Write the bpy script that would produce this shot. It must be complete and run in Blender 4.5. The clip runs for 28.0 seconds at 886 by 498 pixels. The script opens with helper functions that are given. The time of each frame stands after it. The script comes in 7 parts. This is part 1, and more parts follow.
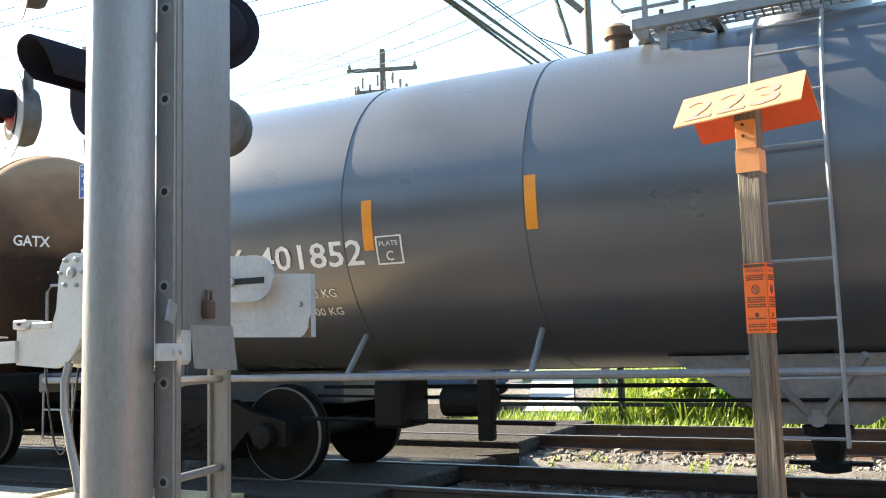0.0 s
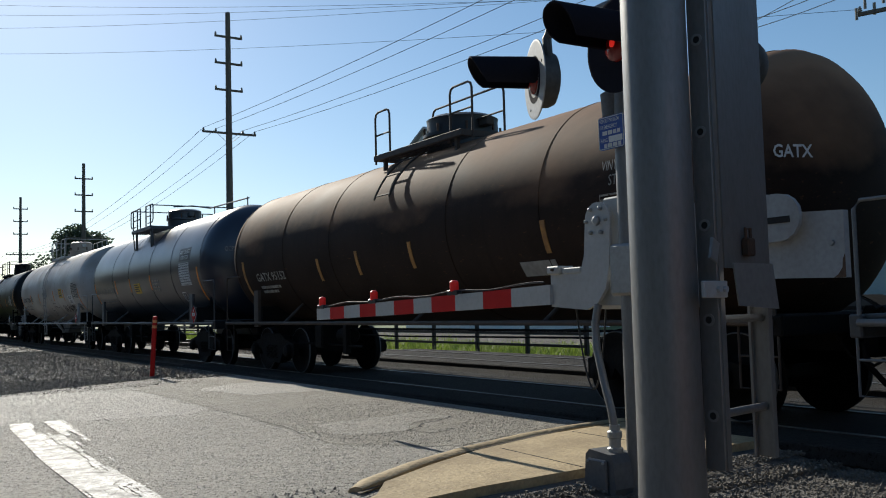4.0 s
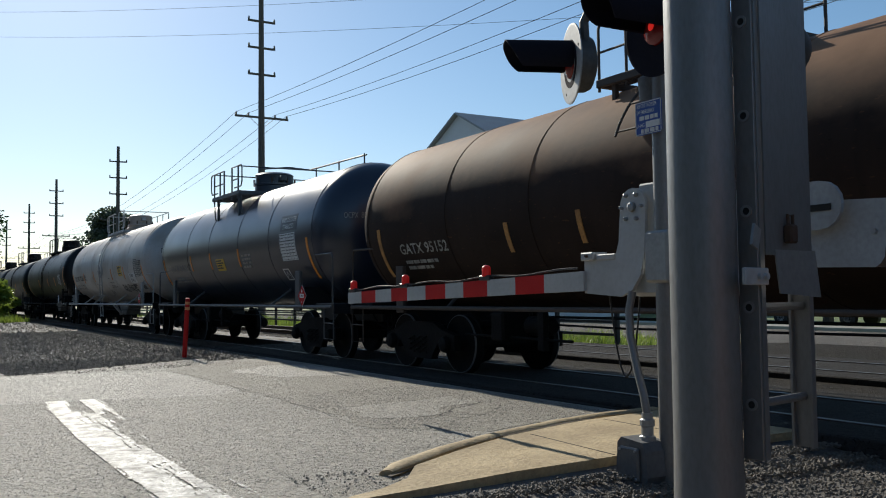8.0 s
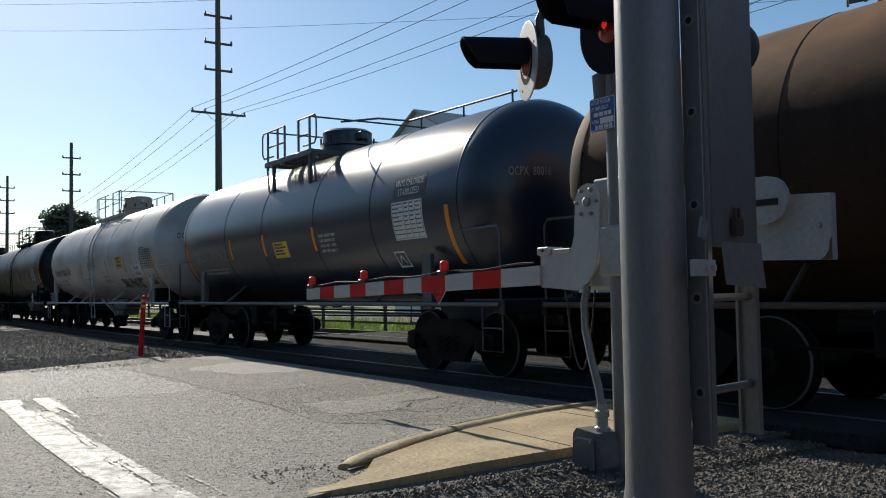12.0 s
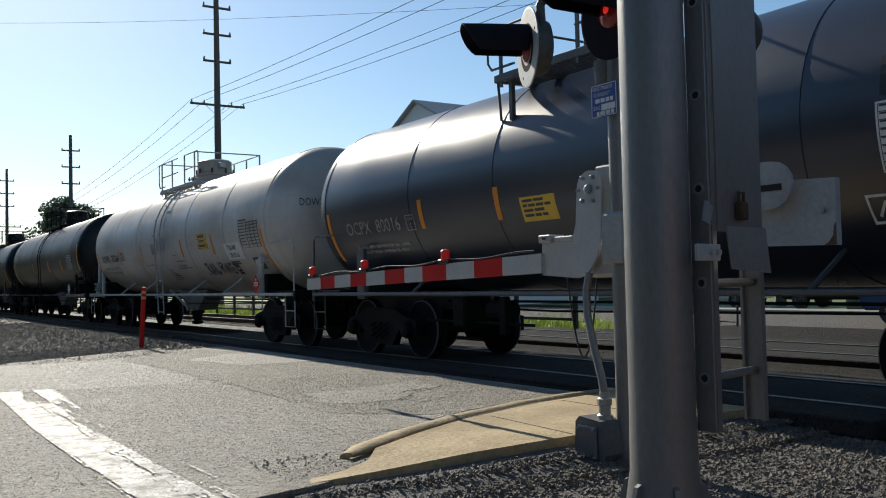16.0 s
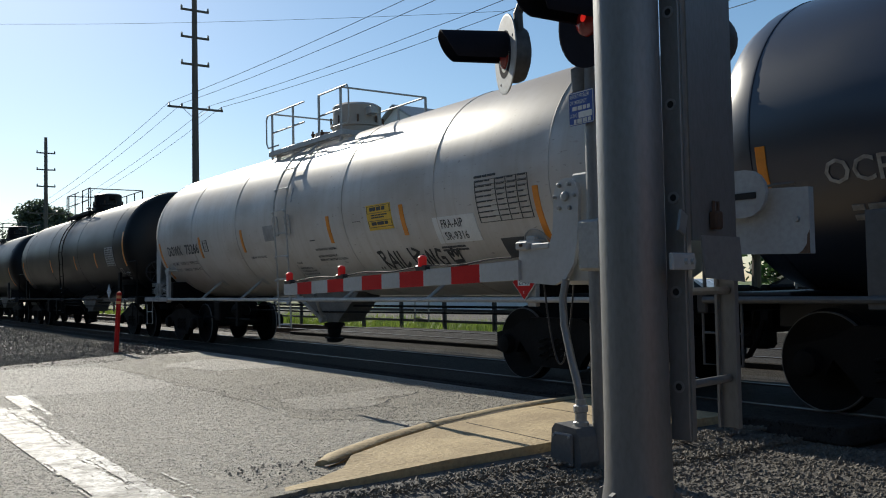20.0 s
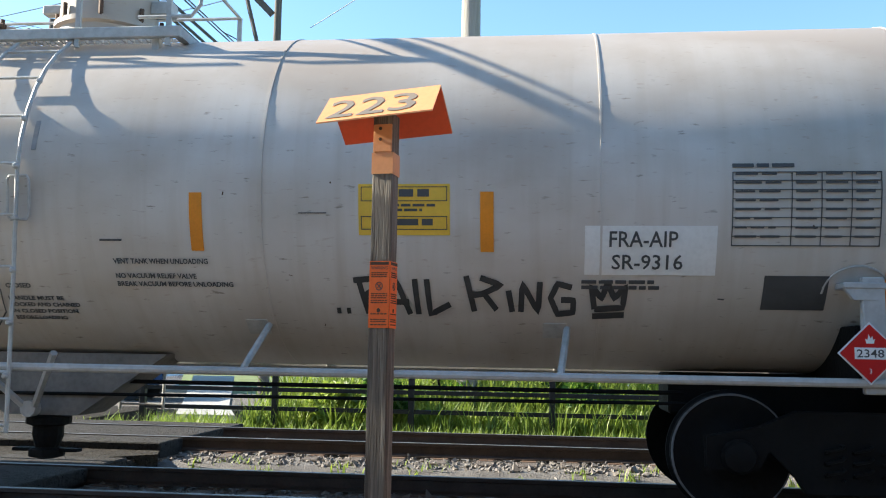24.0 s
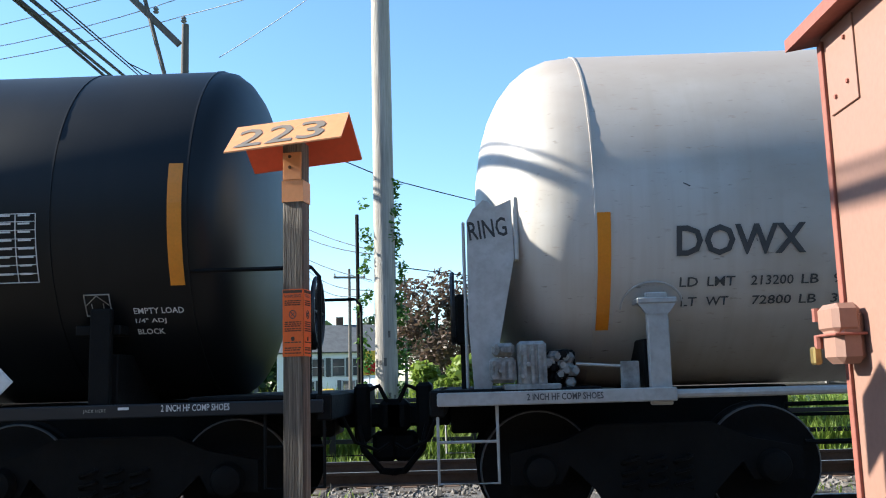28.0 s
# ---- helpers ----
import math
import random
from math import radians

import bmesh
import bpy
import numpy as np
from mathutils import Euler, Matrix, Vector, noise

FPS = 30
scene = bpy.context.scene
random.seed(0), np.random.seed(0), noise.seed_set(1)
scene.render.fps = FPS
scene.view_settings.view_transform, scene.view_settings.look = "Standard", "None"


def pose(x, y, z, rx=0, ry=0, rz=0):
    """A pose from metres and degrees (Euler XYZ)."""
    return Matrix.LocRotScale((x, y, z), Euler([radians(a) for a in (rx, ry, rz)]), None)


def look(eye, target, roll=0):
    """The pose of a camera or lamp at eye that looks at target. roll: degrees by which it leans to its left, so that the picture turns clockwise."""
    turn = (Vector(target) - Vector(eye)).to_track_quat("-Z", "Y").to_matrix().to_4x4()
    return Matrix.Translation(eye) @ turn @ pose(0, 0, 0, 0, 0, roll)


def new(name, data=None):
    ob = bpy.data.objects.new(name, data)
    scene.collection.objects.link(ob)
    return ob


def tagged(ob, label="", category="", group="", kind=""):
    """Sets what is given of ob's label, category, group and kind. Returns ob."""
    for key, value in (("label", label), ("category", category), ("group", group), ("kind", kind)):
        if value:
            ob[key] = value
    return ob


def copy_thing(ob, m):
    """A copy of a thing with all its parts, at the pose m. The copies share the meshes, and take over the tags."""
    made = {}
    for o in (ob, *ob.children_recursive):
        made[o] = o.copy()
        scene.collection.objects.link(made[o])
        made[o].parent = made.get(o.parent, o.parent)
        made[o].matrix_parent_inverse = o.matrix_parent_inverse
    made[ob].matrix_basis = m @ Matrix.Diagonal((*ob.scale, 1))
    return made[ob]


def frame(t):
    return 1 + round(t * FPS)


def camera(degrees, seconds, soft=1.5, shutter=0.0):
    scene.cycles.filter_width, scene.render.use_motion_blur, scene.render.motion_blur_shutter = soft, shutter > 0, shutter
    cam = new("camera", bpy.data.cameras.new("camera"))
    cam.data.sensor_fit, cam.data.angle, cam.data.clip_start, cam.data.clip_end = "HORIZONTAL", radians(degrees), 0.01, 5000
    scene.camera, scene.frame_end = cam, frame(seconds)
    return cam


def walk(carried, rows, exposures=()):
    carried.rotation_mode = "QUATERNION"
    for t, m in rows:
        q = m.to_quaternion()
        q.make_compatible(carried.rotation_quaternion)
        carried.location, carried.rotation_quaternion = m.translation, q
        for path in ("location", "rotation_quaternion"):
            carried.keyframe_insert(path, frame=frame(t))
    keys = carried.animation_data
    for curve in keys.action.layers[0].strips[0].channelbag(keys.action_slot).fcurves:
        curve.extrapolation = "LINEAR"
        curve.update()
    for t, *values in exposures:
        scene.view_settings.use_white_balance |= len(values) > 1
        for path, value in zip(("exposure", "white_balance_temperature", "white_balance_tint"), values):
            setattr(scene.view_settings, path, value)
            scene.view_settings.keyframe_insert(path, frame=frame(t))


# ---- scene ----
cam = camera(52.3, 28.0, soft=1.05)
# seconds, eye x y z, tilt, lean, heading (degrees)
ROWS = [
    (0, 0.100, 0.131, 1.286, 96.10, 1.60, 26.89),
    (0.5, 0.062, 0.101, 1.287, 95.95, 1.04, 31.55),
    (1, 0.020, 0.043, 1.278, 96.21, 1.28, 43.11),
    (1.5, -0.032, 0.005, 1.273, 94.62, 1.45, 52.92),
    (2, -0.071, -0.012, 1.260, 93.19, 1.18, 57.00),
    (2.5, -0.053, -0.022, 1.254, 93.68, 2.12, 56.29),
    (4.5, -0.032, -0.043, 1.241, 93.83, 1.27, 57.95),
    (5, -0.047, -0.037, 1.243, 93.95, 1.46, 58.90),
    (5.5, -0.049, -0.045, 1.237, 94.00, 1.62, 59.10),
    (6, -0.043, -0.054, 1.234, 93.54, 1.36, 59.09),
    (6.5, -0.048, -0.054, 1.237, 93.19, 1.00, 58.78),
    (7, -0.059, -0.043, 1.221, 93.17, 0.81, 58.98),
    (7.5, -0.064, -0.046, 1.226, 92.91, 0.78, 58.94),
    (8, -0.070, -0.050, 1.230, 92.92, 0.71, 59.06),
    (8.5, -0.078, -0.043, 1.231, 92.75, 0.96, 59.29),
    (9, -0.076, -0.041, 1.233, 92.73, 1.16, 58.81),
    (9.5, -0.069, -0.044, 1.213, 92.40, 0.85, 59.11),
    (10, -0.059, -0.043, 1.214, 92.34, 1.50, 58.88),
    (10.5, -0.049, -0.042, 1.218, 92.45, 1.58, 58.05),
    (11, -0.051, -0.041, 1.219, 92.45, 0.99, 57.58),
    (11.5, -0.055, -0.034, 1.229, 92.68, 0.91, 57.50),
    (12, -0.014, -0.069, 1.211, 92.69, 1.01, 56.50),
    (12.5, -0.034, -0.053, 1.202, 92.87, 0.97, 55.71),
    (14.5, -0.045, -0.041, 1.195, 92.66, 1.13, 56.10),
    (15, -0.051, -0.047, 1.202, 91.91, 0.95, 55.98),
    (15.5, -0.048, -0.064, 1.213, 92.09, 0.99, 56.59),
    (16, -0.051, -0.054, 1.191, 92.12, 1.30, 56.52),
    (16.5, -0.064, -0.036, 1.182, 93.55, 1.49, 56.37),
    (17, -0.033, -0.068, 1.182, 93.70, 1.29, 56.68),
    (17.5, -0.047, -0.058, 1.182, 94.58, 0.90, 57.15),
    (18, -0.052, -0.047, 1.184, 95.08, 1.22, 56.13),
    (18.5, -0.057, -0.058, 1.191, 93.78, 1.41, 57.51),
    (19, -0.055, -0.049, 1.186, 92.65, 1.12, 57.02),
    (19.5, -0.066, -0.043, 1.196, 92.58, 1.13, 56.27),
    (20, -0.053, -0.036, 1.204, 92.40, 1.12, 55.16),
    (20.5, -0.084, -0.031, 1.202, 92.70, 0.98, 54.90),
    (21, -0.098, -0.027, 1.193, 92.66, 0.82, 54.54),
    (21.5, -0.101, -0.014, 1.200, 94.35, 0.78, 54.68),
    (22, -0.054, 0.046, 1.185, 94.38, -1.04, 47.92),
    (22.4, -0.013, 0.098, 1.200, 94.62, -1.77, 35.58),
    (22.5, 0.002, 0.110, 1.201, 94.45, -1.70, 32.30),
    (24.5, 0.323, 0.214, 1.186, 97.22, -0.24, 2.32),
    (25, 0.327, 0.222, 1.173, 98.51, 0.23, -0.46),
    (25.5, 0.322, 0.215, 1.172, 97.58, 0.01, -0.62),
    (26, 0.318, 0.207, 1.176, 97.71, 0.75, 0.40),
    (26.5, 0.308, 0.190, 1.183, 97.62, 1.09, 0.27),
    (27, 0.306, 0.180, 1.176, 97.56, 0.91, 0.71),
    (27.5, 0.304, 0.171, 1.184, 97.63, 0.87, 0.82),
    (28, 0.308, 0.174, 1.182, 98.21, 1.57, 1.32),
]
# seconds, stops, kelvin, tint: the clip's camera opens up in the shade and closes towards the sun
LOOKS = [(0.0, 2.75, 7500, 9), (1.0, 2.35, 7200, 9), (1.5, 1.15, 6600, 9), (2.0, 0.45, 6350, 9), (2.5, 0.16, 6300, 9), (4.5, 0.0, 6220, 9), (12.0, 0.03, 6270, 9), (15.0, 0.18, 6370, 9), (21.4, 0.06, 6300, 9), (22.5, 0.55, 6350, 9), (24.5, 1.95, 6500, 9), (26.0, 1.85, 6450, 9), (28.0, 1.55, 6000, 9)]
walk(cam, [(t, pose(x, y, z, rx, ry, rz)) for t, x, y, z, rx, ry, rz in ROWS], LOOKS)

# ---- light ----
SUN_EL, SUN_YAW = 28.5, 84.0          # the sun stands far down the line, a little behind the train
sun_to = Vector((-math.sin(radians(SUN_YAW)) * math.cos(radians(SUN_EL)), math.cos(radians(SUN_YAW)) * math.cos(radians(SUN_EL)), math.sin(radians(SUN_EL))))
world = bpy.data.worlds.new("sky")
scene.world = world
world.use_nodes = True
wt = world.node_tree
sky = wt.nodes.new("ShaderNodeTexSky")
sky.sky_type = "NISHITA"
sky.sun_disc = False
sky.sun_elevation = radians(SUN_EL)
sky.sun_rotation = radians(-SUN_YAW)
sky.air_density, sky.dust_density, sky.ozone_density = 1.0, 0.3, 1.5
clear = wt.nodes.new("ShaderNodeHueSaturation")        # a crisp, clear blue
clear.inputs["Hue"].default_value, clear.inputs["Saturation"].default_value = 0.49, 1.06
wt.links.new(sky.outputs[0], clear.inputs["Color"])
cool = wt.nodes.new("ShaderNodeMix")
cool.data_type, cool.blend_type = "RGBA", "MULTIPLY"
cool.inputs[0].default_value = 1.0
cool.inputs[7].default_value = (0.93, 0.99, 1.08, 1)
wt.links.new(clear.outputs[0], cool.inputs[6])
wt.links.new(cool.outputs[2], wt.nodes["Background"].inputs[0])
wt.nodes["Background"].inputs[1].default_value = 0.09
lamp = bpy.data.lights.new("sun", "SUN")
lamp.energy, lamp.angle, lamp.color = 5.0, radians(0.55), (1.0, 0.915, 0.765)
sun = new("sun", lamp)
sun.matrix_world = look(sun_to * 60, (0, 0, 0))


# ---- materials ----
def ramp_between(nt, fac, a, b, lo=0.35, hi=0.65):
    r = nt.nodes.new("ShaderNodeValToRGB")
    r.color_ramp.elements[0].position, r.color_ramp.elements[1].position = lo, hi
    r.color_ramp.elements[0].color, r.color_ramp.elements[1].color = (*a, 1), (*b, 1)
    nt.links.new(fac, r.inputs[0])
    return r.outputs[0]


def tex(nt, kind, scale, stretch=(1, 1, 1), detail=5.0, coords="Object"):
    tc = nt.nodes.new("ShaderNodeTexCoord")
    mp = nt.nodes.new("ShaderNodeMapping")
    mp.inputs["Scale"].default_value = stretch
    nt.links.new(tc.outputs[coords], mp.inputs[0])
    n = nt.nodes.new(kind)
    n.inputs["Scale"].default_value = scale
    if "Detail" in n.inputs:
        n.inputs["Detail"].default_value = detail
    nt.links.new(mp.outputs[0], n.inputs["Vector"])
    return n


def blend(nt, fac, a, b, mode="MIX"):
    m = nt.nodes.new("ShaderNodeMix")
    m.data_type, m.blend_type = "RGBA", mode
    for socket, v in ((m.inputs[0], fac), (m.inputs[6], a), (m.inputs[7], b)):
        if hasattr(v, "is_linked"):
            nt.links.new(v, socket)
        elif isinstance(v, (int, float)):
            socket.default_value = v
        else:
            socket.default_value = (*v, 1)
    return m.outputs[2]


def surface(name, base, second=None, rough=0.6, metal=0.0, grain=40.0, blotch=2.0, bump=0.1, stretch=(1, 1, 1), amount=0.5, spec=0.5, coat=0.0, vary=0.0, rough_var=0.12):
    """A surface with large blotches and fine grain of a second colour, and relief from the grain."""
    m = bpy.data.materials.new(name)
    m.use_nodes = True
    nt = m.node_tree
    p = nt.nodes["Principled BSDF"]
    second = second or tuple(c * 0.7 for c in base)
    big = tex(nt, "ShaderNodeTexNoise", blotch, stretch, 6)
    fine = tex(nt, "ShaderNodeTexNoise", grain, stretch, 4)
    f1 = ramp_between(nt, big.outputs[0], (0, 0, 0), (amount,) * 3, 0.38, 0.72)
    f2 = ramp_between(nt, fine.outputs[0], (0, 0, 0), (amount * 0.7,) * 3, 0.4, 0.75)
    c = blend(nt, f1, base, second)
    c = blend(nt, f2, c, tuple(x * 0.8 for x in second))
    if vary:
        oi = nt.nodes.new("ShaderNodeObjectInfo")
        c = blend(nt, ramp_between(nt, oi.outputs["Random"], (0, 0, 0), (vary,) * 3, 0.0, 1.0), c, tuple(x * 0.55 for x in second))
    nt.links.new(c, p.inputs["Base Color"])
    mr = nt.nodes.new("ShaderNodeMapRange")
    mr.inputs[3].default_value, mr.inputs[4].default_value = max(rough - rough_var, 0.03), min(rough + rough_var, 1)
    nt.links.new(big.outputs[0], mr.inputs[0])
    nt.links.new(mr.outputs[0], p.inputs["Roughness"])
    p.inputs["Metallic"].default_value = metal
    p.inputs["Specular IOR Level"].default_value = spec
    p.inputs["Coat Weight"].default_value = coat
    if bump:
        b = nt.nodes.new("ShaderNodeBump")
        b.inputs["Strength"].default_value, b.inputs["Distance"].default_value = bump, 0.02
        nt.links.new(fine.outputs[0], b.inputs["Height"])
        nt.links.new(b.outputs[0], p.inputs["Normal"])
    return m


def tank_paint(name, base, dirt, rough, amount=0.6, spec=0.5, rust=0.0, dust_and_sun=None):
    """Tank paint: fine vertical run-off streaks, broad grime and small scuffs."""
    m = bpy.data.materials.new(name)
    m.use_nodes = True
    nt = m.node_tree
    p = nt.nodes["Principled BSDF"]
    streak = tex(nt, "ShaderNodeTexNoise", 2.2, (4.0, 0.5, 0.3), 9)
    broad = tex(nt, "ShaderNodeTexNoise", 0.8, (1, 1, 1.6), 6)
    scuff = tex(nt, "ShaderNodeTexNoise", 14.0, (0.6, 1, 2.2), 8)
    c = blend(nt, ramp_between(nt, streak.outputs[0], (0, 0, 0), (amount * 0.45,) * 3, 0.47, 0.76), base, dirt)
    c = blend(nt, ramp_between(nt, broad.outputs[0], (0, 0, 0), (amount,) * 3, 0.42, 0.78), c, dirt)
    c = blend(nt, ramp_between(nt, scuff.outputs[0], (0, 0, 0), (amount,) * 3, 0.66, 0.76), c, tuple(x * 0.45 for x in dirt))
    if dust_and_sun:
        # uneven crown dust; on B it also carries the sunlit brown of the top
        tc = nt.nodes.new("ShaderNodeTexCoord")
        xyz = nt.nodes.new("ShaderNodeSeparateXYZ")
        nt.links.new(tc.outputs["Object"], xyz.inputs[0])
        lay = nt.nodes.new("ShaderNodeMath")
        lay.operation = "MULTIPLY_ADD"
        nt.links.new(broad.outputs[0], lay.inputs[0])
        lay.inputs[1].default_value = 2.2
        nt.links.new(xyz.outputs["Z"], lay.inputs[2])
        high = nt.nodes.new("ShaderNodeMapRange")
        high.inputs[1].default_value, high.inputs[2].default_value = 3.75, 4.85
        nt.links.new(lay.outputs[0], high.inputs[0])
        c = blend(nt, high.outputs[0], c, dust_and_sun)
    if rust:
        c = blend(nt, ramp_between(nt, scuff.outputs[0], (rust,) * 3, (0, 0, 0), 0.22, 0.36), c, (0.22, 0.1, 0.04))
    nt.links.new(c, p.inputs["Base Color"])
    mr = nt.nodes.new("ShaderNodeMapRange")
    mr.inputs[3].default_value, mr.inputs[4].default_value = rough - 0.06, min(1.0, rough + 0.12)
    nt.links.new(broad.outputs[0], mr.inputs[0])
    nt.links.new(mr.outputs[0], p.inputs["Roughness"])
    p.inputs["Specular IOR Level"].default_value = spec
    b = nt.nodes.new("ShaderNodeBump")
    b.inputs["Strength"].default_value, b.inputs["Distance"].default_value = 0.06, 0.02
    nt.links.new(broad.outputs[0], b.inputs["Height"])
    nt.links.new(b.outputs[0], p.inputs["Normal"])
    return m


def glow(name, colour, strength):
    m = bpy.data.materials.new(name)
    m.use_nodes = True
    p = m.node_tree.nodes["Principled BSDF"]
    p.inputs["Base Color"].default_value = (*colour, 1)
    p.inputs["Emission Color"].default_value = (*colour, 1)
    p.inputs["Emission Strength"].default_value = strength
    return m


def glass(name, tint=(0.5, 0.55, 0.6)):
    m = bpy.data.materials.new(name)
    m.use_nodes = True
    p = m.node_tree.nodes["Principled BSDF"]
    p.inputs["Base Color"].default_value = (*[c * 0.1 for c in tint], 1)
    p.inputs["Roughness"].default_value = 0.05
    p.inputs["Specular IOR Level"].default_value = 0.8
    return m


def asphalt_surface(name, base, second, rough, spec=0.5):
    """Asphalt: pale and dark aggregate, tracked-in dirt and broad patches."""
    m = bpy.data.materials.new(name)
    m.use_nodes = True
    nt = m.node_tree
    p = nt.nodes["Principled BSDF"]
    big = tex(nt, "ShaderNodeTexNoise", 0.5, (1, 1, 1), 7)
    mid = tex(nt, "ShaderNodeTexNoise", 5.0, (1, 1, 1), 8)
    speck = tex(nt, "ShaderNodeTexNoise", 24.0, (1, 1, 1), 3)
    chips = tex(nt, "ShaderNodeTexVoronoi", 48.0)
    c = blend(nt, ramp_between(nt, big.outputs[0], (0, 0, 0), (0.85,) * 3, 0.42, 0.62), base, second)
    c = blend(nt, ramp_between(nt, mid.outputs[0], (0, 0, 0), (0.75,) * 3, 0.47, 0.64), c, tuple(x * 0.7 for x in second))
    c = blend(nt, ramp_between(nt, speck.outputs[0], (0, 0, 0), (0.75,) * 3, 0.5, 0.62), c, tuple(x * 0.4 for x in second))
    mottle = tex(nt, "ShaderNodeTexNoise", 7.0, (1, 1, 1), 14)
    mottle.inputs["Roughness"].default_value = 0.88
    c = blend(nt, 1.0, c, ramp_between(nt, mottle.outputs[0], (0.15,) * 3, (2.3,) * 3, 0.38, 0.62), "MULTIPLY")
    c = blend(nt, ramp_between(nt, speck.outputs[0], (0.6,) * 3, (0, 0, 0), 0.36, 0.46), c, tuple(min(1, x * 1.9) for x in base))
    grey = nt.nodes.new("ShaderNodeRGBToBW")
    nt.links.new(chips.outputs["Color"], grey.inputs[0])
    c = blend(nt, ramp_between(nt, grey.outputs[0], (0, 0, 0), (0.75,) * 3, 0.62, 0.72), c, tuple(min(1, x * 2.3) for x in base))
    c = blend(nt, ramp_between(nt, grey.outputs[0], (0.7,) * 3, (0, 0, 0), 0.28, 0.4), c, tuple(x * 0.35 for x in second))
    nt.links.new(c, p.inputs["Base Color"])
    p.inputs["Roughness"].default_value = rough
    p.inputs["Specular IOR Level"].default_value = spec
    b = nt.nodes.new("ShaderNodeBump")
    b.inputs["Strength"].default_value, b.inputs["Distance"].default_value = 1.0, 0.022
    nt.links.new(grey.outputs[0], b.inputs["Height"])
    coarse = nt.nodes.new("ShaderNodeBump")
    coarse.inputs["Strength"].default_value, coarse.inputs["Distance"].default_value = 1.0, 0.05
    grit = tex(nt, "ShaderNodeTexNoise", 15.0, (1, 1, 1), 7)
    nt.links.new(grit.outputs[0], coarse.inputs["Height"])
    nt.links.new(b.outputs[0], coarse.inputs["Normal"])
    nt.links.new(coarse.outputs[0], p.inputs["Normal"])
    return m


def foliage(name, base, second):
    """Leaves and blades that let some light through."""
    m = bpy.data.materials.new(name)
    m.use_nodes = True
    nt = m.node_tree
    p = nt.nodes["Principled BSDF"]
    n = tex(nt, "ShaderNodeTexNoise", 1.4, (1, 1, 1), 5)
    isl = nt.nodes.new("ShaderNodeNewGeometry")
    c = blend(nt, ramp_between(nt, n.outputs[0], (0, 0, 0), (0.9,) * 3, 0.38, 0.68), base, second)
    c = blend(nt, ramp_between(nt, isl.outputs["Random Per Island"], (0, 0, 0), (0.6,) * 3, 0.3, 1.0), c, tuple(x * 0.7 for x in second))
    nt.links.new(c, p.inputs["Base Color"])
    p.inputs["Roughness"].default_value = 0.5
    tr = nt.nodes.new("ShaderNodeBsdfTranslucent")
    nt.links.new(c, tr.inputs[0])
    mx = nt.nodes.new("ShaderNodeMixShader")
    mx.inputs[0].default_value = 0.45
    nt.links.new(p.outputs[0], mx.inputs[1])
    nt.links.new(tr.outputs[0], mx.inputs[2])
    nt.links.new(mx.outputs[0], nt.nodes["Material Output"].inputs[0])
    return m


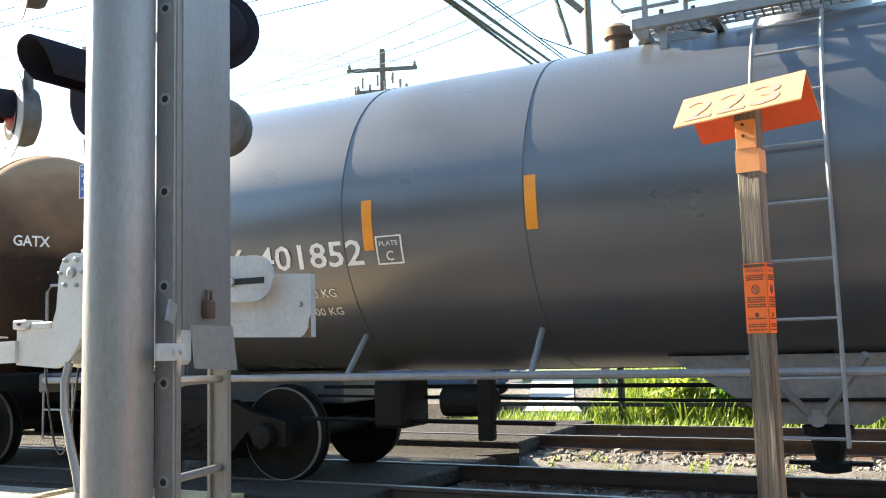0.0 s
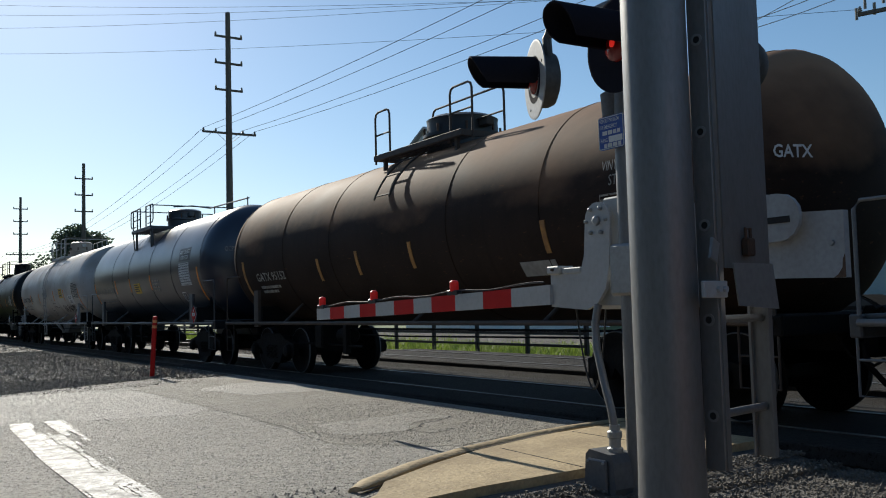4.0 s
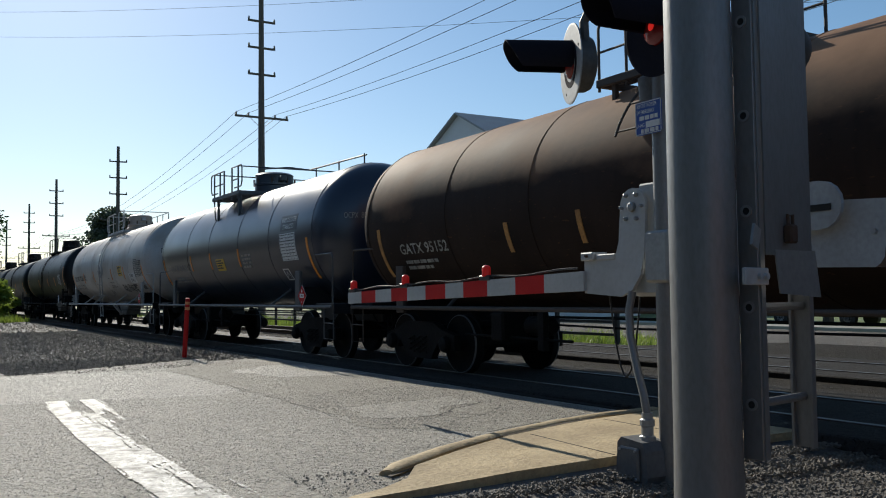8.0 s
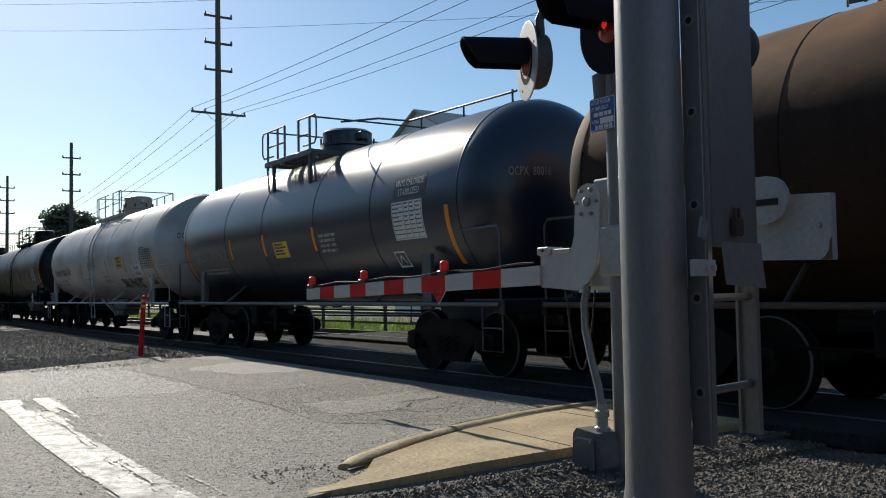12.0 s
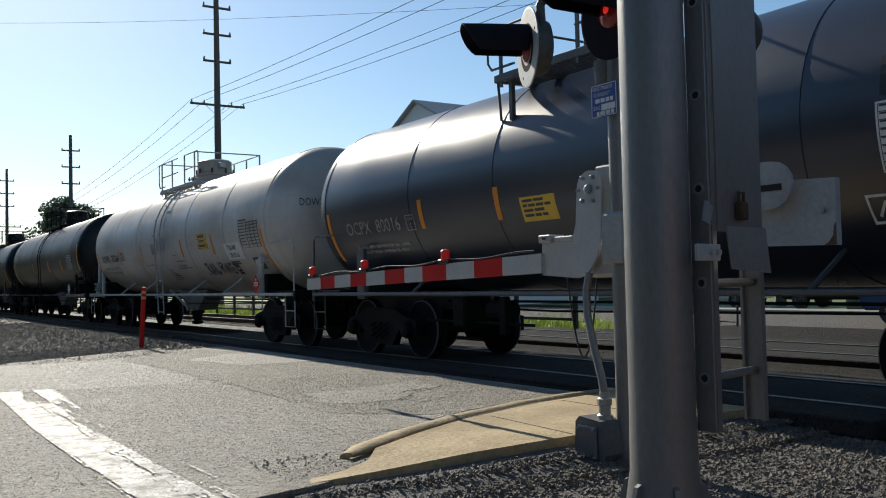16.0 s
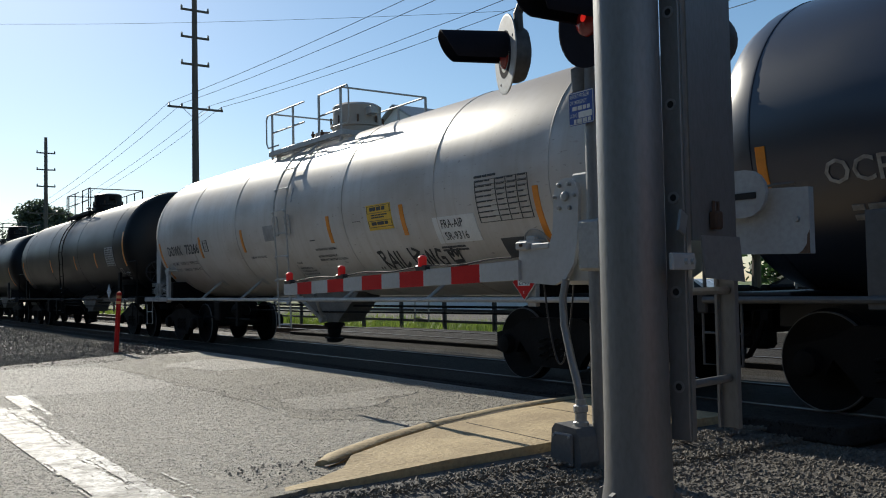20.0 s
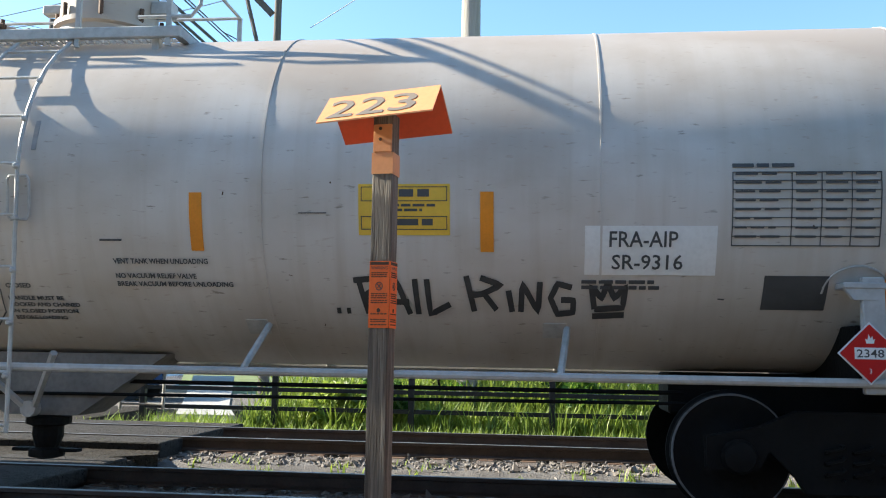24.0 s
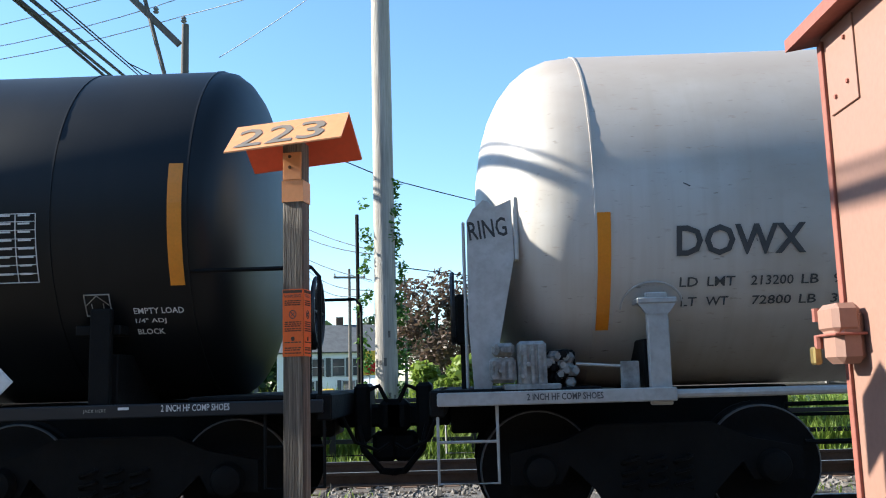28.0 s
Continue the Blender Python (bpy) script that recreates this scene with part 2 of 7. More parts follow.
M = dict(
    asphalt=asphalt_surface("asphalt", (0.225, 0.21, 0.183), (0.09, 0.083, 0.072), 0.76),
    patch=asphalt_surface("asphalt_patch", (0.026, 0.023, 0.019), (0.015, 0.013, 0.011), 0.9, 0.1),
    # crossing asphalt, near-black so that it carries the train's shade
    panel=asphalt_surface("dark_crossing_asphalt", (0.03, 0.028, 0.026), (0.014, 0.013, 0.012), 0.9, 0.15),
    street=asphalt_surface("street_asphalt", (0.1, 0.092, 0.082), (0.05, 0.046, 0.042), 0.88, 0.2),
    oldroad=asphalt_surface("rough_old_asphalt", (0.195, 0.18, 0.152), (0.08, 0.073, 0.062), 0.78),
    paleroad=asphalt_surface("bleached_asphalt", (0.26, 0.246, 0.22), (0.125, 0.117, 0.105), 0.74),
    crack=surface("asphalt_crack", (0.02, 0.02, 0.02), rough=0.9, bump=0),
    gravel=surface("gravel_bed", (0.15, 0.138, 0.125), (0.055, 0.05, 0.046), 0.85, grain=45, blotch=3, bump=1.0, amount=0.9),
    stone=surface("ballast_stone", (0.27, 0.245, 0.22), (0.12, 0.105, 0.095), 0.8, grain=30, blotch=6, bump=0.3, amount=0.7, vary=0.6),
    grit=surface("road_chips", (0.42, 0.4, 0.36), (0.1, 0.094, 0.086), 0.75, grain=60, blotch=30, bump=0, amount=1.0),
    darkstone=surface("dark_gravel_stone", (0.29, 0.258, 0.21), (0.11, 0.098, 0.082), 0.8, grain=30, blotch=6, bump=0.3, amount=0.8, vary=0.7),
    concrete=surface("concrete", (0.53, 0.41, 0.235), (0.29, 0.215, 0.125), 0.85, grain=28, blotch=1.8, bump=0.6, amount=0.8),
    paving=surface("pale_paving", (0.34, 0.325, 0.3), (0.22, 0.21, 0.19), 0.8, grain=40, blotch=0.8, bump=0.2),
    roadpaint=surface("road_paint", (0.8, 0.79, 0.76), (0.16, 0.15, 0.14), 0.65, grain=22, blotch=7, bump=0.4, amount=1.0),
    rail=surface("rail_steel", (0.085, 0.06, 0.048), (0.035, 0.026, 0.022), 0.7, 0.3, grain=40, blotch=4, bump=0.2),
    railtop=surface("polished_rail_head", (0.2, 0.19, 0.18), (0.09, 0.085, 0.08), 0.5, 0.6, grain=60, blotch=6, bump=0.05),
    tie=surface("creosoted_tie", (0.095, 0.075, 0.06), (0.04, 0.032, 0.027), 0.85, grain=14, blotch=3, bump=0.6, stretch=(6, 0.6, 6)),
    soil=surface("soil", (0.13, 0.1, 0.07), (0.06, 0.05, 0.035), 0.9, grain=12, blotch=0.4, bump=0.6),
    lawn=surface("lawn", (0.13, 0.17, 0.035), (0.07, 0.09, 0.025), 0.8, grain=9, blotch=0.25, bump=0.8, amount=0.8),
    steel=surface("galvanised_steel", (0.36, 0.37, 0.37), (0.22, 0.22, 0.22), 0.48, 0.55, grain=30, blotch=3, bump=0.05, amount=0.5),
    alu=surface("weathered_aluminium", (0.235, 0.235, 0.235), (0.165, 0.158, 0.15), 0.46, 0.4, grain=60, blotch=2.2, bump=0.05, stretch=(1, 1, 0.35), amount=0.5),
    whitepaint=surface("white_enamel", (0.44, 0.455, 0.46), (0.32, 0.3, 0.27), 0.45, grain=30, blotch=2.5, bump=0.03, amount=0.35),
    black=surface("black_paint", (0.009, 0.01, 0.014), (0.016, 0.016, 0.016), 0.45, grain=30, blotch=3, bump=0.05),
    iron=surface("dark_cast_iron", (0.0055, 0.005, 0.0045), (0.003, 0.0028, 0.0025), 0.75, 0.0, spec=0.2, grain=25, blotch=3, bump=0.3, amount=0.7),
    rust=surface("rusty_steel", (0.12, 0.07, 0.045), (0.05, 0.03, 0.02), 0.8, 0.2, grain=25, blotch=4, bump=0.3, amount=0.7),
    red=surface("red_sheeting", (0.5, 0.02, 0.018), (0.36, 0.015, 0.012), 0.65, spec=0.15, grain=60, blotch=4, bump=0.02, amount=0.25),
    orange=surface("orange_enamel", (0.76, 0.33, 0.13), (0.62, 0.25, 0.09), 0.4, grain=40, blotch=4, bump=0.03, amount=0.35),
    label=surface("orange_vinyl", (0.9, 0.16, 0.025), (0.75, 0.11, 0.02), 0.4, grain=40, blotch=5, bump=0.02, amount=0.3),
    stripe=surface("amber_reflective_tape", (0.74, 0.25, 0.012), (0.5, 0.18, 0.015), 0.4, grain=50, blotch=6, bump=0.02, amount=0.3),
    stripedull=surface("grimy_reflective_tape", (0.5, 0.24, 0.05), (0.2, 0.1, 0.04), 0.6, grain=30, blotch=8, bump=0.03, amount=0.8),
    wood=surface("weathered_wood", (0.24, 0.2, 0.155), (0.06, 0.046, 0.034), 0.85, grain=9, blotch=2.2, bump=0.9, stretch=(16, 16, 0.7), amount=1.0),
    polewood=surface("pole_wood", (0.38, 0.345, 0.3), (0.2, 0.175, 0.15), 0.85, grain=5, blotch=1.5, bump=0.5, stretch=(9, 9, 0.5), amount=0.7),
    oldpole=surface("old_pole_wood", (0.13, 0.115, 0.1), (0.07, 0.06, 0.052), 0.85, grain=5, blotch=1.5, bump=0.5, stretch=(9, 9, 0.5), amount=0.7),
    pink=surface("salmon_painted_steel", (0.26, 0.145, 0.108), (0.2, 0.105, 0.078), 0.6, grain=30, blotch=1.6, bump=0.05, amount=0.3),
    pinkdark=surface("rusty_edge_paint", (0.26, 0.085, 0.06), (0.17, 0.05, 0.035), 0.7, grain=30, blotch=3, bump=0.1, amount=0.5),
    white=surface("white_lettering", (0.74, 0.74, 0.72), (0.5, 0.5, 0.48), 0.6, grain=30, blotch=6, bump=0, amount=0.4),
    fadedwhite=surface("faded_white_lettering", (0.42, 0.4, 0.36), (0.14, 0.12, 0.1), 0.7, grain=14, blotch=9, bump=0, amount=0.75),
    ink=surface("dark_grey_lettering", (0.05, 0.055, 0.06), (0.1, 0.1, 0.1), 0.6, grain=30, blotch=6, bump=0, amount=0.3),
    spray=surface("black_spray_paint", (0.03, 0.03, 0.03), (0.08, 0.08, 0.08), 0.7, grain=20, blotch=6, bump=0, amount=0.4),
    digit=surface("grey_enamel_digits", (0.17, 0.15, 0.125), (0.3, 0.2, 0.12), 0.6, grain=30, blotch=6, bump=0, amount=0.4),
    yellow=surface("yellow_vinyl", (0.75, 0.48, 0.05), (0.6, 0.38, 0.05), 0.5, grain=30, blotch=5, bump=0.02, amount=0.35),
    blue=surface("blue_sign_enamel", (0.03, 0.08, 0.33), (0.025, 0.06, 0.25), 0.4, grain=30, blotch=4, bump=0.02, amount=0.3),
    bluecap=surface("blue_plastic", (0.03, 0.13, 0.42), rough=0.4, bump=0),
    sticker=surface("grey_tape_patch", (0.3, 0.3, 0.3), (0.18, 0.18, 0.18), 0.5, grain=10, blotch=5, bump=0.4, amount=0.6),
    plate=surface("pale_panel", (0.72, 0.73, 0.72), (0.55, 0.55, 0.53), 0.5, grain=30, blotch=4, bump=0.02, amount=0.3),
    lens=surface("dark_red_lens", (0.22, 0.012, 0.012), rough=0.2, bump=0),
    # redder copy of the orange enamel for the cap's shaded underside
    cap_shade=surface("shaded_red_enamel", (0.7, 0.1, 0.03), (0.55, 0.08, 0.025), 0.45, grain=40, blotch=4, bump=0.03, amount=0.35),
    lit=glow("lit_red_lens", (1.0, 0.03, 0.02), 0.4),
    redlamp=glow("small_red_lamp", (0.55, 0.012, 0.01), 0.12),
    wire=surface("black_cable", (0.02, 0.02, 0.022), rough=0.6, bump=0),
    palewire=surface("bare_aluminium_wire", (0.13, 0.14, 0.155), rough=1.0, metal=0.0, bump=0, spec=0.0),
    whitewire=surface("bright_wire", (0.55, 0.56, 0.58), rough=1.0, bump=0, spec=0.0),
    insul=surface("grey_porcelain", (0.2, 0.2, 0.2), rough=0.3, bump=0),
    bark=surface("bark", (0.09, 0.07, 0.055), (0.05, 0.04, 0.03), 0.9, grain=12, blotch=4, bump=0.6, stretch=(4, 4, 0.7)),
    leaf=foliage("leaf_green", (0.09, 0.2, 0.025), (0.045, 0.11, 0.018)),
    darkleaf=foliage("leaf_dark_green", (0.04, 0.08, 0.025), (0.02, 0.045, 0.014)),
    # leaf colour greyed and lifted to carry the distance haze
    hazeleaf=foliage("leaf_grey_green", (0.1, 0.135, 0.085), (0.05, 0.07, 0.045)),
    plum=foliage("leaf_purple_brown", (0.13, 0.08, 0.06), (0.07, 0.055, 0.035)),
    blade=foliage("grass_blade", (0.3, 0.385, 0.06), (0.12, 0.19, 0.035)),
    siding=surface("white_siding", (0.72, 0.73, 0.74), (0.6, 0.61, 0.62), 0.6, grain=12, blotch=1, bump=0.05, amount=0.3),
    bluesiding=surface("teal_siding", (0.36, 0.46, 0.47), (0.3, 0.38, 0.4), 0.6, grain=12, blotch=1, bump=0.05, amount=0.3),
    greysiding=surface("grey_siding", (0.3, 0.32, 0.34), (0.24, 0.25, 0.27), 0.6, grain=12, blotch=1, bump=0.05, amount=0.3),
    shingle=surface("grey_shingle", (0.1, 0.105, 0.11), (0.055, 0.057, 0.06), 0.85, grain=30, blotch=2, bump=0.4, amount=0.6),
    pane=glass("window_glass"),
    carblue=surface("blue_car_paint", (0.03, 0.07, 0.16), rough=0.25, bump=0, coat=0.5),
    carwhite=surface("white_car_paint", (0.7, 0.7, 0.7), rough=0.25, bump=0, coat=0.5),
    tyre=surface("tyre_rubber", (0.02, 0.02, 0.02), rough=0.8, bump=0.1),
    hazy=surface("distant_woods", (0.06, 0.1, 0.05), (0.04, 0.07, 0.035), 0.9, grain=3, blotch=0.5, bump=0.5, amount=0.8),
    # for the unseen walls that cut the sky light
    sky_screen=surface("dark_weathered_wall", (0.06, 0.062, 0.05), (0.035, 0.037, 0.03), 0.85, grain=14, blotch=0.6, bump=0.3, amount=0.7),
    jbox=surface("dull_cast_grey", (0.16, 0.165, 0.17), (0.1, 0.1, 0.1), 0.6, 0.2, grain=30, blotch=5, bump=0.1, amount=0.6),
    stain=surface("rust_stain", (0.24, 0.17, 0.11), (0.16, 0.11, 0.07), 0.7, grain=30, blotch=8, bump=0, amount=0.6),
    # greyed copy of the white enamel, for gate parts that lie in shade
    shadedwhite=surface("dull_grey_enamel", (0.36, 0.375, 0.385), (0.22, 0.21, 0.2), 0.55, grain=30, blotch=3, bump=0.05, amount=0.5),
    mattblack=surface("matt_black_enamel", (0.018, 0.018, 0.026), rough=0.9, bump=0, spec=0.06),
    skid=surface("grimy_grey_skid", (0.2, 0.19, 0.175), (0.11, 0.1, 0.09), 0.7, grain=20, blotch=3, bump=0.1, amount=0.7),
    drum=surface("grimy_light_housing", (0.11, 0.105, 0.1), (0.05, 0.046, 0.042), 0.6, 0.2, grain=25, blotch=5, bump=0.1, amount=0.7),
    brass=surface("brass_lock", (0.4, 0.3, 0.12), rough=0.4, metal=0.8, bump=0),
)


# ---- mesh tools ----
def part(name, bm, material, parent=None, label="", smooth=False, at=None):
    """Links a bmesh as one mesh object, under parent where one is given."""
    me = bpy.data.meshes.new(name)
    if smooth:
        for fc in bm.faces:
            fc.smooth = True
    bm.to_mesh(me)
    bm.free()
    me.materials.append(material)
    if smooth:
        me.set_sharp_from_angle(angle=radians(38))
    ob = new(name, me)
    if parent:
        ob.parent = parent
    if at is not None:
        ob.matrix_basis = at
    if label:
        tagged(ob, label)
    return ob


def share(name, ob, parent, at):
    """A further object on ob's mesh."""
    o = new(name, ob.data)
    o.parent = parent
    o.matrix_basis = at
    return o


def thing(name, at, label, category, group="", kind=""):
    e = new(name)
    e.empty_display_size = 0.2
    e.matrix_basis = at
    return tagged(e, label, category, group, kind)


def box(bm, x0, x1, y0, y1, z0, z1, bev=0.0, m=None):
    v = [bm.verts.new((x, y, z)) for x in (x0, x1) for y in (y0, y1) for z in (z0, z1)]
    faces = [bm.faces.new([v[i] for i in q]) for q in ((0, 1, 3, 2), (4, 6, 7, 5), (0, 4, 5, 1), (2, 3, 7, 6), (0, 2, 6, 4), (1, 5, 7, 3))]
    if bev:
        edges = list({e for fc in faces for e in fc.edges})
        out = bmesh.ops.bevel(bm, geom=edges, offset=bev, segments=1, affect="EDGES")
        v = list({w for fc in out["faces"] for w in fc.verts} | {w for w in v if w.is_valid})
    if m:
        bmesh.ops.transform(bm, matrix=m, verts=v)
    return bm


def B(*a, **k):
    return box(bmesh.new(), *a, **k)


def ring(bm, c, u, w, r, seg):
    return [bm.verts.new(c + u * (r * math.cos(2 * math.pi * i / seg)) + w * (r * math.sin(2 * math.pi * i / seg))) for i in range(seg)]


def bridge(bm, a, b):
    n = len(a)
    for i in range(n):
        bm.faces.new((a[i], a[(i + 1) % n], b[(i + 1) % n], b[i]))


def tube(bm, pts, r, seg=8, caps=True, r2=None):
    """A round bar along the points."""
    pts = [Vector(p) for p in pts]
    rings, up = [], None
    for i, p in enumerate(pts):
        a = pts[max(i - 1, 0)]
        b = pts[min(i + 1, len(pts) - 1)]
        d = (b - a).normalized()
        if up is None or abs(d.dot(up)) > 0.99:
            up = Vector((0, 0, 1)) if abs(d.z) < 0.9 else Vector((1, 0, 0))
        u = d.cross(up).normalized()
        w = u.cross(d).normalized()
        up = w
        rr = r if r2 is None else r + (r2 - r) * i / (len(pts) - 1)
        rings.append(ring(bm, p, u, w, rr, seg))
    for a, b in zip(rings, rings[1:]):
        bridge(bm, a, b)
    if caps:
        bm.faces.new(rings[0][::-1])
        bm.faces.new(rings[-1])
    return bm


def T(pts, r, seg=8, **k):
    return tube(bmesh.new(), pts, r, seg, **k)


def lathe(bm, profile, seg=24, m=None, caps=True):
    """Turns (height, radius) pairs about the z axis, then moves them by m."""
    m = m or Matrix()
    x, y, z, o = (m.to_3x3() @ Vector(v) for v in ((1, 0, 0), (0, 1, 0), (0, 0, 1), (0, 0, 0)))
    base = m.translation
    rings = [ring(bm, base + z * h, x, y, max(r, 1e-4), seg) for h, r in profile]
    for a, b in zip(rings, rings[1:]):
        bridge(bm, a, b)
    if caps:
        bm.faces.new(rings[0][::-1])
        bm.faces.new(rings[-1])
    return bm


def plate(bm, outline, t, m=None):
    """A flat plate: outline in x and y, thickness t along z, moved by m."""
    m = m or Matrix()
    lo = [bm.verts.new(m @ Vector((x, y, 0))) for x, y in outline]
    hi = [bm.verts.new(m @ Vector((x, y, t))) for x, y in outline]
    bm.faces.new(lo[::-1])
    bm.faces.new(hi)
    bridge(bm, lo, hi)
    return bm


def arc(cx, cy, r, a0, a1, n=8):
    return [(cx + r * math.cos(radians(a0 + (a1 - a0) * i / n)), cy + r * math.sin(radians(a0 + (a1 - a0) * i / n))) for i in range(n + 1)]


# turns the x, y plane upright, facing the camera's side (-y)
FRONT = Matrix.Rotation(radians(90), 4, "X")


def text_mesh(body, width=None, height=None, bold=0.0):
    """Letters in the x, y plane from the origin, made to a width and a cap height."""
    cu = bpy.data.curves.new("letters", "FONT")
    cu.body, cu.size, cu.resolution_u, cu.offset = body, 1.0, 2, bold
    ob = bpy.data.objects.new("letters", cu)
    me = bpy.data.meshes.new_from_object(ob)
    bpy.data.objects.remove(ob)
    bpy.data.curves.remove(cu)
    n = len(me.vertices)
    co = np.empty(n * 3, dtype=np.float32)
    me.vertices.foreach_get("co", co)
    co = co.reshape(-1, 3)
    lines = body.count("\n")
    lo, hi = co.min(0), co.max(0)
    co[:, 0] -= lo[0]
    if lines == 0:
        co[:, 1] -= lo[1]
        h = hi[1] - lo[1]
    else:
        h = 0.7
    sy = (height / h) if height else 1.0
    sx = (width / max(hi[0] - lo[0], 1e-6)) if width else sy
    co[:, 0] *= sx
    co[:, 1] *= sy
    me.vertices.foreach_set("co", co.ravel())
    return me


def mesh_part(name, me, material, parent, at=None, label=""):
    me.materials.clear()
    me.materials.append(material)
    ob = new(name, me)
    ob.parent = parent
    if at is not None:
        ob.matrix_basis = at
    if label:
        tagged(ob, label)
    return ob


# ---- the train ----
TRACK_Y = 8.35


def on_tank(R, zc, x, z, lift=0.0):
    a = math.asin(max(-1, min(1, (z - zc) / R)))
    return Vector((x, -(R + lift) * math.cos(a), zc + (R + lift) * math.sin(a)))


def wrap_patch(bm, R, zc, x0, x1, z0, z1, lift=0.006, n=6):
    """A thin sheet laid on the tank's side."""
    a0, a1 = (math.asin(max(-1, min(1, (z - zc) / R))) for z in (z0, z1))
    rows = []
    for i in range(n + 1):
        a = a0 + (a1 - a0) * i / n
        rows.append([[bm.verts.new((x, -r * math.cos(a), zc + r * math.sin(a))) for x in (x0, x1)] for r in (R + lift, R - 0.004)])
    for p, q in zip(rows, rows[1:]):
        bm.faces.new((p[0][0], p[0][1], q[0][1], q[0][0]))
        bm.faces.new((p[0][0], q[0][0], q[1][0], p[1][0]))
        bm.faces.new((p[0][1], p[1][1], q[1][1], q[0][1]))
    for p in (rows[0], rows[-1]):
        bm.faces.new((p[0][0], p[0][1], p[1][1], p[1][0]))
    return bm


def wrap_text(car, body, x0, x1, z, height, material, name="lettering", lift=0.009, bold=0.0):
    """Lettering from x0 to x1 with its foot at height z on the tank's side."""
    R, zc, ob = car["R"], car["zc"], car["ob"]
    me = text_mesh(body, (x1 - x0) if x1 else None, height, bold)
    n = len(me.vertices)
    co = np.empty(n * 3, dtype=np.float32)
    me.vertices.foreach_get("co", co)
    co = co.reshape(-1, 3)
    a = math.asin((z - zc) / R) + co[:, 1] / R
    out = np.stack([x0 + co[:, 0], -(R + lift) * np.cos(a), zc + (R + lift) * np.sin(a)], 1).astype(np.float32)
    me.vertices.foreach_set("co", out.ravel())
    return mesh_part(name, me, material, ob)


def wrap_bars(car, x0, x1, z0, z1, material, rows=4, name="small_print", fill=0.55):
    bm = bmesh.new()
    rnd = random.Random(int(x0 * 977 + z0 * 131))
    h = (z1 - z0) / rows
    for i in range(rows):
        x = x0
        end = x1 - rnd.random() * 0.3 * (x1 - x0)
        while x < end:
            w = min(h * rnd.uniform(1.2, 3.2), end - x)
            if w > h * 0.4:
                wrap_patch(bm, car["R"], car["zc"], x, x + w, z1 - (i + fill) * h, z1 - i * h, 0.009, 1)
            x += w + h * 0.45
    return part(name, bm, material, car["ob"])


def wrap_frame(car, x0, x1, z0, z1, w, material, name="printed_frame", lift=0.009, cols=(), rows=()):
    R, zc = car["R"], car["zc"]
    first = None
    for xa, xb, za, zb, n in [(x, x + w, z0, z1, 4) for x in (x0, x1 - w, *cols)] + [(x0 + w, x1 - w, z, z + w, 1) for z in (z0, z1 - w, *rows)]:
        line = part("printed_line" if first else name, wrap_patch(bmesh.new(), R, zc, xa, xb, za, zb, lift, n), material, first or car["ob"])
        first = first or line
    return first


def bogie(ob, tx, mats, first):
    """One three-piece truck under a car: two side frames, springs, a bolster, bearing caps and two wheelsets."""
    fr, wheel_mat = mats
    wheels = []
    for side in (-1, 1):
        y = side * 1.0
        outline = [(-1.12, 0.36), (-1.12, 0.60), (-0.72, 0.68), (-0.45, 0.80), (0.45, 0.80), (0.72, 0.68), (1.12, 0.60), (1.12, 0.36), (0.74, 0.36), (0.66, 0.50), (0.46, 0.30), (0.40, 0.20), (-0.40, 0.20), (-0.46, 0.30), (-0.66, 0.50), (-0.74, 0.36)]
        m = Matrix.Translation((tx, y + 0.06, 0)) @ FRONT
        part("side_frame", plate(bmesh.new(), outline, 0.12, m), fr, ob)
        for sx in (-0.2, 0.0, 0.2):
            pts = [(tx + sx + 0.07 * math.cos(k * 0.9), y + side * 0.075 + 0.03 * math.sin(k * 0.9), 0.30 + 0.012 * k) for k in range(24)]
            part("spring", T(pts, 0.014, 5), fr, ob)
        for ax in (-0.89, 0.89):
            part("bearing_cap", lathe(bmesh.new(), [(0, 0.13), (0.03, 0.135), (0.09, 0.11), (0.11, 0.05)], 14, Matrix.Translation((tx + ax, y + side * 0.06, 0.46)) @ Matrix.Rotation(radians(-90 * side), 4, "X")), fr, ob, smooth=True)
    part("bolster", B(tx - 0.2, tx + 0.2, -1.05, 1.05, 0.42, 0.74, 0.04), fr, ob)
    for ax in (-0.89, 0.89):
        if first.get("w"):
            wh = share("wheelset", first["w"], ob, Matrix.Translation((tx + ax, 0, 0.457)))
            for rim in first["rims"]:
                share("worn_rim", rim, wh, Matrix())
        else:
            bm = bmesh.new()
            prof = [(-0.85, 0.08), (-0.84, 0.10), (-0.83, 0.12), (-0.80, 0.17), (-0.78, 0.30), (-0.81, 0.385), (-0.815, 0.45), (-0.79, 0.456), (-0.705, 0.46), (-0.695, 0.485), (-0.675, 0.485), (-0.67, 0.39), (-0.71, 0.30), (-0.70, 0.15), (-0.66, 0.085)]
            full = prof + [(-h, r) for h, r in prof[::-1]]
            lathe(bm, full, 40, Matrix.Rotation(radians(-90), 4, "X"))
            for k in range(6):
                a = k * math.pi / 3
                for s in (-1, 1):
                    lathe(bm, [(0, 0.02), (0.03, 0.016)], 6, Matrix.Translation((0.09 * math.cos(a), s * 0.83, 0.09 * math.sin(a))) @ Matrix.Rotation(radians(-90 * s), 4, "X"))
            wh = part("wheelset", bm, wheel_mat, ob, smooth=True, at=Matrix.Translation((tx + ax, 0, 0.457)))
            first["w"] = wh
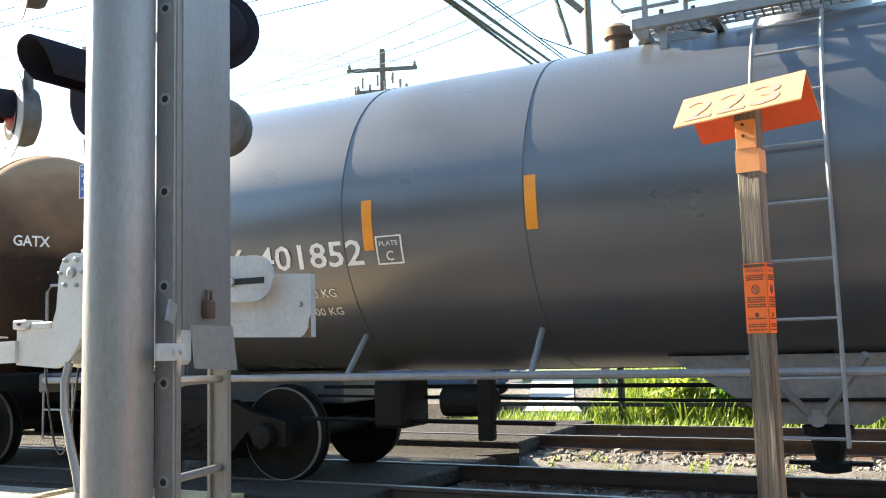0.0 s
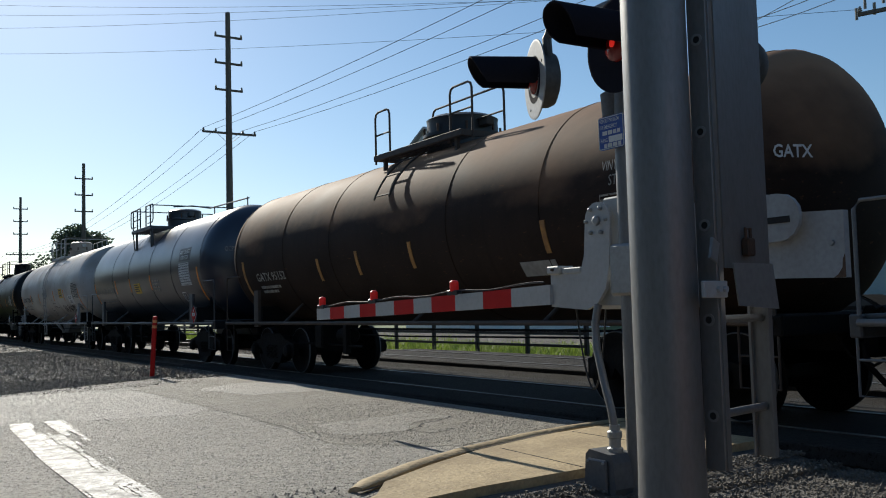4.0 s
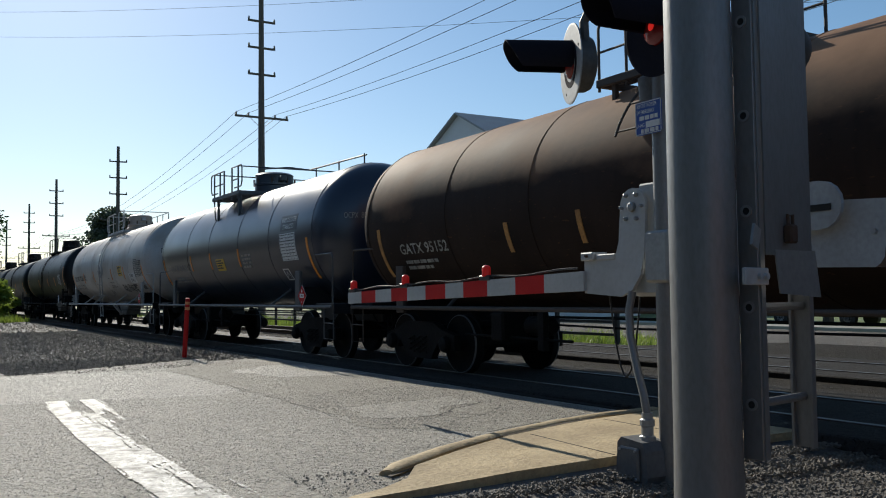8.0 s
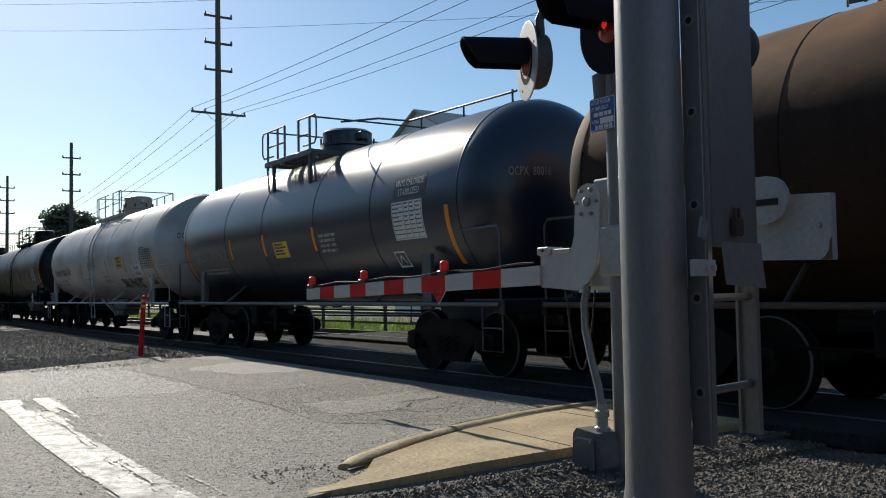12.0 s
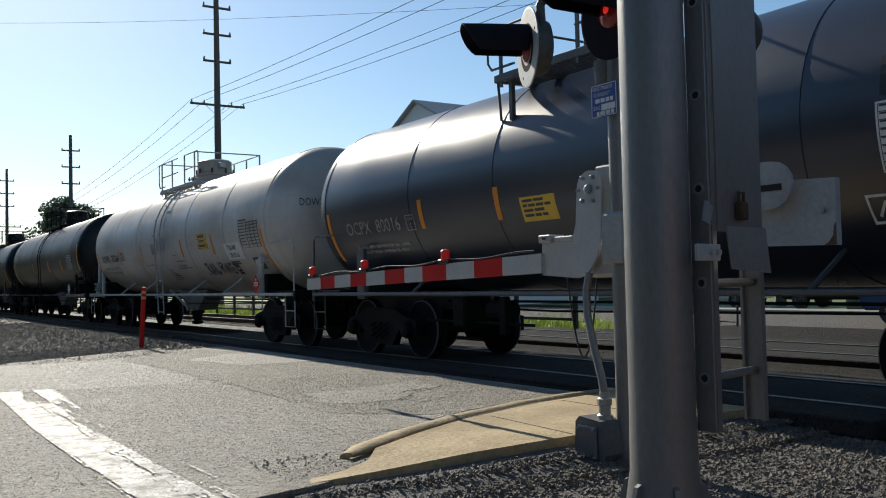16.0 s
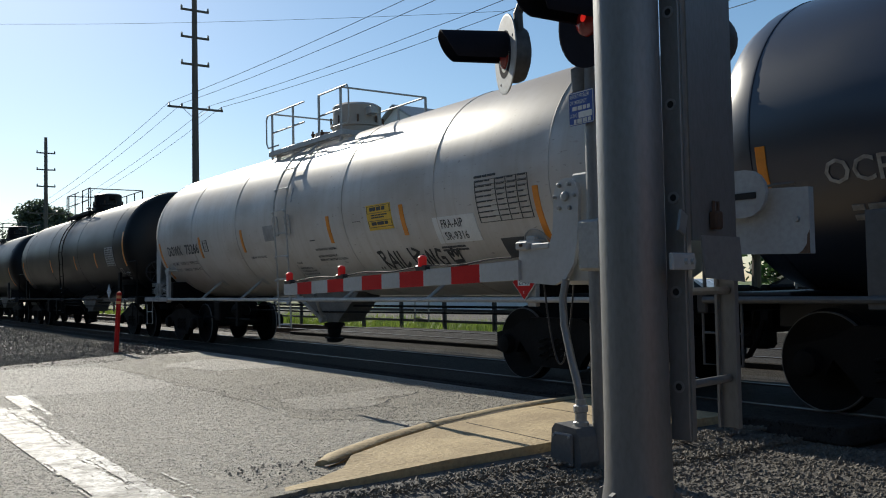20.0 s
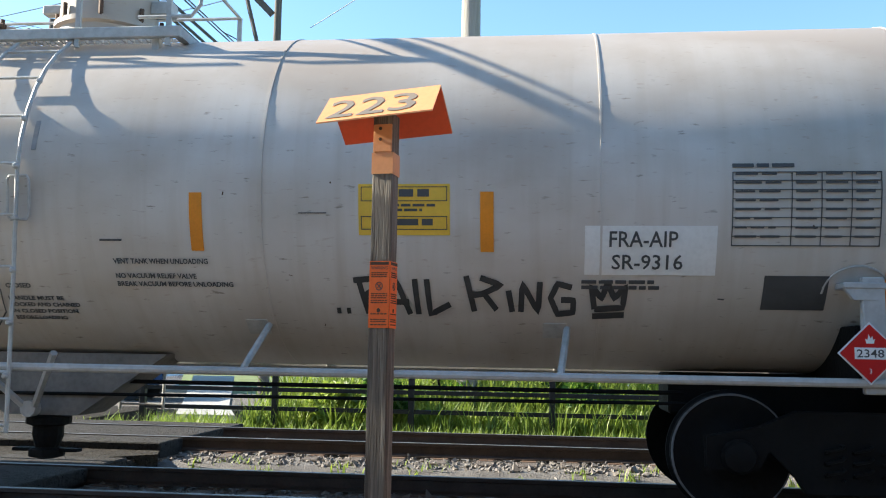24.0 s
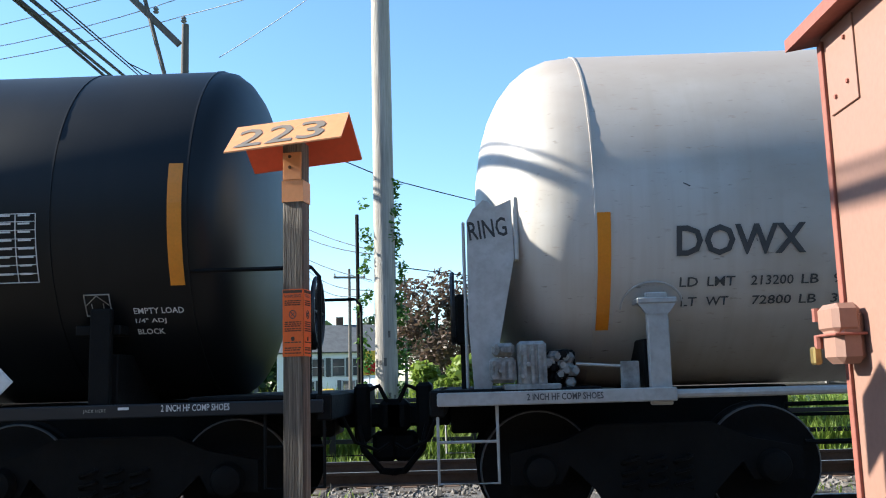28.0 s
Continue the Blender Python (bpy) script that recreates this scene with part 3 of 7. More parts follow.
            first["rims"] = [part("worn_rim", lathe(bmesh.new(), [(s * 0.818, 0.444), (s * 0.82, 0.452), (s * 0.805, 0.46), (s * 0.792, 0.459)], 48, Matrix.Rotation(radians(-90), 4, "X"), caps=False), M["jbox"], wh, "worn bare-steel wheel rim", True) for s in (-1, 1)]
        wheels.append(wh)
    return wheels


CARS = []
WHEEL = {}


def tank_car(x, label, paint, trim, R=1.47, zc=2.54, half=8.8, tip=7.97, seam=7.15, truck=6.72, plat=(-1.85, 1.25), plat_z=3.92, seams=(), braces=(), ladder=0.0, hatch=(0.13, 0.46, 4.2, 4.6), dome=(-1.03, 0.36), frame_mat=None, hatch_mat=None, stripes=(), stripe_mat=None, outlet=True, wide=False, brake=None, shield=None, tall_rail=0.8, far=False, left=0.0, near_ladder=True, jack=0.12, short_ladder=False, loops=()):
    ob = thing("tank_car", Matrix.Translation((x, TRACK_Y, 0)), label, "tank car", "cars of the goods train")
    car = dict(ob=ob, R=R, zc=zc, x=x, wheels=[])
    fm, hm = frame_mat or trim, hatch_mat or paint
    seg = 64
    # shell with elliptical heads
    prof = []
    for i in range(9):
        s = 1 - i / 8
        prof.append((-(seam + (tip - seam) * math.sin(s * math.pi / 2) ** 0.85), R * math.cos(s * math.pi / 2) ** 0.8 if i < 8 else R))
    prof[0] = (-tip, 0.02)
    prof = [(h - left, r) for h, r in prof]
    prof += [(-seam + 2 * seam * k / 10, R) for k in range(1, 10)]
    prof += [(-h - left, r) for h, r in prof[:9][::-1]]
    part("tank", lathe(bmesh.new(), prof, seg, Matrix.Translation((0, 0, zc)) @ Matrix.Rotation(radians(90), 4, "Y")), paint, ob, smooth=True)
    for sx in (-seam - left, seam, *seams):
        part("weld_seam", lathe(bmesh.new(), [(-0.012, R - 0.02), (-0.008, R + 0.007), (0.008, R + 0.007), (0.012, R - 0.02)], seg, Matrix.Translation((sx, 0, zc)) @ Matrix.Rotation(radians(90), 4, "Y"), caps=False), paint, ob, smooth=True)
    # stub sills, end beams, couplers
    for s in (-1, 1):
        inner = s * (truck - 1.3)
        part("stub_sill", B(min(inner, s * (half - 0.5)), max(inner, s * (half - 0.5)), -0.33, 0.33, 0.72, 1.06, 0.02), fm, ob)
        ex = s * (half - 0.42)
        part("end_beam", B(ex - 0.06, ex + 0.06, -1.42, 1.42, 0.90, 1.10, 0.015), fm, ob)
        part("end_platform", B(min(s * seam, ex), max(s * seam, ex), -1.36, 1.36, 1.06, 1.10, 0.01), fm, ob)
        bm = bmesh.new()
        box(bm, min(s * (half - 0.5), s * (half - 0.1)), max(s * (half - 0.5), s * (half - 0.1)), -0.09, 0.09, 0.78, 0.98, 0.03)
        box(bm, min(s * (half - 0.14), s * (half + 0.1)), max(s * (half - 0.14), s * (half + 0.1)), -0.17, 0.10, 0.73, 1.02, 0.05)
        box(bm, min(s * (half - 0.34), s * (half - 0.2)), max(s * (half - 0.34), s * (half - 0.2)), -0.24, 0.24, 0.66, 1.16, 0.03)
        tube(bm, [(s * (half - 0.22), -0.2, 1.1), (s * (half - 0.12), -0.24, 1.14), (s * (half - 0.05), -0.22, 1.0)], 0.022, 6)
        box(bm, min(s * (half - 0.2), s * (half + 0.02)), max(s * (half - 0.2), s * (half + 0.02)), -0.1, 0.1, 0.48, 0.74, 0.04)
        tube(bm, [(s * (half - 0.42), -0.6, 0.95), (s * (half - 0.3), -0.5, 0.68), (s * (half - 0.12), -0.42, 0.6), (s * (half - 0.02), -0.4, 0.66)], 0.016, 6)
        tube(bm, [(s * (half - 0.3), -0.3, 0.8), (s * (half - 0.25), -0.32, 0.6), (s * (half - 0.1), -0.28, 0.42), (s * (half + 0.02), -0.2, 0.4)], 0.03, 7)
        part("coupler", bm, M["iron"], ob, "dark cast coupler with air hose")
        # saddle over the truck
        part("bolster_web", B(s * truck - 0.1, s * truck + 0.1, -1.3, 1.3, 0.98, zc - R * 0.75, 0.01), fm, ob)
        for y in (-1.38, 1.38):
            part("jacking_post", B(s * truck - jack, s * truck + jack, y - 0.035, y + 0.035, 0.95, zc - R * 0.52, 0.01), trim, ob)
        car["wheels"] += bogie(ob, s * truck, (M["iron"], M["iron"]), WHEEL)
        # corner steps and grab irons
        if not far:
            for y in (-1.4, 1.4):
                bm = bmesh.new()
                a, b = s * (half - 0.42), s * (half - 0.86)
                tube(bm, [(a, y, 1.0), (a, y, 0.42), (b, y, 0.42), (b, y, 1.0)], 0.014, 6)
                tube(bm, [(a, y, 0.72), (b, y, 0.72)], 0.012, 6)
                part("corner_step", bm, trim, ob)
                if shield == s:
                    continue
                bm = bmesh.new()
                a2, b2 = s * (half - 0.45), s * (seam - 0.1)
                tube(bm, [(a2, y, 1.08), (a2, y, 1.98), (a2 - s * 0.06, y, 2.05), (b2, y * 0.98, 2.05)], 0.018, 6)
                part("end_handrail", bm, trim, ob)
    # side sills
    for y in (-1.42, 1.42):
        part("side_sill", T([(-half + 0.45, y, 1.03), (half - 0.45, y, 1.03)], 0.034, 10), trim, ob)
        for bx in braces:
            lean = 0.0 if abs(bx) < 0.1 else -0.06 * (1 if bx > 0 else -1)
            part("sill_brace", T([(bx, y, 1.03), (bx - lean, on_tank(R, zc, bx, 1.4).y * (1 if y < 0 else -1), 1.4)], 0.028, 6), trim, ob)
    # underframe pipes and rigging
    bm = bmesh.new()
    tube(bm, [(-truck + 1.2, -0.5, 0.9), (truck - 1.2, -0.5, 0.9)], 0.02, 6)
    tube(bm, [(-truck + 1.2, -0.62, 0.82), (-1.0, -0.62, 0.78), (truck - 1.2, -0.62, 0.82)], 0.016, 6)
    part("brake_pipe", bm, M["iron"], ob)
    if outlet:
        bm = bmesh.new()
        plate(bm, [(-1.15, 1.14), (-0.3, 0.6), (0.36, 0.6), (1.15, 1.14)], 0.5, Matrix.Translation((0.0, -0.1, 0)) @ FRONT)
        part("outlet_skid", bm, M["skid"], ob, "grimy grey wedge-shaped skid")
        bm = bmesh.new()
        lathe(bm, [(0.22, 0.07), (0.24, 0.15), (0.30, 0.15), (0.32, 0.1), (0.42, 0.13), (0.5, 0.13), (0.52, 0.19), (0.58, 0.19), (0.6, 0.1)], 14, Matrix.Translation((0.05, -0.5, 0)))
        box(bm, -0.25, 0.35, -0.55, -0.45, 0.28, 0.31, 0.005)
        part("outlet_valve", bm, M["iron"], ob)
        for sx in (-0.42, 0.38):
            part("outlet_strut", T([(sx * 0.12, -0.74, 0.68), (sx, -1.08, 1.14)], 0.032, 6), trim, ob)
        part("strut_foot", lathe(bmesh.new(), [(-0.05, 0.07), (0.05, 0.07)], 12, Matrix.Translation((0.0, -0.72, 0.66)) @ Matrix.Rotation(radians(90), 4, "X")), trim, ob)
    # brake gear
    bm = bmesh.new()
    gx = -truck + 2.1
    box(bm, gx, gx + 0.32, -1.05, -0.55, 0.55, 0.98, 0.03)
    lathe(bm, [(0, 0.14), (0.45, 0.14), (0.5, 0.1)], 14, Matrix.Translation((gx + 0.6, -0.75, 0.78)) @ Matrix.Rotation(radians(90), 4, "Y"))
    tube(bm, [(gx - 0.9, -0.9, 0.62), (gx + 1.7, -0.9, 0.6)], 0.022, 6)
    box(bm, gx + 1.0, gx + 1.14, -0.95, -0.85, 0.45, 0.98, 0.01)
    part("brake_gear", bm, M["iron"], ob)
    # ladders
    for s in ((-1,) if far else (-1, 1) if near_ladder else (1,)):
        prof_l = [(s * (R + 0.07) * math.cos(a), zc + (R + 0.07) * math.sin(a)) for a in np.linspace(0.38 if short_ladder else -0.15, 1.12, 9)]
        low = [] if short_ladder else [(s * 1.46, 0.52), (s * 1.5, 1.6)]
        for dx in (-0.245, 0.245):
            part("ladder_stile", T([(ladder + dx, y, z) for y, z in low + prof_l], 0.017, 6), trim, ob)
        z = 0.56
        path = low + prof_l
        lens = [0]
        for p, q in zip(path, path[1:]):
            lens.append(lens[-1] + math.dist(p, q))
        d = 0.06
        while d < lens[-1]:
            i = max(k for k in range(len(path) - 1) if lens[k] <= d)
            f = (d - lens[i]) / (lens[i + 1] - lens[i])
            y, zz = (path[i][k] + f * (path[i + 1][k] - path[i][k]) for k in (0, 1))
            part("rung", T([(ladder - 0.26, y, zz), (ladder + 0.26, y, zz)], 0.013, 6), trim, ob)
            d += 0.41
    # top platform: frame, gratings, rails
    p0, p1 = plat
    w = 1.35 if wide else 0.92
    bm = bmesh.new()
    for y0, y1 in ((-w, -w + 0.06), (w - 0.06, w)):
        box(bm, p0, p1, y0, y1, plat_z - 0.05, plat_z + 0.05, 0.008)
    for xx in (p0, p1 - 0.06, -0.5 * (p1 - p0) / 2 + (p0 + p1) / 2):
        box(bm, xx, xx + 0.06, -w + 0.06, w - 0.06, plat_z - 0.045, plat_z + 0.04)
    part("platform_frame", bm, trim, ob)
    for y0, y1 in ((-w + 0.06, -0.52), (0.52, w - 0.06)):
        bm = bmesh.new()
        n = int((p1 - p0) / 0.075)
        for k in range(n):
            xx = p0 + 0.07 + k * (p1 - p0 - 0.12) / n
            box(bm, xx, xx + 0.012, y0, y1, plat_z, plat_z + 0.03)
        m = max(2, int((y1 - y0) / 0.09))
        for k in range(m + 1):
            yy = y0 + (y1 - y0) * k / m
            box(bm, p0 + 0.06, p1 - 0.06, yy - 0.004, yy + 0.004, plat_z + 0.002, plat_z + 0.028)
        part("grating", bm, trim, ob)
    for xx in (p0 + 0.25, p1 - 0.25):
        for y in (-w + 0.1, w - 0.1):
            zt = zc + math.sqrt(max(R * R - min(abs(y), R - 0.05) ** 2, 0.0))
            part("platform_leg", B(xx - 0.03, xx + 0.03, y - 0.03, y + 0.03, zt - 0.02, plat_z - 0.04), trim, ob)
    if wide:
        for xx in (p0 + 0.02, p1 - 0.02):
            part("platform_stay", T([(xx, -w + 0.05, plat_z), (xx, -R * 0.86, zc + R * 0.52)], 0.02, 6), trim, ob)
    zr = plat_z + tall_rail
    for lx0, lx1, ly in loops:
        # bent pipe guards with rounded corners
        part("guard_loop", T([(lx0, ly, plat_z - 0.1), (lx0, ly, zr - 0.1), (lx0 + 0.03, ly, zr - 0.03), (lx0 + 0.1, ly, zr), (lx1 - 0.1, ly, zr), (lx1 - 0.03, ly, zr - 0.03), (lx1, ly, zr - 0.1), (lx1, ly, plat_z - 0.1)], 0.019, 8), trim, ob, smooth=True)
        part("guard_rail", T([(lx0, ly, plat_z + tall_rail * 0.5), (lx1, ly, plat_z + tall_rail * 0.5)], 0.015, 6), trim, ob)
    for y in () if loops else (-w + 0.03, w - 0.03):
        for xx in np.linspace(p0 + 0.12, p1 - 0.12, 5 if wide else 4):
            if abs(xx - ladder) < 0.28 and y < 0:
                xx = ladder + math.copysign(0.3, xx - ladder)
            part("rail_post", B(xx - 0.022, xx + 0.022, y - 0.015, y + 0.015, plat_z - 0.12, zr), trim, ob)
        for zz in (zr, plat_z + tall_rail * 0.52):
            for xa, xb in (((p0 + 0.12, ladder - 0.3), (ladder + 0.3, p1 - 0.12)) if y < 0 else ((p0 + 0.12, p1 - 0.12),)):
                if xb > xa:
                    part("handrail", T([(xa, y, zz), (xb, y, zz)], 0.017, 6), trim, ob)
    for xx, s in () if loops else ((p0, -1), (p1, 1)):
        bm = bmesh.new()
        y = w - 0.03
        e = xx + s * 0.16
        tube(bm, [(xx - s * 0.12, -y, zr), (e - s * 0.06, -y, zr), (e, -y, zr - 0.08), (e, -y, plat_z + 0.24), (e - s * 0.08, -y, plat_z + 0.14), (xx - s * 0.4, -y, plat_z + 0.14)], 0.017, 6)
        tube(bm, [(xx - s * 0.12, -y, zr), (xx - s * 0.12, y, zr)], 0.017, 6)
        part("end_rail", bm, trim, ob)
    # hatch dome and valve dome
    hx, hr, h0, h1 = hatch
    bm = bmesh.new()
    lathe(bm, [(zc + R - 0.12, hr * 1.02), (h0, hr * 1.02), (h0 + 0.02, hr * 1.1), (h0 + 0.07, hr * 1.1), (h0 + 0.08, hr), (h1 - 0.06, hr * 0.98), (h1, hr * 1.0), (h1 + 0.05, hr * 0.85), (h1 + 0.06, 0.05)], 28, Matrix.Translation((hx, 0, 0)))
    hatch_ob = part("hatch_dome", bm, hm, ob, smooth=True)
    for k in range(8):
        a = k * math.pi / 4 + 0.3
        part("hatch_bolt", T([(hx + hr * 1.06 * math.cos(a), hr * 1.06 * math.sin(a), h0 + 0.06), (hx + hr * 1.06 * math.cos(a), hr * 1.06 * math.sin(a), h0 + 0.2)], 0.022, 6), M["rust"], hatch_ob)
    part("hatch_hinge", B(hx - hr - 0.22, hx - hr + 0.02, -0.06, 0.06, h1 - 0.16, h1 - 0.06, 0.015), trim, hatch_ob)
    part("hatch_latch", B(hx + hr - 0.02, hx + hr + 0.2, -0.08, 0.08, h1 - 0.2, h1 - 0.06, 0.015), trim, hatch_ob)
    if dome:
        dx, dr = dome
        zt = zc + R
        dm = part("valve_dome", lathe(bmesh.new(), [(zt - 0.08, dr * 0.9), (zt + 0.04, dr * 0.9), (zt + 0.06, dr), (zt + 0.14, dr), (zt + 0.16, dr * 0.8), (zt + 0.24, dr * 0.74), (zt + 0.25, 0.04)], 24, Matrix.Translation((dx, 0, 0))), hm, ob, smooth=True)
        for k in range(7):
            a = k * math.pi * 2 / 7
            bm = bmesh.new()
            cx, cy = dx + dr * 0.88 * math.cos(a), dr * 0.88 * math.sin(a)
            tube(bm, [(cx, cy, zt + 0.1), (cx, cy, zt + 0.27)], 0.022, 6)
            box(bm, cx - 0.03, cx + 0.03, cy - 0.03, cy + 0.03, zt + 0.18, zt + 0.23, 0.008)
            part("dome_clamp", bm, M["rust"], dm)
        part("relief_valve", lathe(bmesh.new(), [(zt - 0.05, 0.1), (zt + 0.2, 0.1), (zt + 0.22, 0.14), (zt + 0.3, 0.14), (zt + 0.36, 0.05)], 14, Matrix.Translation((dx - dr - 0.22, 0.1, 0))), M["rust"], ob, smooth=True)
    # reflective stripes
    for sx, z0, z1, sw in stripes:
        part("reflective_stripe", wrap_patch(bmesh.new(), R, zc, sx - sw / 2, sx + sw / 2, z0, z1, 0.007, 6), stripe_mat or M["stripe"], ob)
    # brake wheel at one end
    if brake:
        bx = brake * (half - 0.55)
        bm = bmesh.new()
        tube(bm, [(bx, 0.28 * math.cos(k * math.pi / 10) - 0.85, 1.75 + 0.28 * math.sin(k * math.pi / 10)) for k in range(21)], 0.02, 6, caps=False)
        for k in range(6):
            a = k * math.pi / 3
            tube(bm, [(bx, -0.85, 1.75), (bx, 0.28 * math.cos(a) - 0.85, 1.75 + 0.28 * math.sin(a))], 0.012, 5)
        part("brake_wheel", bm, M["black"], ob, "black spoked brake wheel")
        bm = bmesh.new()
        box(bm, bx - brake * 0.12, bx - brake * 0.02, -1.0, -0.7, 1.45, 1.85, 0.02)
        tube(bm, [(bx - brake * 0.08, -0.85, 1.5), (bx - brake * 0.08, -0.85, 1.08)], 0.03, 6)
        part("brake_housing", bm, M["iron"], ob)
    if shield:
        # folded steel head shield on the end platform, with the brake valve beside it
        sx = shield * (half - 0.78)
        out = [(-8.13, 1.64), (-8.1, 1.08), (-7.97, 1.08), (-7.76, 2.1), (-7.77, 2.56), (-7.91, 2.5), (-7.95, 2.55), (-7.99, 2.56), (-8.07, 2.49), (-8.12, 2.4)]
        gus = part("end_gusset", plate(bmesh.new(), out, 0.03, Matrix.Translation((0, -1.2, 0)) @ FRONT), trim, ob, "pale steel gusset with sprayed letters")
        part("gusset_flange", B(-7.755, -7.72, -1.24, -1.05, 2.08, 2.58, 0.008), trim, ob)
        part("gusset_back", B(-8.16, -8.135, -1.2, -0.2, 1.1, 2.4, 0.01), trim, ob)
        mesh_part("sprayed_letters", text_mesh("RING", 0.3, 0.15, 0.012), M["spray"], gus, Matrix.Translation((-8.1, -1.234, 2.24)) @ Matrix.Rotation(-0.12, 4, "Y") @ FRONT)
        for x0, x1, z0, z1 in ((-7.98, -7.78, 1.14, 1.33), (-7.96, -7.79, 1.34, 1.44), (-7.77, -7.55, 1.1, 1.45)):
            bv = part("brake_valve", B(x0, x1, -1.34, -1.1, z0, z1, 0.025), VALVE, ob, "grimy pale brake valve body")
            for k in range(3):
                zz = z0 + (z1 - z0) * (0.25 + 0.25 * k)
                part("valve_stud", T([(x0 + 0.03 + 0.05 * (k % 2), -1.33, zz), (x0 + 0.03 + 0.05 * (k % 2), -1.4, zz)], 0.018, 6), VALVE, bv)
            for k in range(3):
                xx = x0 + (x1 - x0) * (0.25 + 0.25 * k)
                part("valve_rib", B(xx - 0.012, xx + 0.012, -1.362, -1.338, z0 + 0.03, z1 - 0.03), VALVE, bv)
        for k in range(14):
            rv = random.Random(700 + k)
            xx, zz = rv.uniform(-7.52, -7.32), rv.uniform(1.13, 1.37)
            part("valve_fitting", lathe(bmesh.new(), [(0, 0.045), (0.05, 0.045), (0.06, 0.03), (0.1, 0.028)], 6, Matrix.Translation((xx, -1.2, zz)) @ Matrix.Rotation(radians(90), 4, "X") @ Matrix.Rotation(rv.uniform(-0.5, 0.5), 4, "Y")), VALVE if k % 3 else M["iron"], ob)
        part("valve_block", B(-7.53, -7.32, -1.2, -1.05, 1.12, 1.38, 0.02), M["iron"], ob)
        part("valve_base", B(-7.88, -7.45, -1.36, -1.05, 1.08, 1.13, 0.01), VALVE, ob)
        part("rod_bracket", B(-7.0, -6.86, -1.33, -1.29, 1.06, 1.28, 0.008), VALVE, ob)
        part("valve_rod", T([(-7.33, -1.31, 1.27), (-6.95, -1.31, 1.24)], 0.012, 6), T_PALE, ob)
    CARS.append(car)
    return car


P_A = tank_paint("charcoal_tank_paint", (0.058, 0.064, 0.076), (0.085, 0.085, 0.085), 0.27, 0.35, 0.9)
# near-black sides; the crown's sunlit brown is put into the dust colour
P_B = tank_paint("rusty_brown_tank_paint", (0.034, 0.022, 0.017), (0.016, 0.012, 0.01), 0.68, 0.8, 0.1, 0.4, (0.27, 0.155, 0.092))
P_C = tank_paint("blue_black_tank_paint", (0.015, 0.022, 0.042), (0.028, 0.029, 0.034), 0.28, 0.4, 0.75)
P_D = tank_paint("pale_grey_tank_paint", (0.535, 0.51, 0.475), (0.34, 0.285, 0.22), 0.42, 0.75, 0.5, 0.35, (0.37, 0.315, 0.265))
P_E = tank_paint("black_tank_paint", (0.004, 0.0045, 0.0055), (0.013, 0.013, 0.0125), 0.4, 0.4, 0.3)
VALVE = surface("grimy_casting", (0.36, 0.36, 0.34), (0.12, 0.11, 0.1), 0.65, grain=25, blotch=9, bump=0.2, amount=0.8)
T_DARK = surface("dark_grey_trim", (0.09, 0.095, 0.1), (0.05, 0.05, 0.05), 0.5, grain=20, blotch=4, bump=0.05)
T_PALE = surface("pale_grey_trim", (0.45, 0.455, 0.445), (0.3, 0.28, 0.25), 0.5, grain=20, blotch=4, bump=0.05, amount=0.6)
T_BROWN = surface("brown_trim", (0.06, 0.045, 0.036), (0.03, 0.024, 0.02), 0.7, grain=20, blotch=4, bump=0.1)
T_MID = surface("steel_grey_trim", (0.2, 0.21, 0.22), (0.12, 0.12, 0.12), 0.5, grain=20, blotch=4, bump=0.05)

car_a = tank_car(-0.52, "dark charcoal tank car with white lettering on the near track", P_A, T_MID, R=1.46, zc=2.50, half=8.1, tip=7.35, seam=6.6, truck=5.85, plat=(-1.23, 1.3), plat_z=3.92, seams=(-3.8, -2.05, 2.05, 3.8), braces=(-3.8, -2.05, 2.05, 3.8), stripes=((-3.53, 2.14, 2.58, 0.1), (-1.98, 2.2, 2.64, 0.1), (-6.3, 1.7, 2.6, 0.1), (2.3, 2.15, 2.58, 0.1)), frame_mat=T_DARK)
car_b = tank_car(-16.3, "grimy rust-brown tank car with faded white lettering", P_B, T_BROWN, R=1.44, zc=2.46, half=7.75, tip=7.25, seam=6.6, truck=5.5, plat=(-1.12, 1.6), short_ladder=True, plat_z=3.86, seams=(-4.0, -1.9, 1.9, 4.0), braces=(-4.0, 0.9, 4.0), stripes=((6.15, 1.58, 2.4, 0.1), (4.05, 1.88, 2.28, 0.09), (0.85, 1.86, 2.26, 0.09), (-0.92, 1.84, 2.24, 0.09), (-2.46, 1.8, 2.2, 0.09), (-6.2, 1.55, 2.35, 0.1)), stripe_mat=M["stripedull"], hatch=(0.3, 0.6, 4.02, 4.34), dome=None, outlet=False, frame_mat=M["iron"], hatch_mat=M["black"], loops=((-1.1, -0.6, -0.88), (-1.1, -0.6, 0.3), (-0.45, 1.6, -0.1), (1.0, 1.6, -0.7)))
car_c = tank_car(-31.15, "glossy blue-black tank car with white lettering", P_C, T_DARK, R=1.46, zc=2.52, half=7.1, tip=6.56, seam=5.76, left=0.3, truck=4.9, near_ladder=False, plat=(-1.25, 0.95), plat_z=3.82, tall_rail=0.66, seams=(-3.3, -1.2, 1.2, 3.3), braces=(-3.3, 3.3), stripes=((5.5, 1.6, 2.42, 0.1), (1.17, 1.98, 2.4, 0.1), (-1.15, 1.98, 2.4, 0.1), (-3.0, 1.98, 2.4, 0.1), (-5.95, 1.6, 2.4, 0.1)), hatch=(-0.2, 0.5, 4.12, 4.42), dome=None, outlet=False, wide=True, frame_mat=M["black"])
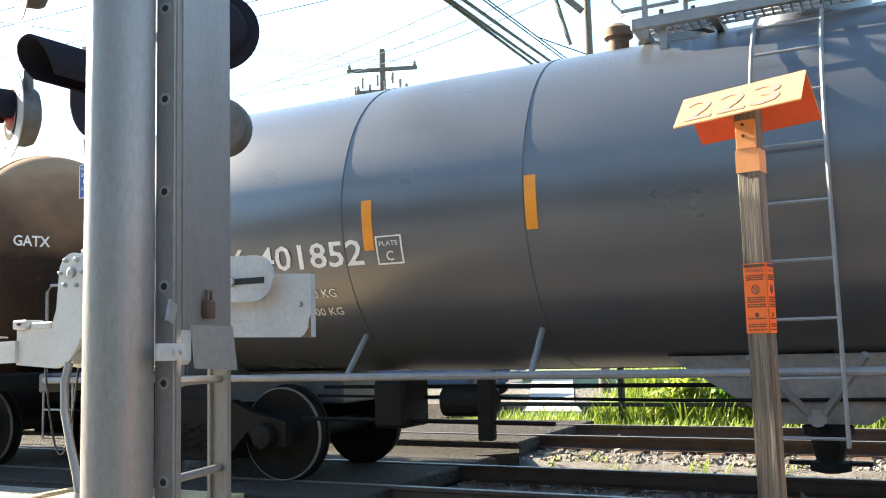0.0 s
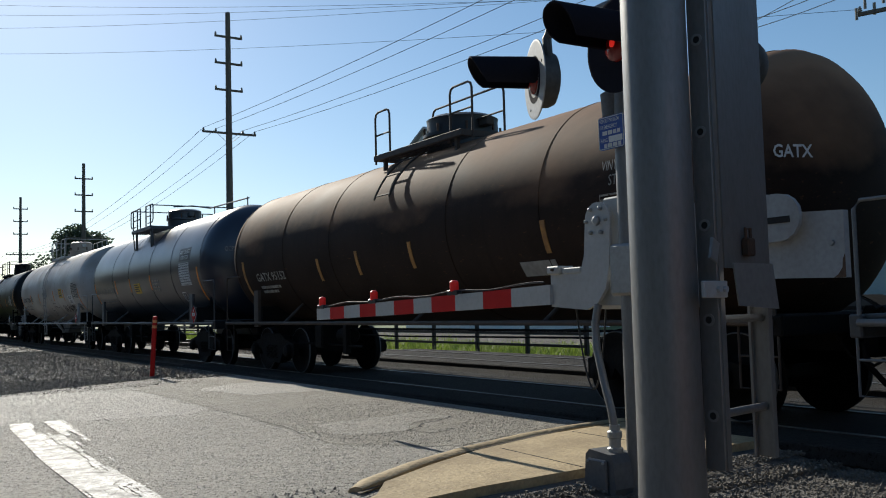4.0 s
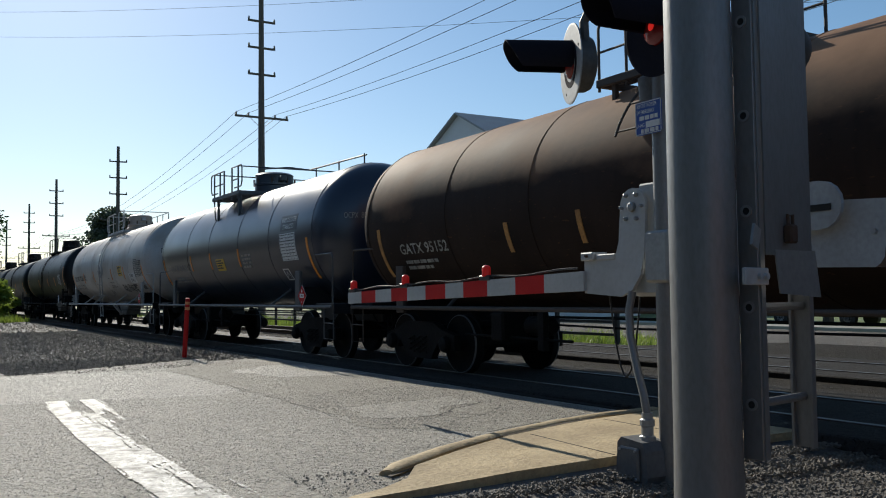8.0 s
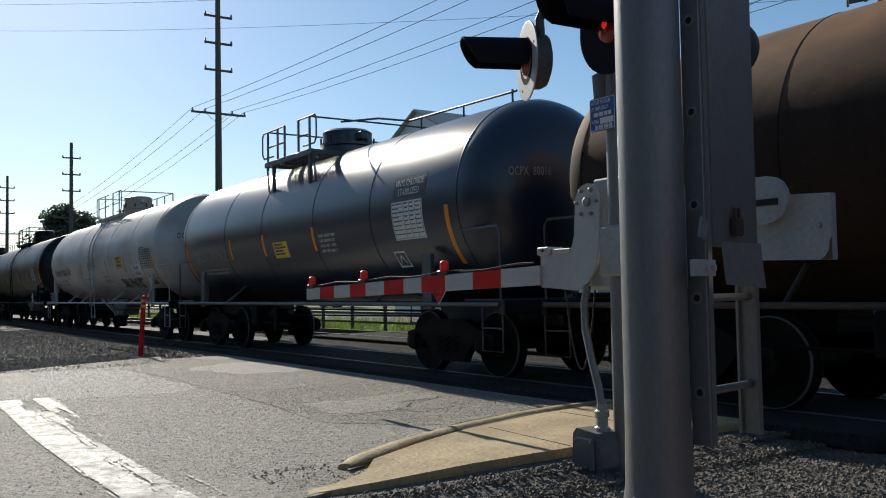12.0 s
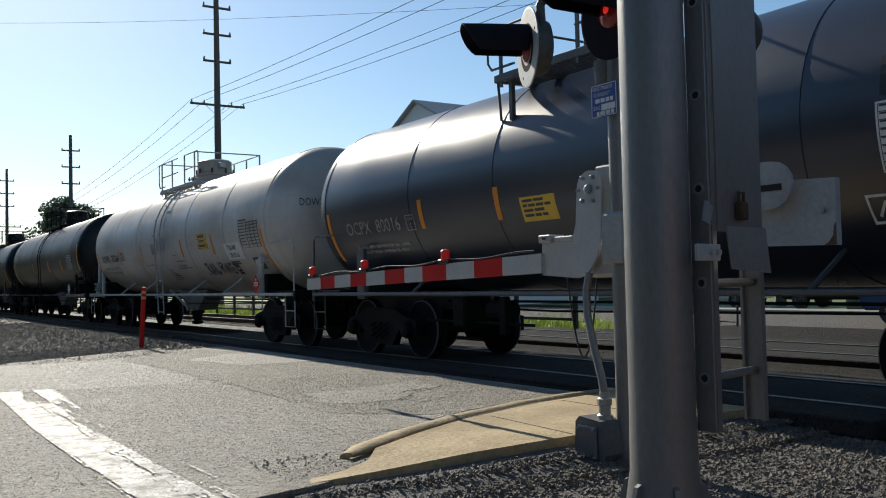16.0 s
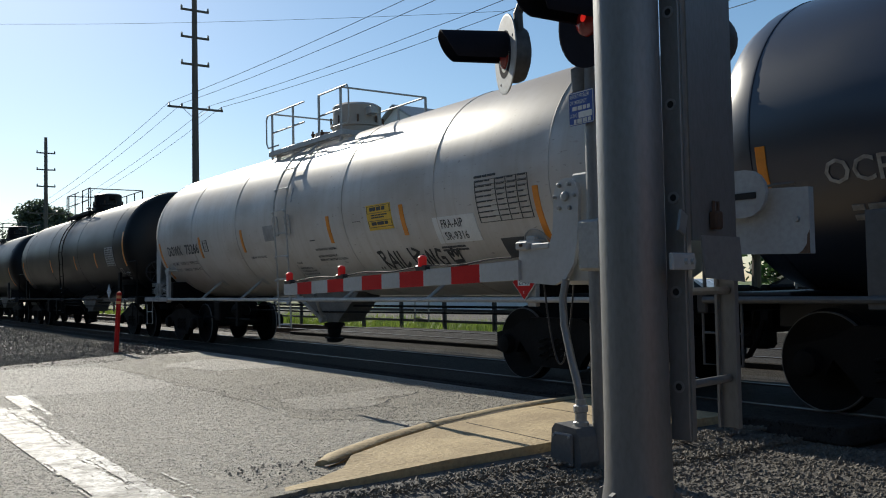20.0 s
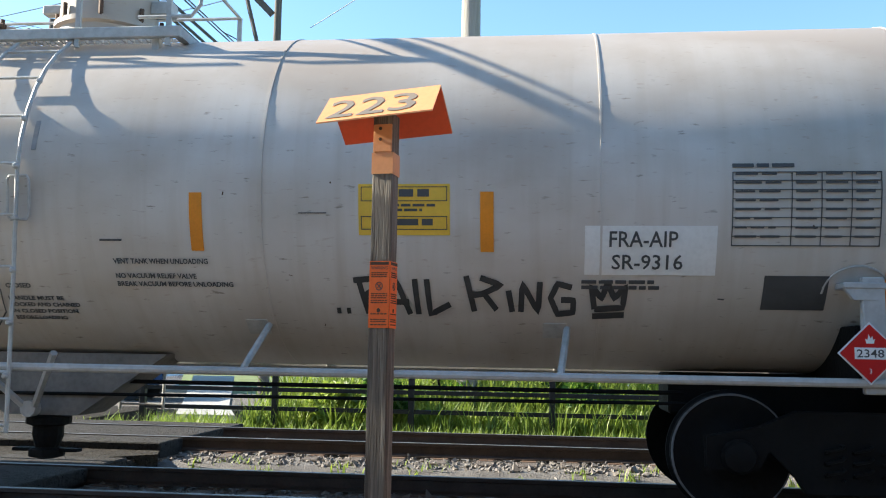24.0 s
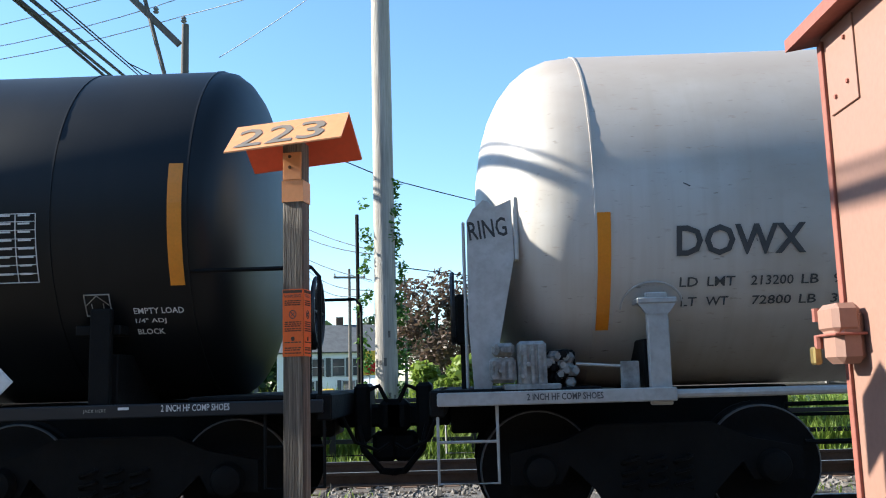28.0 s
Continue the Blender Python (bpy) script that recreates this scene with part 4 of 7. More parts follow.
part("top_handrail", T([(0.7, -0.6, 4.46), (1.6, -0.3, 4.4), (2.2, 0.0, 4.28), (5.3, 0.0, 4.22)], 0.02, 6), T_DARK, car_c["ob"])
for hx in (2.6, 3.9, 5.2):
    part("handrail_post", T([(hx, 0.0, 4.26), (hx, 0.0, 3.9)], 0.018, 6), T_DARK, car_c["ob"])
# pale car; the shade under its tank ends is put into a near-black frame
car_d = tank_car(-47.05, "weathered pale grey tank car with dark lettering and sprayed graffiti", P_D, T_PALE, R=1.49, zc=2.56, frame_mat=M["iron"], tip=8.03, seams=(-4.8, -2.25, 2.2, 4.8), braces=(-4.4, -2.17, 2.09, 4.5), stripes=((-7.09, 1.53, 2.39, 0.1), (-4.37, 1.94, 2.39, 0.1), (-2.0, 1.96, 2.4, 0.1), (1.68, 1.96, 2.4, 0.1), (3.95, 1.96, 2.4, 0.1), (6.9, 1.52, 2.37, 0.1)), brake=-1, ladder=0.0, shield=-1, jack=0.08)
car_e = tank_car(-64.65, "clean black tank car with white lettering and amber stripes", P_E, M["iron"], R=1.48, zc=2.55, frame_mat=M["iron"], half=8.8, tip=7.78, seam=7.35, truck=6.69, seams=(-6.3, 6.3, 2.1, -2.1), braces=(-4.1, -1.7, 2.1, 4.3), stripes=((7.26, 1.95, 2.88, 0.11), (4.2, 1.98, 2.42, 0.1), (1.6, 1.98, 2.42, 0.1), (-2.0, 1.98, 2.42, 0.1), (-7.0, 1.6, 2.5, 0.1)), brake=1, jack=0.08)
car_f = tank_car(-81.6, "dusty black tank car further down the train", P_E, M["black"], R=1.46, zc=2.52, half=8.15, tip=7.4, seam=6.7, truck=6.0, far=True, stripes=((6.4, 1.6, 2.4, 0.1), (2, 1.98, 2.4, 0.1), (-2, 1.98, 2.4, 0.1), (-6.4, 1.6, 2.4, 0.1)))
for k, (fx, lab) in enumerate(((-98.1, "far dark tank car in the train's tail"), (-114.6, "far dark tank car in the train's tail"), (-131.1, "far dark tank car in the train's tail"), (-147.6, "far dark tank car in the train's tail"), (-164.1, "far dark tank car in the train's tail"), (-180.6, "far dark tank car in the train's tail"), (-197.1, "far dark tank car in the train's tail"), (-213.6, "far dark tank car in the train's tail"))):
    o = copy_thing(car_f["ob"], Matrix.Translation((fx, TRACK_Y, 0)))
    tagged(o, lab)
    CARS.append(dict(ob=o, x=fx, wheels=[]))


# ---- lettering and marks on the cars ----
def stroke_letters(car, strokes, x0, z0, sx, sz, r, material, name):
    """Freehand sprayed letters: polylines in letter units laid on the tank."""
    for line in strokes:
        bm = bmesh.new()
        R, zc = car["R"], car["zc"]
        fine = []
        for (xa, za), (xb, zb) in zip(line, line[1:]):
            for k in range(5):
                f = k / 5
                fine.append((xa + (xb - xa) * f, za + (zb - za) * f))
        fine.append(line[-1])
        prev = None
        for i, (u, v) in enumerate(fine):
            a, b = fine[max(i - 1, 0)], fine[min(i + 1, len(fine) - 1)]
            d = Vector(((b[0] - a[0]) * sx, (b[1] - a[1]) * sz))
            d = d.normalized() if d.length > 1e-6 else Vector((1, 0))
            n = Vector((-d.y, d.x)) * r
            cur = [bm.verts.new(on_tank(R, zc, x0 + u * sx + s * n.x, z0 + v * sz + s * n.y, 0.008)) for s in (1, -1)]
            if prev:
                bm.faces.new((prev[0], prev[1], cur[1], cur[0]))
            prev = cur
        part(name, bm, material, car["ob"])


def plate_c(car, x, z, s, mat):
    wrap_frame(car, x, x + s, z, z + s * 0.95, 0.012, mat, "plate_frame")
    wrap_text(car, "PLATE", x + s * 0.14, x + s * 0.86, z + s * 0.62, s * 0.16, mat)
    wrap_text(car, "C", x + s * 0.36, x + s * 0.64, z + s * 0.12, s * 0.34, mat, bold=0.008)


def test_table(car, x0, x1, z0, z1, ink, backing=None, title=True):
    if backing:
        part("table_panel", wrap_patch(bmesh.new(), car["R"], car["zc"], x0 - 0.02, x1 + 0.02, z0 - 0.02, z1 + 0.02, 0.005, 6), backing, car["ob"])
    h = (z1 - z0) / 8
    wrap_frame(car, x0, x1, z0, z1, 0.005, ink, "table_grid", 0.008, cols=[x0 + (x1 - x0) * f for f in (0.4, 0.6, 0.8)], rows=[z0 + h * k for k in range(1, 8)])
    for a, b in ((0.02, 0.38), (0.43, 0.58), (0.63, 0.78), (0.83, 0.98)):
        wrap_bars(car, x0 + (x1 - x0) * a, x0 + (x1 - x0) * b, z0 + 0.01, z1 - 0.008, ink, 8, "table_print", 0.22)


def hazard_placard(car, x, z, number, y=-1.47, s=0.205, face="red"):
    ob = car["ob"]
    p = part("hazard_placard", plate(bmesh.new(), [(0, -s), (s, 0), (0, s), (-s, 0)], 0.006, Matrix.Translation((x, y, z)) @ FRONT), M[face], ob, "diamond hazard placard in a pale border")
    part("placard_border", plate(bmesh.new(), [(0, -s * 1.08), (s * 1.08, 0), (0, s * 1.08), (-s * 1.08, 0)], 0.004, Matrix.Translation((x, y + 0.005, z)) @ FRONT), M["plate"], p)
    part("number_panel", B(x - s * 0.52, x + s * 0.52, y - 0.009, y - 0.006, z - s * 0.2, z + s * 0.2), M["plate"], p)
    mesh_part("placard_number", text_mesh(number, s * 0.9, s * 0.28, 0.01), M["ink"], p, Matrix.Translation((x - s * 0.45, y - 0.0095, z - s * 0.14)) @ FRONT)
    mesh_part("class_digit", text_mesh("3", None, s * 0.16), M["plate"], p, Matrix.Translation((x - s * 0.05, y - 0.009, z - s * 0.68)) @ FRONT)
    flame = [(-0.12, 0.34), (-0.16, 0.5), (-0.08, 0.46), (-0.04, 0.66), (0.02, 0.5), (0.08, 0.6), (0.1, 0.46), (0.16, 0.5), (0.12, 0.34)]
    part("flame_sign", plate(bmesh.new(), [(u * s, v * s) for u, v in flame], 0.003, Matrix.Translation((x, y - 0.006, z)) @ FRONT), M["plate"], p)


def arch(car, x, z, r, mat):
    """A pad outline welded round the saddle's head."""
    bm = bmesh.new()
    tube(bm, [on_tank(car["R"], car["zc"], x + r * math.cos(a), z + r * 0.8 * math.sin(a), 0.004) for a in np.linspace(0, math.pi, 14)], 0.009, 5)
    part("saddle_pad_edge", bm, mat, car["ob"])


c = car_a
wrap_text(c, "TILX", -5.6, -4.93, 2.02, 0.235, M["white"], bold=0.012)
wrap_text(c, "401852", -4.77, -3.6, 2.02, 0.235, M["white"], bold=0.012)
wrap_text(c, "179500 LB", -5.1, -4.6, 1.76, 0.085, M["white"])
wrap_text(c, "81400 KG", -4.48, -3.98, 1.76, 0.085, M["white"])
wrap_text(c, "83500 LB", -5.05, -4.6, 1.6, 0.085, M["white"])
wrap_text(c, "37900 KG", -4.46, -3.97, 1.6, 0.085, M["white"])
plate_c(c, -3.46, 2.01, 0.26, M["white"])
c = car_b
wrap_text(c, "GATX 95152", -5.55, -4.05, 1.9, 0.18, M["fadedwhite"], bold=0.018)
wrap_bars(c, -5.5, -4.4, 1.62, 1.8, M["fadedwhite"], 2)
wrap_text(c, "VINYL CHLORIDE", 5.12, 6.0, 2.72, 0.12, M["fadedwhite"])
wrap_text(c, "STABILIZED", 5.25, 5.9, 2.55, 0.12, M["fadedwhite"])
test_table(c, 5.1, 6.02, 1.98, 2.46, M["fadedwhite"])
part("pale_panel", wrap_patch(bmesh.new(), c["R"], c["zc"], 3.4, 4.1, 1.62, 1.8, 0.005, 3), M["sticker"], c["ob"])
wrap_frame(c, 5.3, 5.62, 1.66, 1.86, 0.012, M["fadedwhite"])
mesh_part("end_mark", text_mesh("GATX", 0.42, 0.13, 0.02), M["white"], c["ob"], Matrix.Translation((7.12, -1.06, 2.6)) @ Matrix.Rotation(radians(68), 4, "Z") @ FRONT)
c = car_c
wrap_text(c, "OCPX  80016", -5.36, -3.63, 2.0, 0.22, M["fadedwhite"], bold=0.009)
wrap_bars(c, -5.2, -3.5, 1.66, 1.82, M["fadedwhite"], 2)
plate_c(c, -3.45, 1.98, 0.24, M["fadedwhite"])
part("yellow_notice", wrap_patch(bmesh.new(), c["R"], c["zc"], -0.69, -0.03, 1.92, 2.22, 0.005, 4), M["yellow"], c["ob"])
wrap_bars(c, -0.64, -0.08, 1.95, 2.19, M["ink"], 4)
wrap_bars(c, 1.39, 2.2, 1.9, 2.25, M["fadedwhite"], 4)
wrap_text(c, "VINYL CHLORIDE", 4.1, 4.9, 2.8, 0.1, M["white"])
wrap_text(c, "STABILIZED", 4.2, 4.8, 2.66, 0.1, M["white"])
test_table(c, 4.02, 4.85, 2.02, 2.55, M["ink"], M["plate"])
hazard_placard(c, 5.3, 1.25, "1086")
part("lettering_panel", wrap_patch(bmesh.new(), c["R"], c["zc"], 4.04, 4.96, 2.62, 2.95, 0.004, 4), M["black"], c["ob"], "black panel behind white lettering")
wrap_frame(c, 3.78, 4.1, 1.6, 1.84, 0.02, M["white"])
stroke_letters(c, [[(0.2, 0.2), (0.5, 0.8), (0.8, 0.2)]], 3.8, 1.62, 0.28, 0.2, 0.012, M["white"], "house_symbol")
c = car_d
wrap_text(c, "DOWX", -6.55, -5.58, 2.05, 0.235, M["ink"], bold=0.022)
wrap_text(c, "73266", -5.35, -4.49, 2.05, 0.235, M["ink"], bold=0.022)
for body, x0, x1, z in (("LD", -6.52, -6.38, 1.83), ("LMT", -6.31, -6.1, 1.83), ("213200", -5.98, -5.66, 1.83), ("LB", -5.6, -5.47, 1.83), ("96700", -5.36, -5.03, 1.83), ("KG", -4.97, -4.83, 1.83), ("LT", -6.5, -6.38, 1.69), ("WT", -6.31, -6.14, 1.69), ("72800", -5.96, -5.66, 1.69), ("LB", -5.6, -5.47, 1.69), ("33000", -5.36, -5.03, 1.69), ("KG", -4.97, -4.83, 1.69)):
    wrap_text(c, body, x0, x1, z, 0.078, M["ink"], bold=0.011)
plate_c(c, -4.18, 2.07, 0.25, M["ink"])
part("tape_patch", wrap_patch(bmesh.new(), c["R"], c["zc"], -0.92, -0.48, 2.12, 2.4, 0.005, 4), M["sticker"], c["ob"], "crinkled grey tape patch")
wrap_text(c, "AUXILIARY  VALVE  ATTACHED", -1.83, -1.09, 1.83, 0.046, M["ink"], bold=0.03)
for k, (body, x0, x1, z) in enumerate((("CLOSED", 0.0, 0.22, 1.67), ("HANDLE MUST BE", -0.01, 0.47, 1.575), ("LOCKED AND CHAINED", -0.01, 0.59, 1.525), ("IN CLOSED POSITION", -0.02, 0.55, 1.475), ("BEFORE LOADING", -0.02, 0.43, 1.425), ("OPEN", -0.52, -0.37, 1.36))):
    wrap_text(c, body, x0, x1, z, 0.044, M["ink"], bold=0.03)
stroke_letters(c, [[(0, 0), (0.4, 0.05), (0.75, 0.4), (0.85, 1.0)]], -0.36, 1.36, 0.36, 0.3, 0.005, M["ink"], "direction_arrow")
for body, x0, x1, z in (("VENT TANK WHEN UNLOADING", 0.97, 1.75, 1.86), ("NO VACUUM RELIEF VALVE", 0.97, 1.64, 1.75), ("BREAK VACUUM BEFORE UNLOADING", 0.97, 1.93, 1.69)):
    wrap_text(c, body, x0, x1, z, 0.046, M["ink"], bold=0.03)
part("yellow_notice", wrap_patch(bmesh.new(), c["R"], c["zc"], 2.97, 3.67, 2.08, 2.46, 0.005, 5), M["yellow"], c["ob"], "yellow notice with dark print")
wrap_frame(c, 2.99, 3.65, 2.33, 2.44, 0.006, M["ink"])
wrap_frame(c, 2.99, 3.65, 2.12, 2.22, 0.006, M["ink"])
wrap_bars(c, 3.08, 3.62, 2.35, 2.42, M["ink"], 1, fill=0.8)
wrap_bars(c, 3.08, 3.62, 2.14, 2.2, M["ink"], 1, fill=0.8)
wrap_bars(c, 3.1, 3.6, 2.24, 2.31, M["ink"], 2)
LETTERS = [
    [(0.0, 0.08), (0.12, 0.08)], [(0.3, 0.08), (0.42, 0.08)],
    [(0.95, 0.0), (0.75, 1.0)], [(0.6, 0.95), (1.15, 1.0), (1.2, 0.7), (0.85, 0.5), (1.5, 0.0)],
    [(1.5, 0.0), (1.85, 1.0), (2.2, 0.0)], [(1.55, 0.35), (2.2, 0.35)],
    [(2.45, 0.0), (2.4, 1.0)], [(2.75, 1.0), (2.8, 0.0), (3.4, 0.3)],
    [(4.1, 0.1), (3.9, 1.1)], [(3.95, 0.55), (4.4, 0.6), (4.75, 0.15)], [(4.3, 1.05), (4.9, 0.85), (4.35, 0.6)],
    [(5.1, 0.7), (5.2, 0.1)], [(5.45, 0.1), (5.5, 0.9), (5.95, 0.1), (6.0, 0.95)],
    [(6.9, 0.8), (6.5, 0.9), (6.3, 0.5), (6.5, 0.05), (6.95, 0.1), (6.95, 0.45), (6.6, 0.45)],
    [(7.5, 0.0), (8.4, 0.05)], [(7.55, 0.2), (7.45, 0.85), (7.75, 0.5), (7.9, 0.95), (8.1, 0.5), (8.4, 0.85), (8.35, 0.25), (7.55, 0.2)],
]
stroke_letters(c, LETTERS, 2.74, 1.5, 0.268, 0.26, 0.022, M["spray"], "sprayed_letter")
part("white_panel", wrap_patch(bmesh.new(), c["R"], c["zc"], 4.68, 5.64, 1.8, 2.15, 0.005, 5), M["plate"], c["ob"], "white stencilled panel")
wrap_text(c, "FRA-AIP", 4.86, 5.36, 2.0, 0.12, M["ink"], bold=0.01)
wrap_text(c, "SR-9316", 4.88, 5.4, 1.84, 0.12, M["ink"], bold=0.01)
wrap_bars(c, 4.66, 5.4, 1.68, 1.76, M["ink"], 2)
test_table(c, 5.74, 6.78, 2.01, 2.54, M["ink"])
wrap_bars(c, 5.74, 6.2, 2.55, 2.6, M["ink"], 1)
part("black_patch", wrap_patch(bmesh.new(), c["R"], c["zc"], 6.0, 6.46, 1.56, 1.8, 0.005, 3), M["ink"], c["ob"])
hazard_placard(c, 6.66, 1.24, "2348")
mesh_part("sill_lettering", text_mesh("2 INCH HF COMP SHOES", 0.56, 0.05, 0.02), M["ink"], c["ob"], Matrix.Translation((-7.72, -1.468, 1.01)) @ FRONT)
mesh_part("end_mark", text_mesh("DOWX", 0.5, 0.15), M["ink"], c["ob"], Matrix.Translation((7.875, -1.04, 2.75)) @ Matrix.Rotation(radians(68), 4, "Z") @ FRONT)
mesh_part("end_mark", text_mesh("OCPX  80016", 0.6, 0.12), M["fadedwhite"], car_c["ob"], Matrix.Translation((6.4, -1.04, 2.75)) @ Matrix.Rotation(radians(68), 4, "Z") @ FRONT)
for sx in (-6.72, 6.66):
    arch(c, sx, 1.68, 0.24, T_PALE)
    part("saddle_cap", B(sx - 0.15, sx + 0.15, -1.43, -1.2, 1.7, 1.745, 0.008), T_PALE, c["ob"])
    part("saddle_flare", plate(bmesh.new(), [(sx - 0.08, 1.62), (sx + 0.08, 1.62), (sx + 0.14, 1.7), (sx - 0.14, 1.7)], 0.05, Matrix.Translation((0, -1.37, 0)) @ FRONT), T_PALE, c["ob"])
for k in range(9):
    rr = random.Random(900 + k)
    x, z = rr.uniform(-6.5, 6.5), rr.uniform(1.35, 2.6)
    stroke_letters(c, [[(0, 0), (rr.uniform(-0.3, 1), rr.uniform(-1, 0.3))]], x, z, 0.07, 0.03, rr.uniform(0.002, 0.006), M["rust"] if k % 3 else M["ink"], "scrape")
part("side_channel", B(-8.38, -6.62, -1.465, -1.4, 0.98, 1.08, 0.008), T_PALE, c["ob"])
c = car_e
for body, x0, x1, z in (("EMPTY LOAD", 6.89, 7.28, 1.75), ("1/4\" ADJ", 6.89, 7.13, 1.675), ("BLOCK", 6.89, 7.1, 1.6)):
    wrap_text(c, body, x0, x1, z, 0.052, M["white"], bold=0.012)
mesh_part("sill_lettering", text_mesh("2 INCH HF COMP SHOES", 0.51, 0.05, 0.01), M["white"], c["ob"], Matrix.Translation((7.18, -1.465, 1.0)) @ FRONT)
mesh_part("jack_lettering", text_mesh("JACK HERE", 0.17, 0.03), M["fadedwhite"], c["ob"], Matrix.Translation((6.6, -1.465, 1.0)) @ FRONT)
part("pale_tag", B(6.86, 6.94, -1.468, -1.462, 1.02, 1.04), M["white"], c["ob"])
part("side_channel", B(5.2, 8.38, -1.46, -1.4, 0.96, 1.06, 0.008), M["black"], c["ob"])
test_table(c, 5.4, 6.2, 2.0, 2.52, M["white"])
wrap_frame(c, 6.52, 6.72, 1.74, 1.9, 0.006, M["fadedwhite"])
stroke_letters(c, [[(0, 0.5), (0.5, 1.0), (1, 0.5)]], 6.53, 1.75, 0.18, 0.14, 0.004, M["fadedwhite"], "house_symbol")
stroke_letters(c, [[(0.25, 0.6), (0.25, 0.0), (0.75, 0.0), (0.75, 0.6)]], 6.53, 1.75, 0.18, 0.14, 0.004, M["fadedwhite"], "house_symbol")
hazard_placard(c, 5.85, 1.25, "67", face="white")
part("jacking_head", B(6.47, 6.82, -1.34, -1.1, 1.58, 1.66, 0.01), M["iron"], c["ob"])

# grab loops beside D's ladder and bolts at its rung ends
for s in (-1, 1):
    part("grab_loop", T([on_tank(car_d["R"], car_d["zc"], s * 0.245 + a, b, 0.05) for a, b in ((-0.07, 2.2), (-0.09, 2.23), (-0.09, 2.5), (-0.07, 2.53), (0.07, 2.53), (0.09, 2.5), (0.09, 2.23), (0.07, 2.2), (-0.07, 2.2))], 0.012, 6), T_PALE, car_d["ob"], smooth=True)
    for z in (0.96, 1.37, 1.78, 2.19, 2.6, 3.0, 3.36):
        y = -1.5 if z < 1.9 else on_tank(car_d["R"], car_d["zc"], 0, z, 0.07).y
        part("rung_bolt", lathe(bmesh.new(), [(0, 0.026), (0.02, 0.026), (0.035, 0.014)], 8, Matrix.Translation((s * 0.245, y - 0.012, z)) @ Matrix.Rotation(radians(90), 4, "X")), T_PALE, car_d["ob"], smooth=True)
part("tank_stain", wrap_patch(bmesh.new(), car_d["R"], car_d["zc"], 0.3, 0.34, 2.75, 3.0, 0.004, 3), M["sticker"], car_d["ob"])

part("marker_line", wrap_patch(bmesh.new(), car_d["R"], car_d["zc"], 0.88, 1.06, 2.03, 2.045, 0.006, 1), M["ink"], car_d["ob"])

# tidemarks: rust runs below D's fittings, and weld pads under the sill braces
for k, (x, z, h) in enumerate(((-4.3, 1.39, 0.16), (-2.11, 1.39, 0.16), (2.03, 1.39, 0.16), (4.44, 1.39, 0.16))):
    part("brace_pad", wrap_patch(bmesh.new(), car_d["R"], car_d["zc"], x - 0.07, x + 0.11, z - 0.06, z + 0.05, 0.006, 2), T_PALE, car_d["ob"])
part("crack_line", wrap_patch(bmesh.new(), car_d["R"], car_d["zc"], 2.5, 2.72, 2.24, 2.247, 0.005, 1), M["ink"], car_d["ob"])


# ---- ground, road, tracks ----
def sheet(name, outline, z, material, label, category, t=0.0, kind="structure"):
    """A flat sheet or slab with its top at z."""
    bm = bmesh.new()
    if t:
        plate(bm, outline, t, Matrix.Translation((0, 0, z - t)))
    else:
        bm.faces.new([bm.verts.new((x, y, z)) for x, y in outline])
    ob = part(name, bm, material)
    return tagged(ob, label, category, kind=kind)


bm = bmesh.new()
xs = [-2500, -900, -400, -200, -120] + [-80 + 4 * k for k in range(31)] + [60, 120, 400, 1000, 2500]
ys = [-2500, -600, -200, -80, -40] + [-24 + 4 * k for k in range(21)] + [80, 140, 300, 700, 2500]
grid = [[bm.verts.new((x, y, -0.34 + 0.05 * noise.noise((x * 0.13, y * 0.13, 0)))) for y in ys] for x in xs]
for i in range(len(xs) - 1):
    for j in range(len(ys) - 1):
        bm.faces.new((grid[i][j], grid[i + 1][j], grid[i + 1][j + 1], grid[i][j + 1]))
ground = tagged(part("ground", bm, M["lawn"], smooth=True), "rough grassy ground reaching to the horizon", "ground", kind="structure")

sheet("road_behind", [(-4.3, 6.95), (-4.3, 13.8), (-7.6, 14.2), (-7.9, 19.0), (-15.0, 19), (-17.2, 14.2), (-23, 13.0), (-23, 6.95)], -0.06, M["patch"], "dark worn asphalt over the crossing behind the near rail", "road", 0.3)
road = sheet("road", [(-60, -40), (60, -40), (60, -14), (-4.4, -14), (-5.2, 2.3), (-6.0, 3.0), (-6.9, 4.6), (-7.5, 6.9), (-7.5, 6.95), (-23, 6.95), (-23, 6.6), (-19.4, 5.6), (-17.2, 1.6), (-17.2, -14), (-60, -14)], -0.06, M["asphalt"], "worn sun-bleached asphalt road over the crossing", "road", 0.3)
sheet("road_beyond", [(-90, 19.0), (-7.9, 19.0), (10, 20.5), (60, 24), (60, 31), (6, 27.5), (-9, 26), (-90, 26)], -0.1, M["street"], "asphalt street running behind the tracks", "road", 0.25)


def ragged(name, outline, z, material, label, category, seed, amp=0.09, t=0.012):
    """A thin layer of asphalt with an uneven edge."""
    rr = random.Random(seed)
    pts = []
    for (xa, ya), (xb, yb) in zip(outline, outline[1:] + outline[:1]):
        n = max(2, int(math.hypot(xb - xa, yb - ya) / 0.16))
        for k in range(n):
            f = k / n
            x, y = xa + (xb - xa) * f, ya + (yb - ya) * f
            j = 0.5 * noise.noise((x * 1.3, y * 1.3, seed)) + 0.5 * rr.uniform(-1, 1) * 0.5
            pts.append((x + amp * j, y + amp * 1.4 * noise.noise((x * 2.1, y * 2.1, seed + 5.0))))
    return sheet(name, pts, z, material, label, category, t)


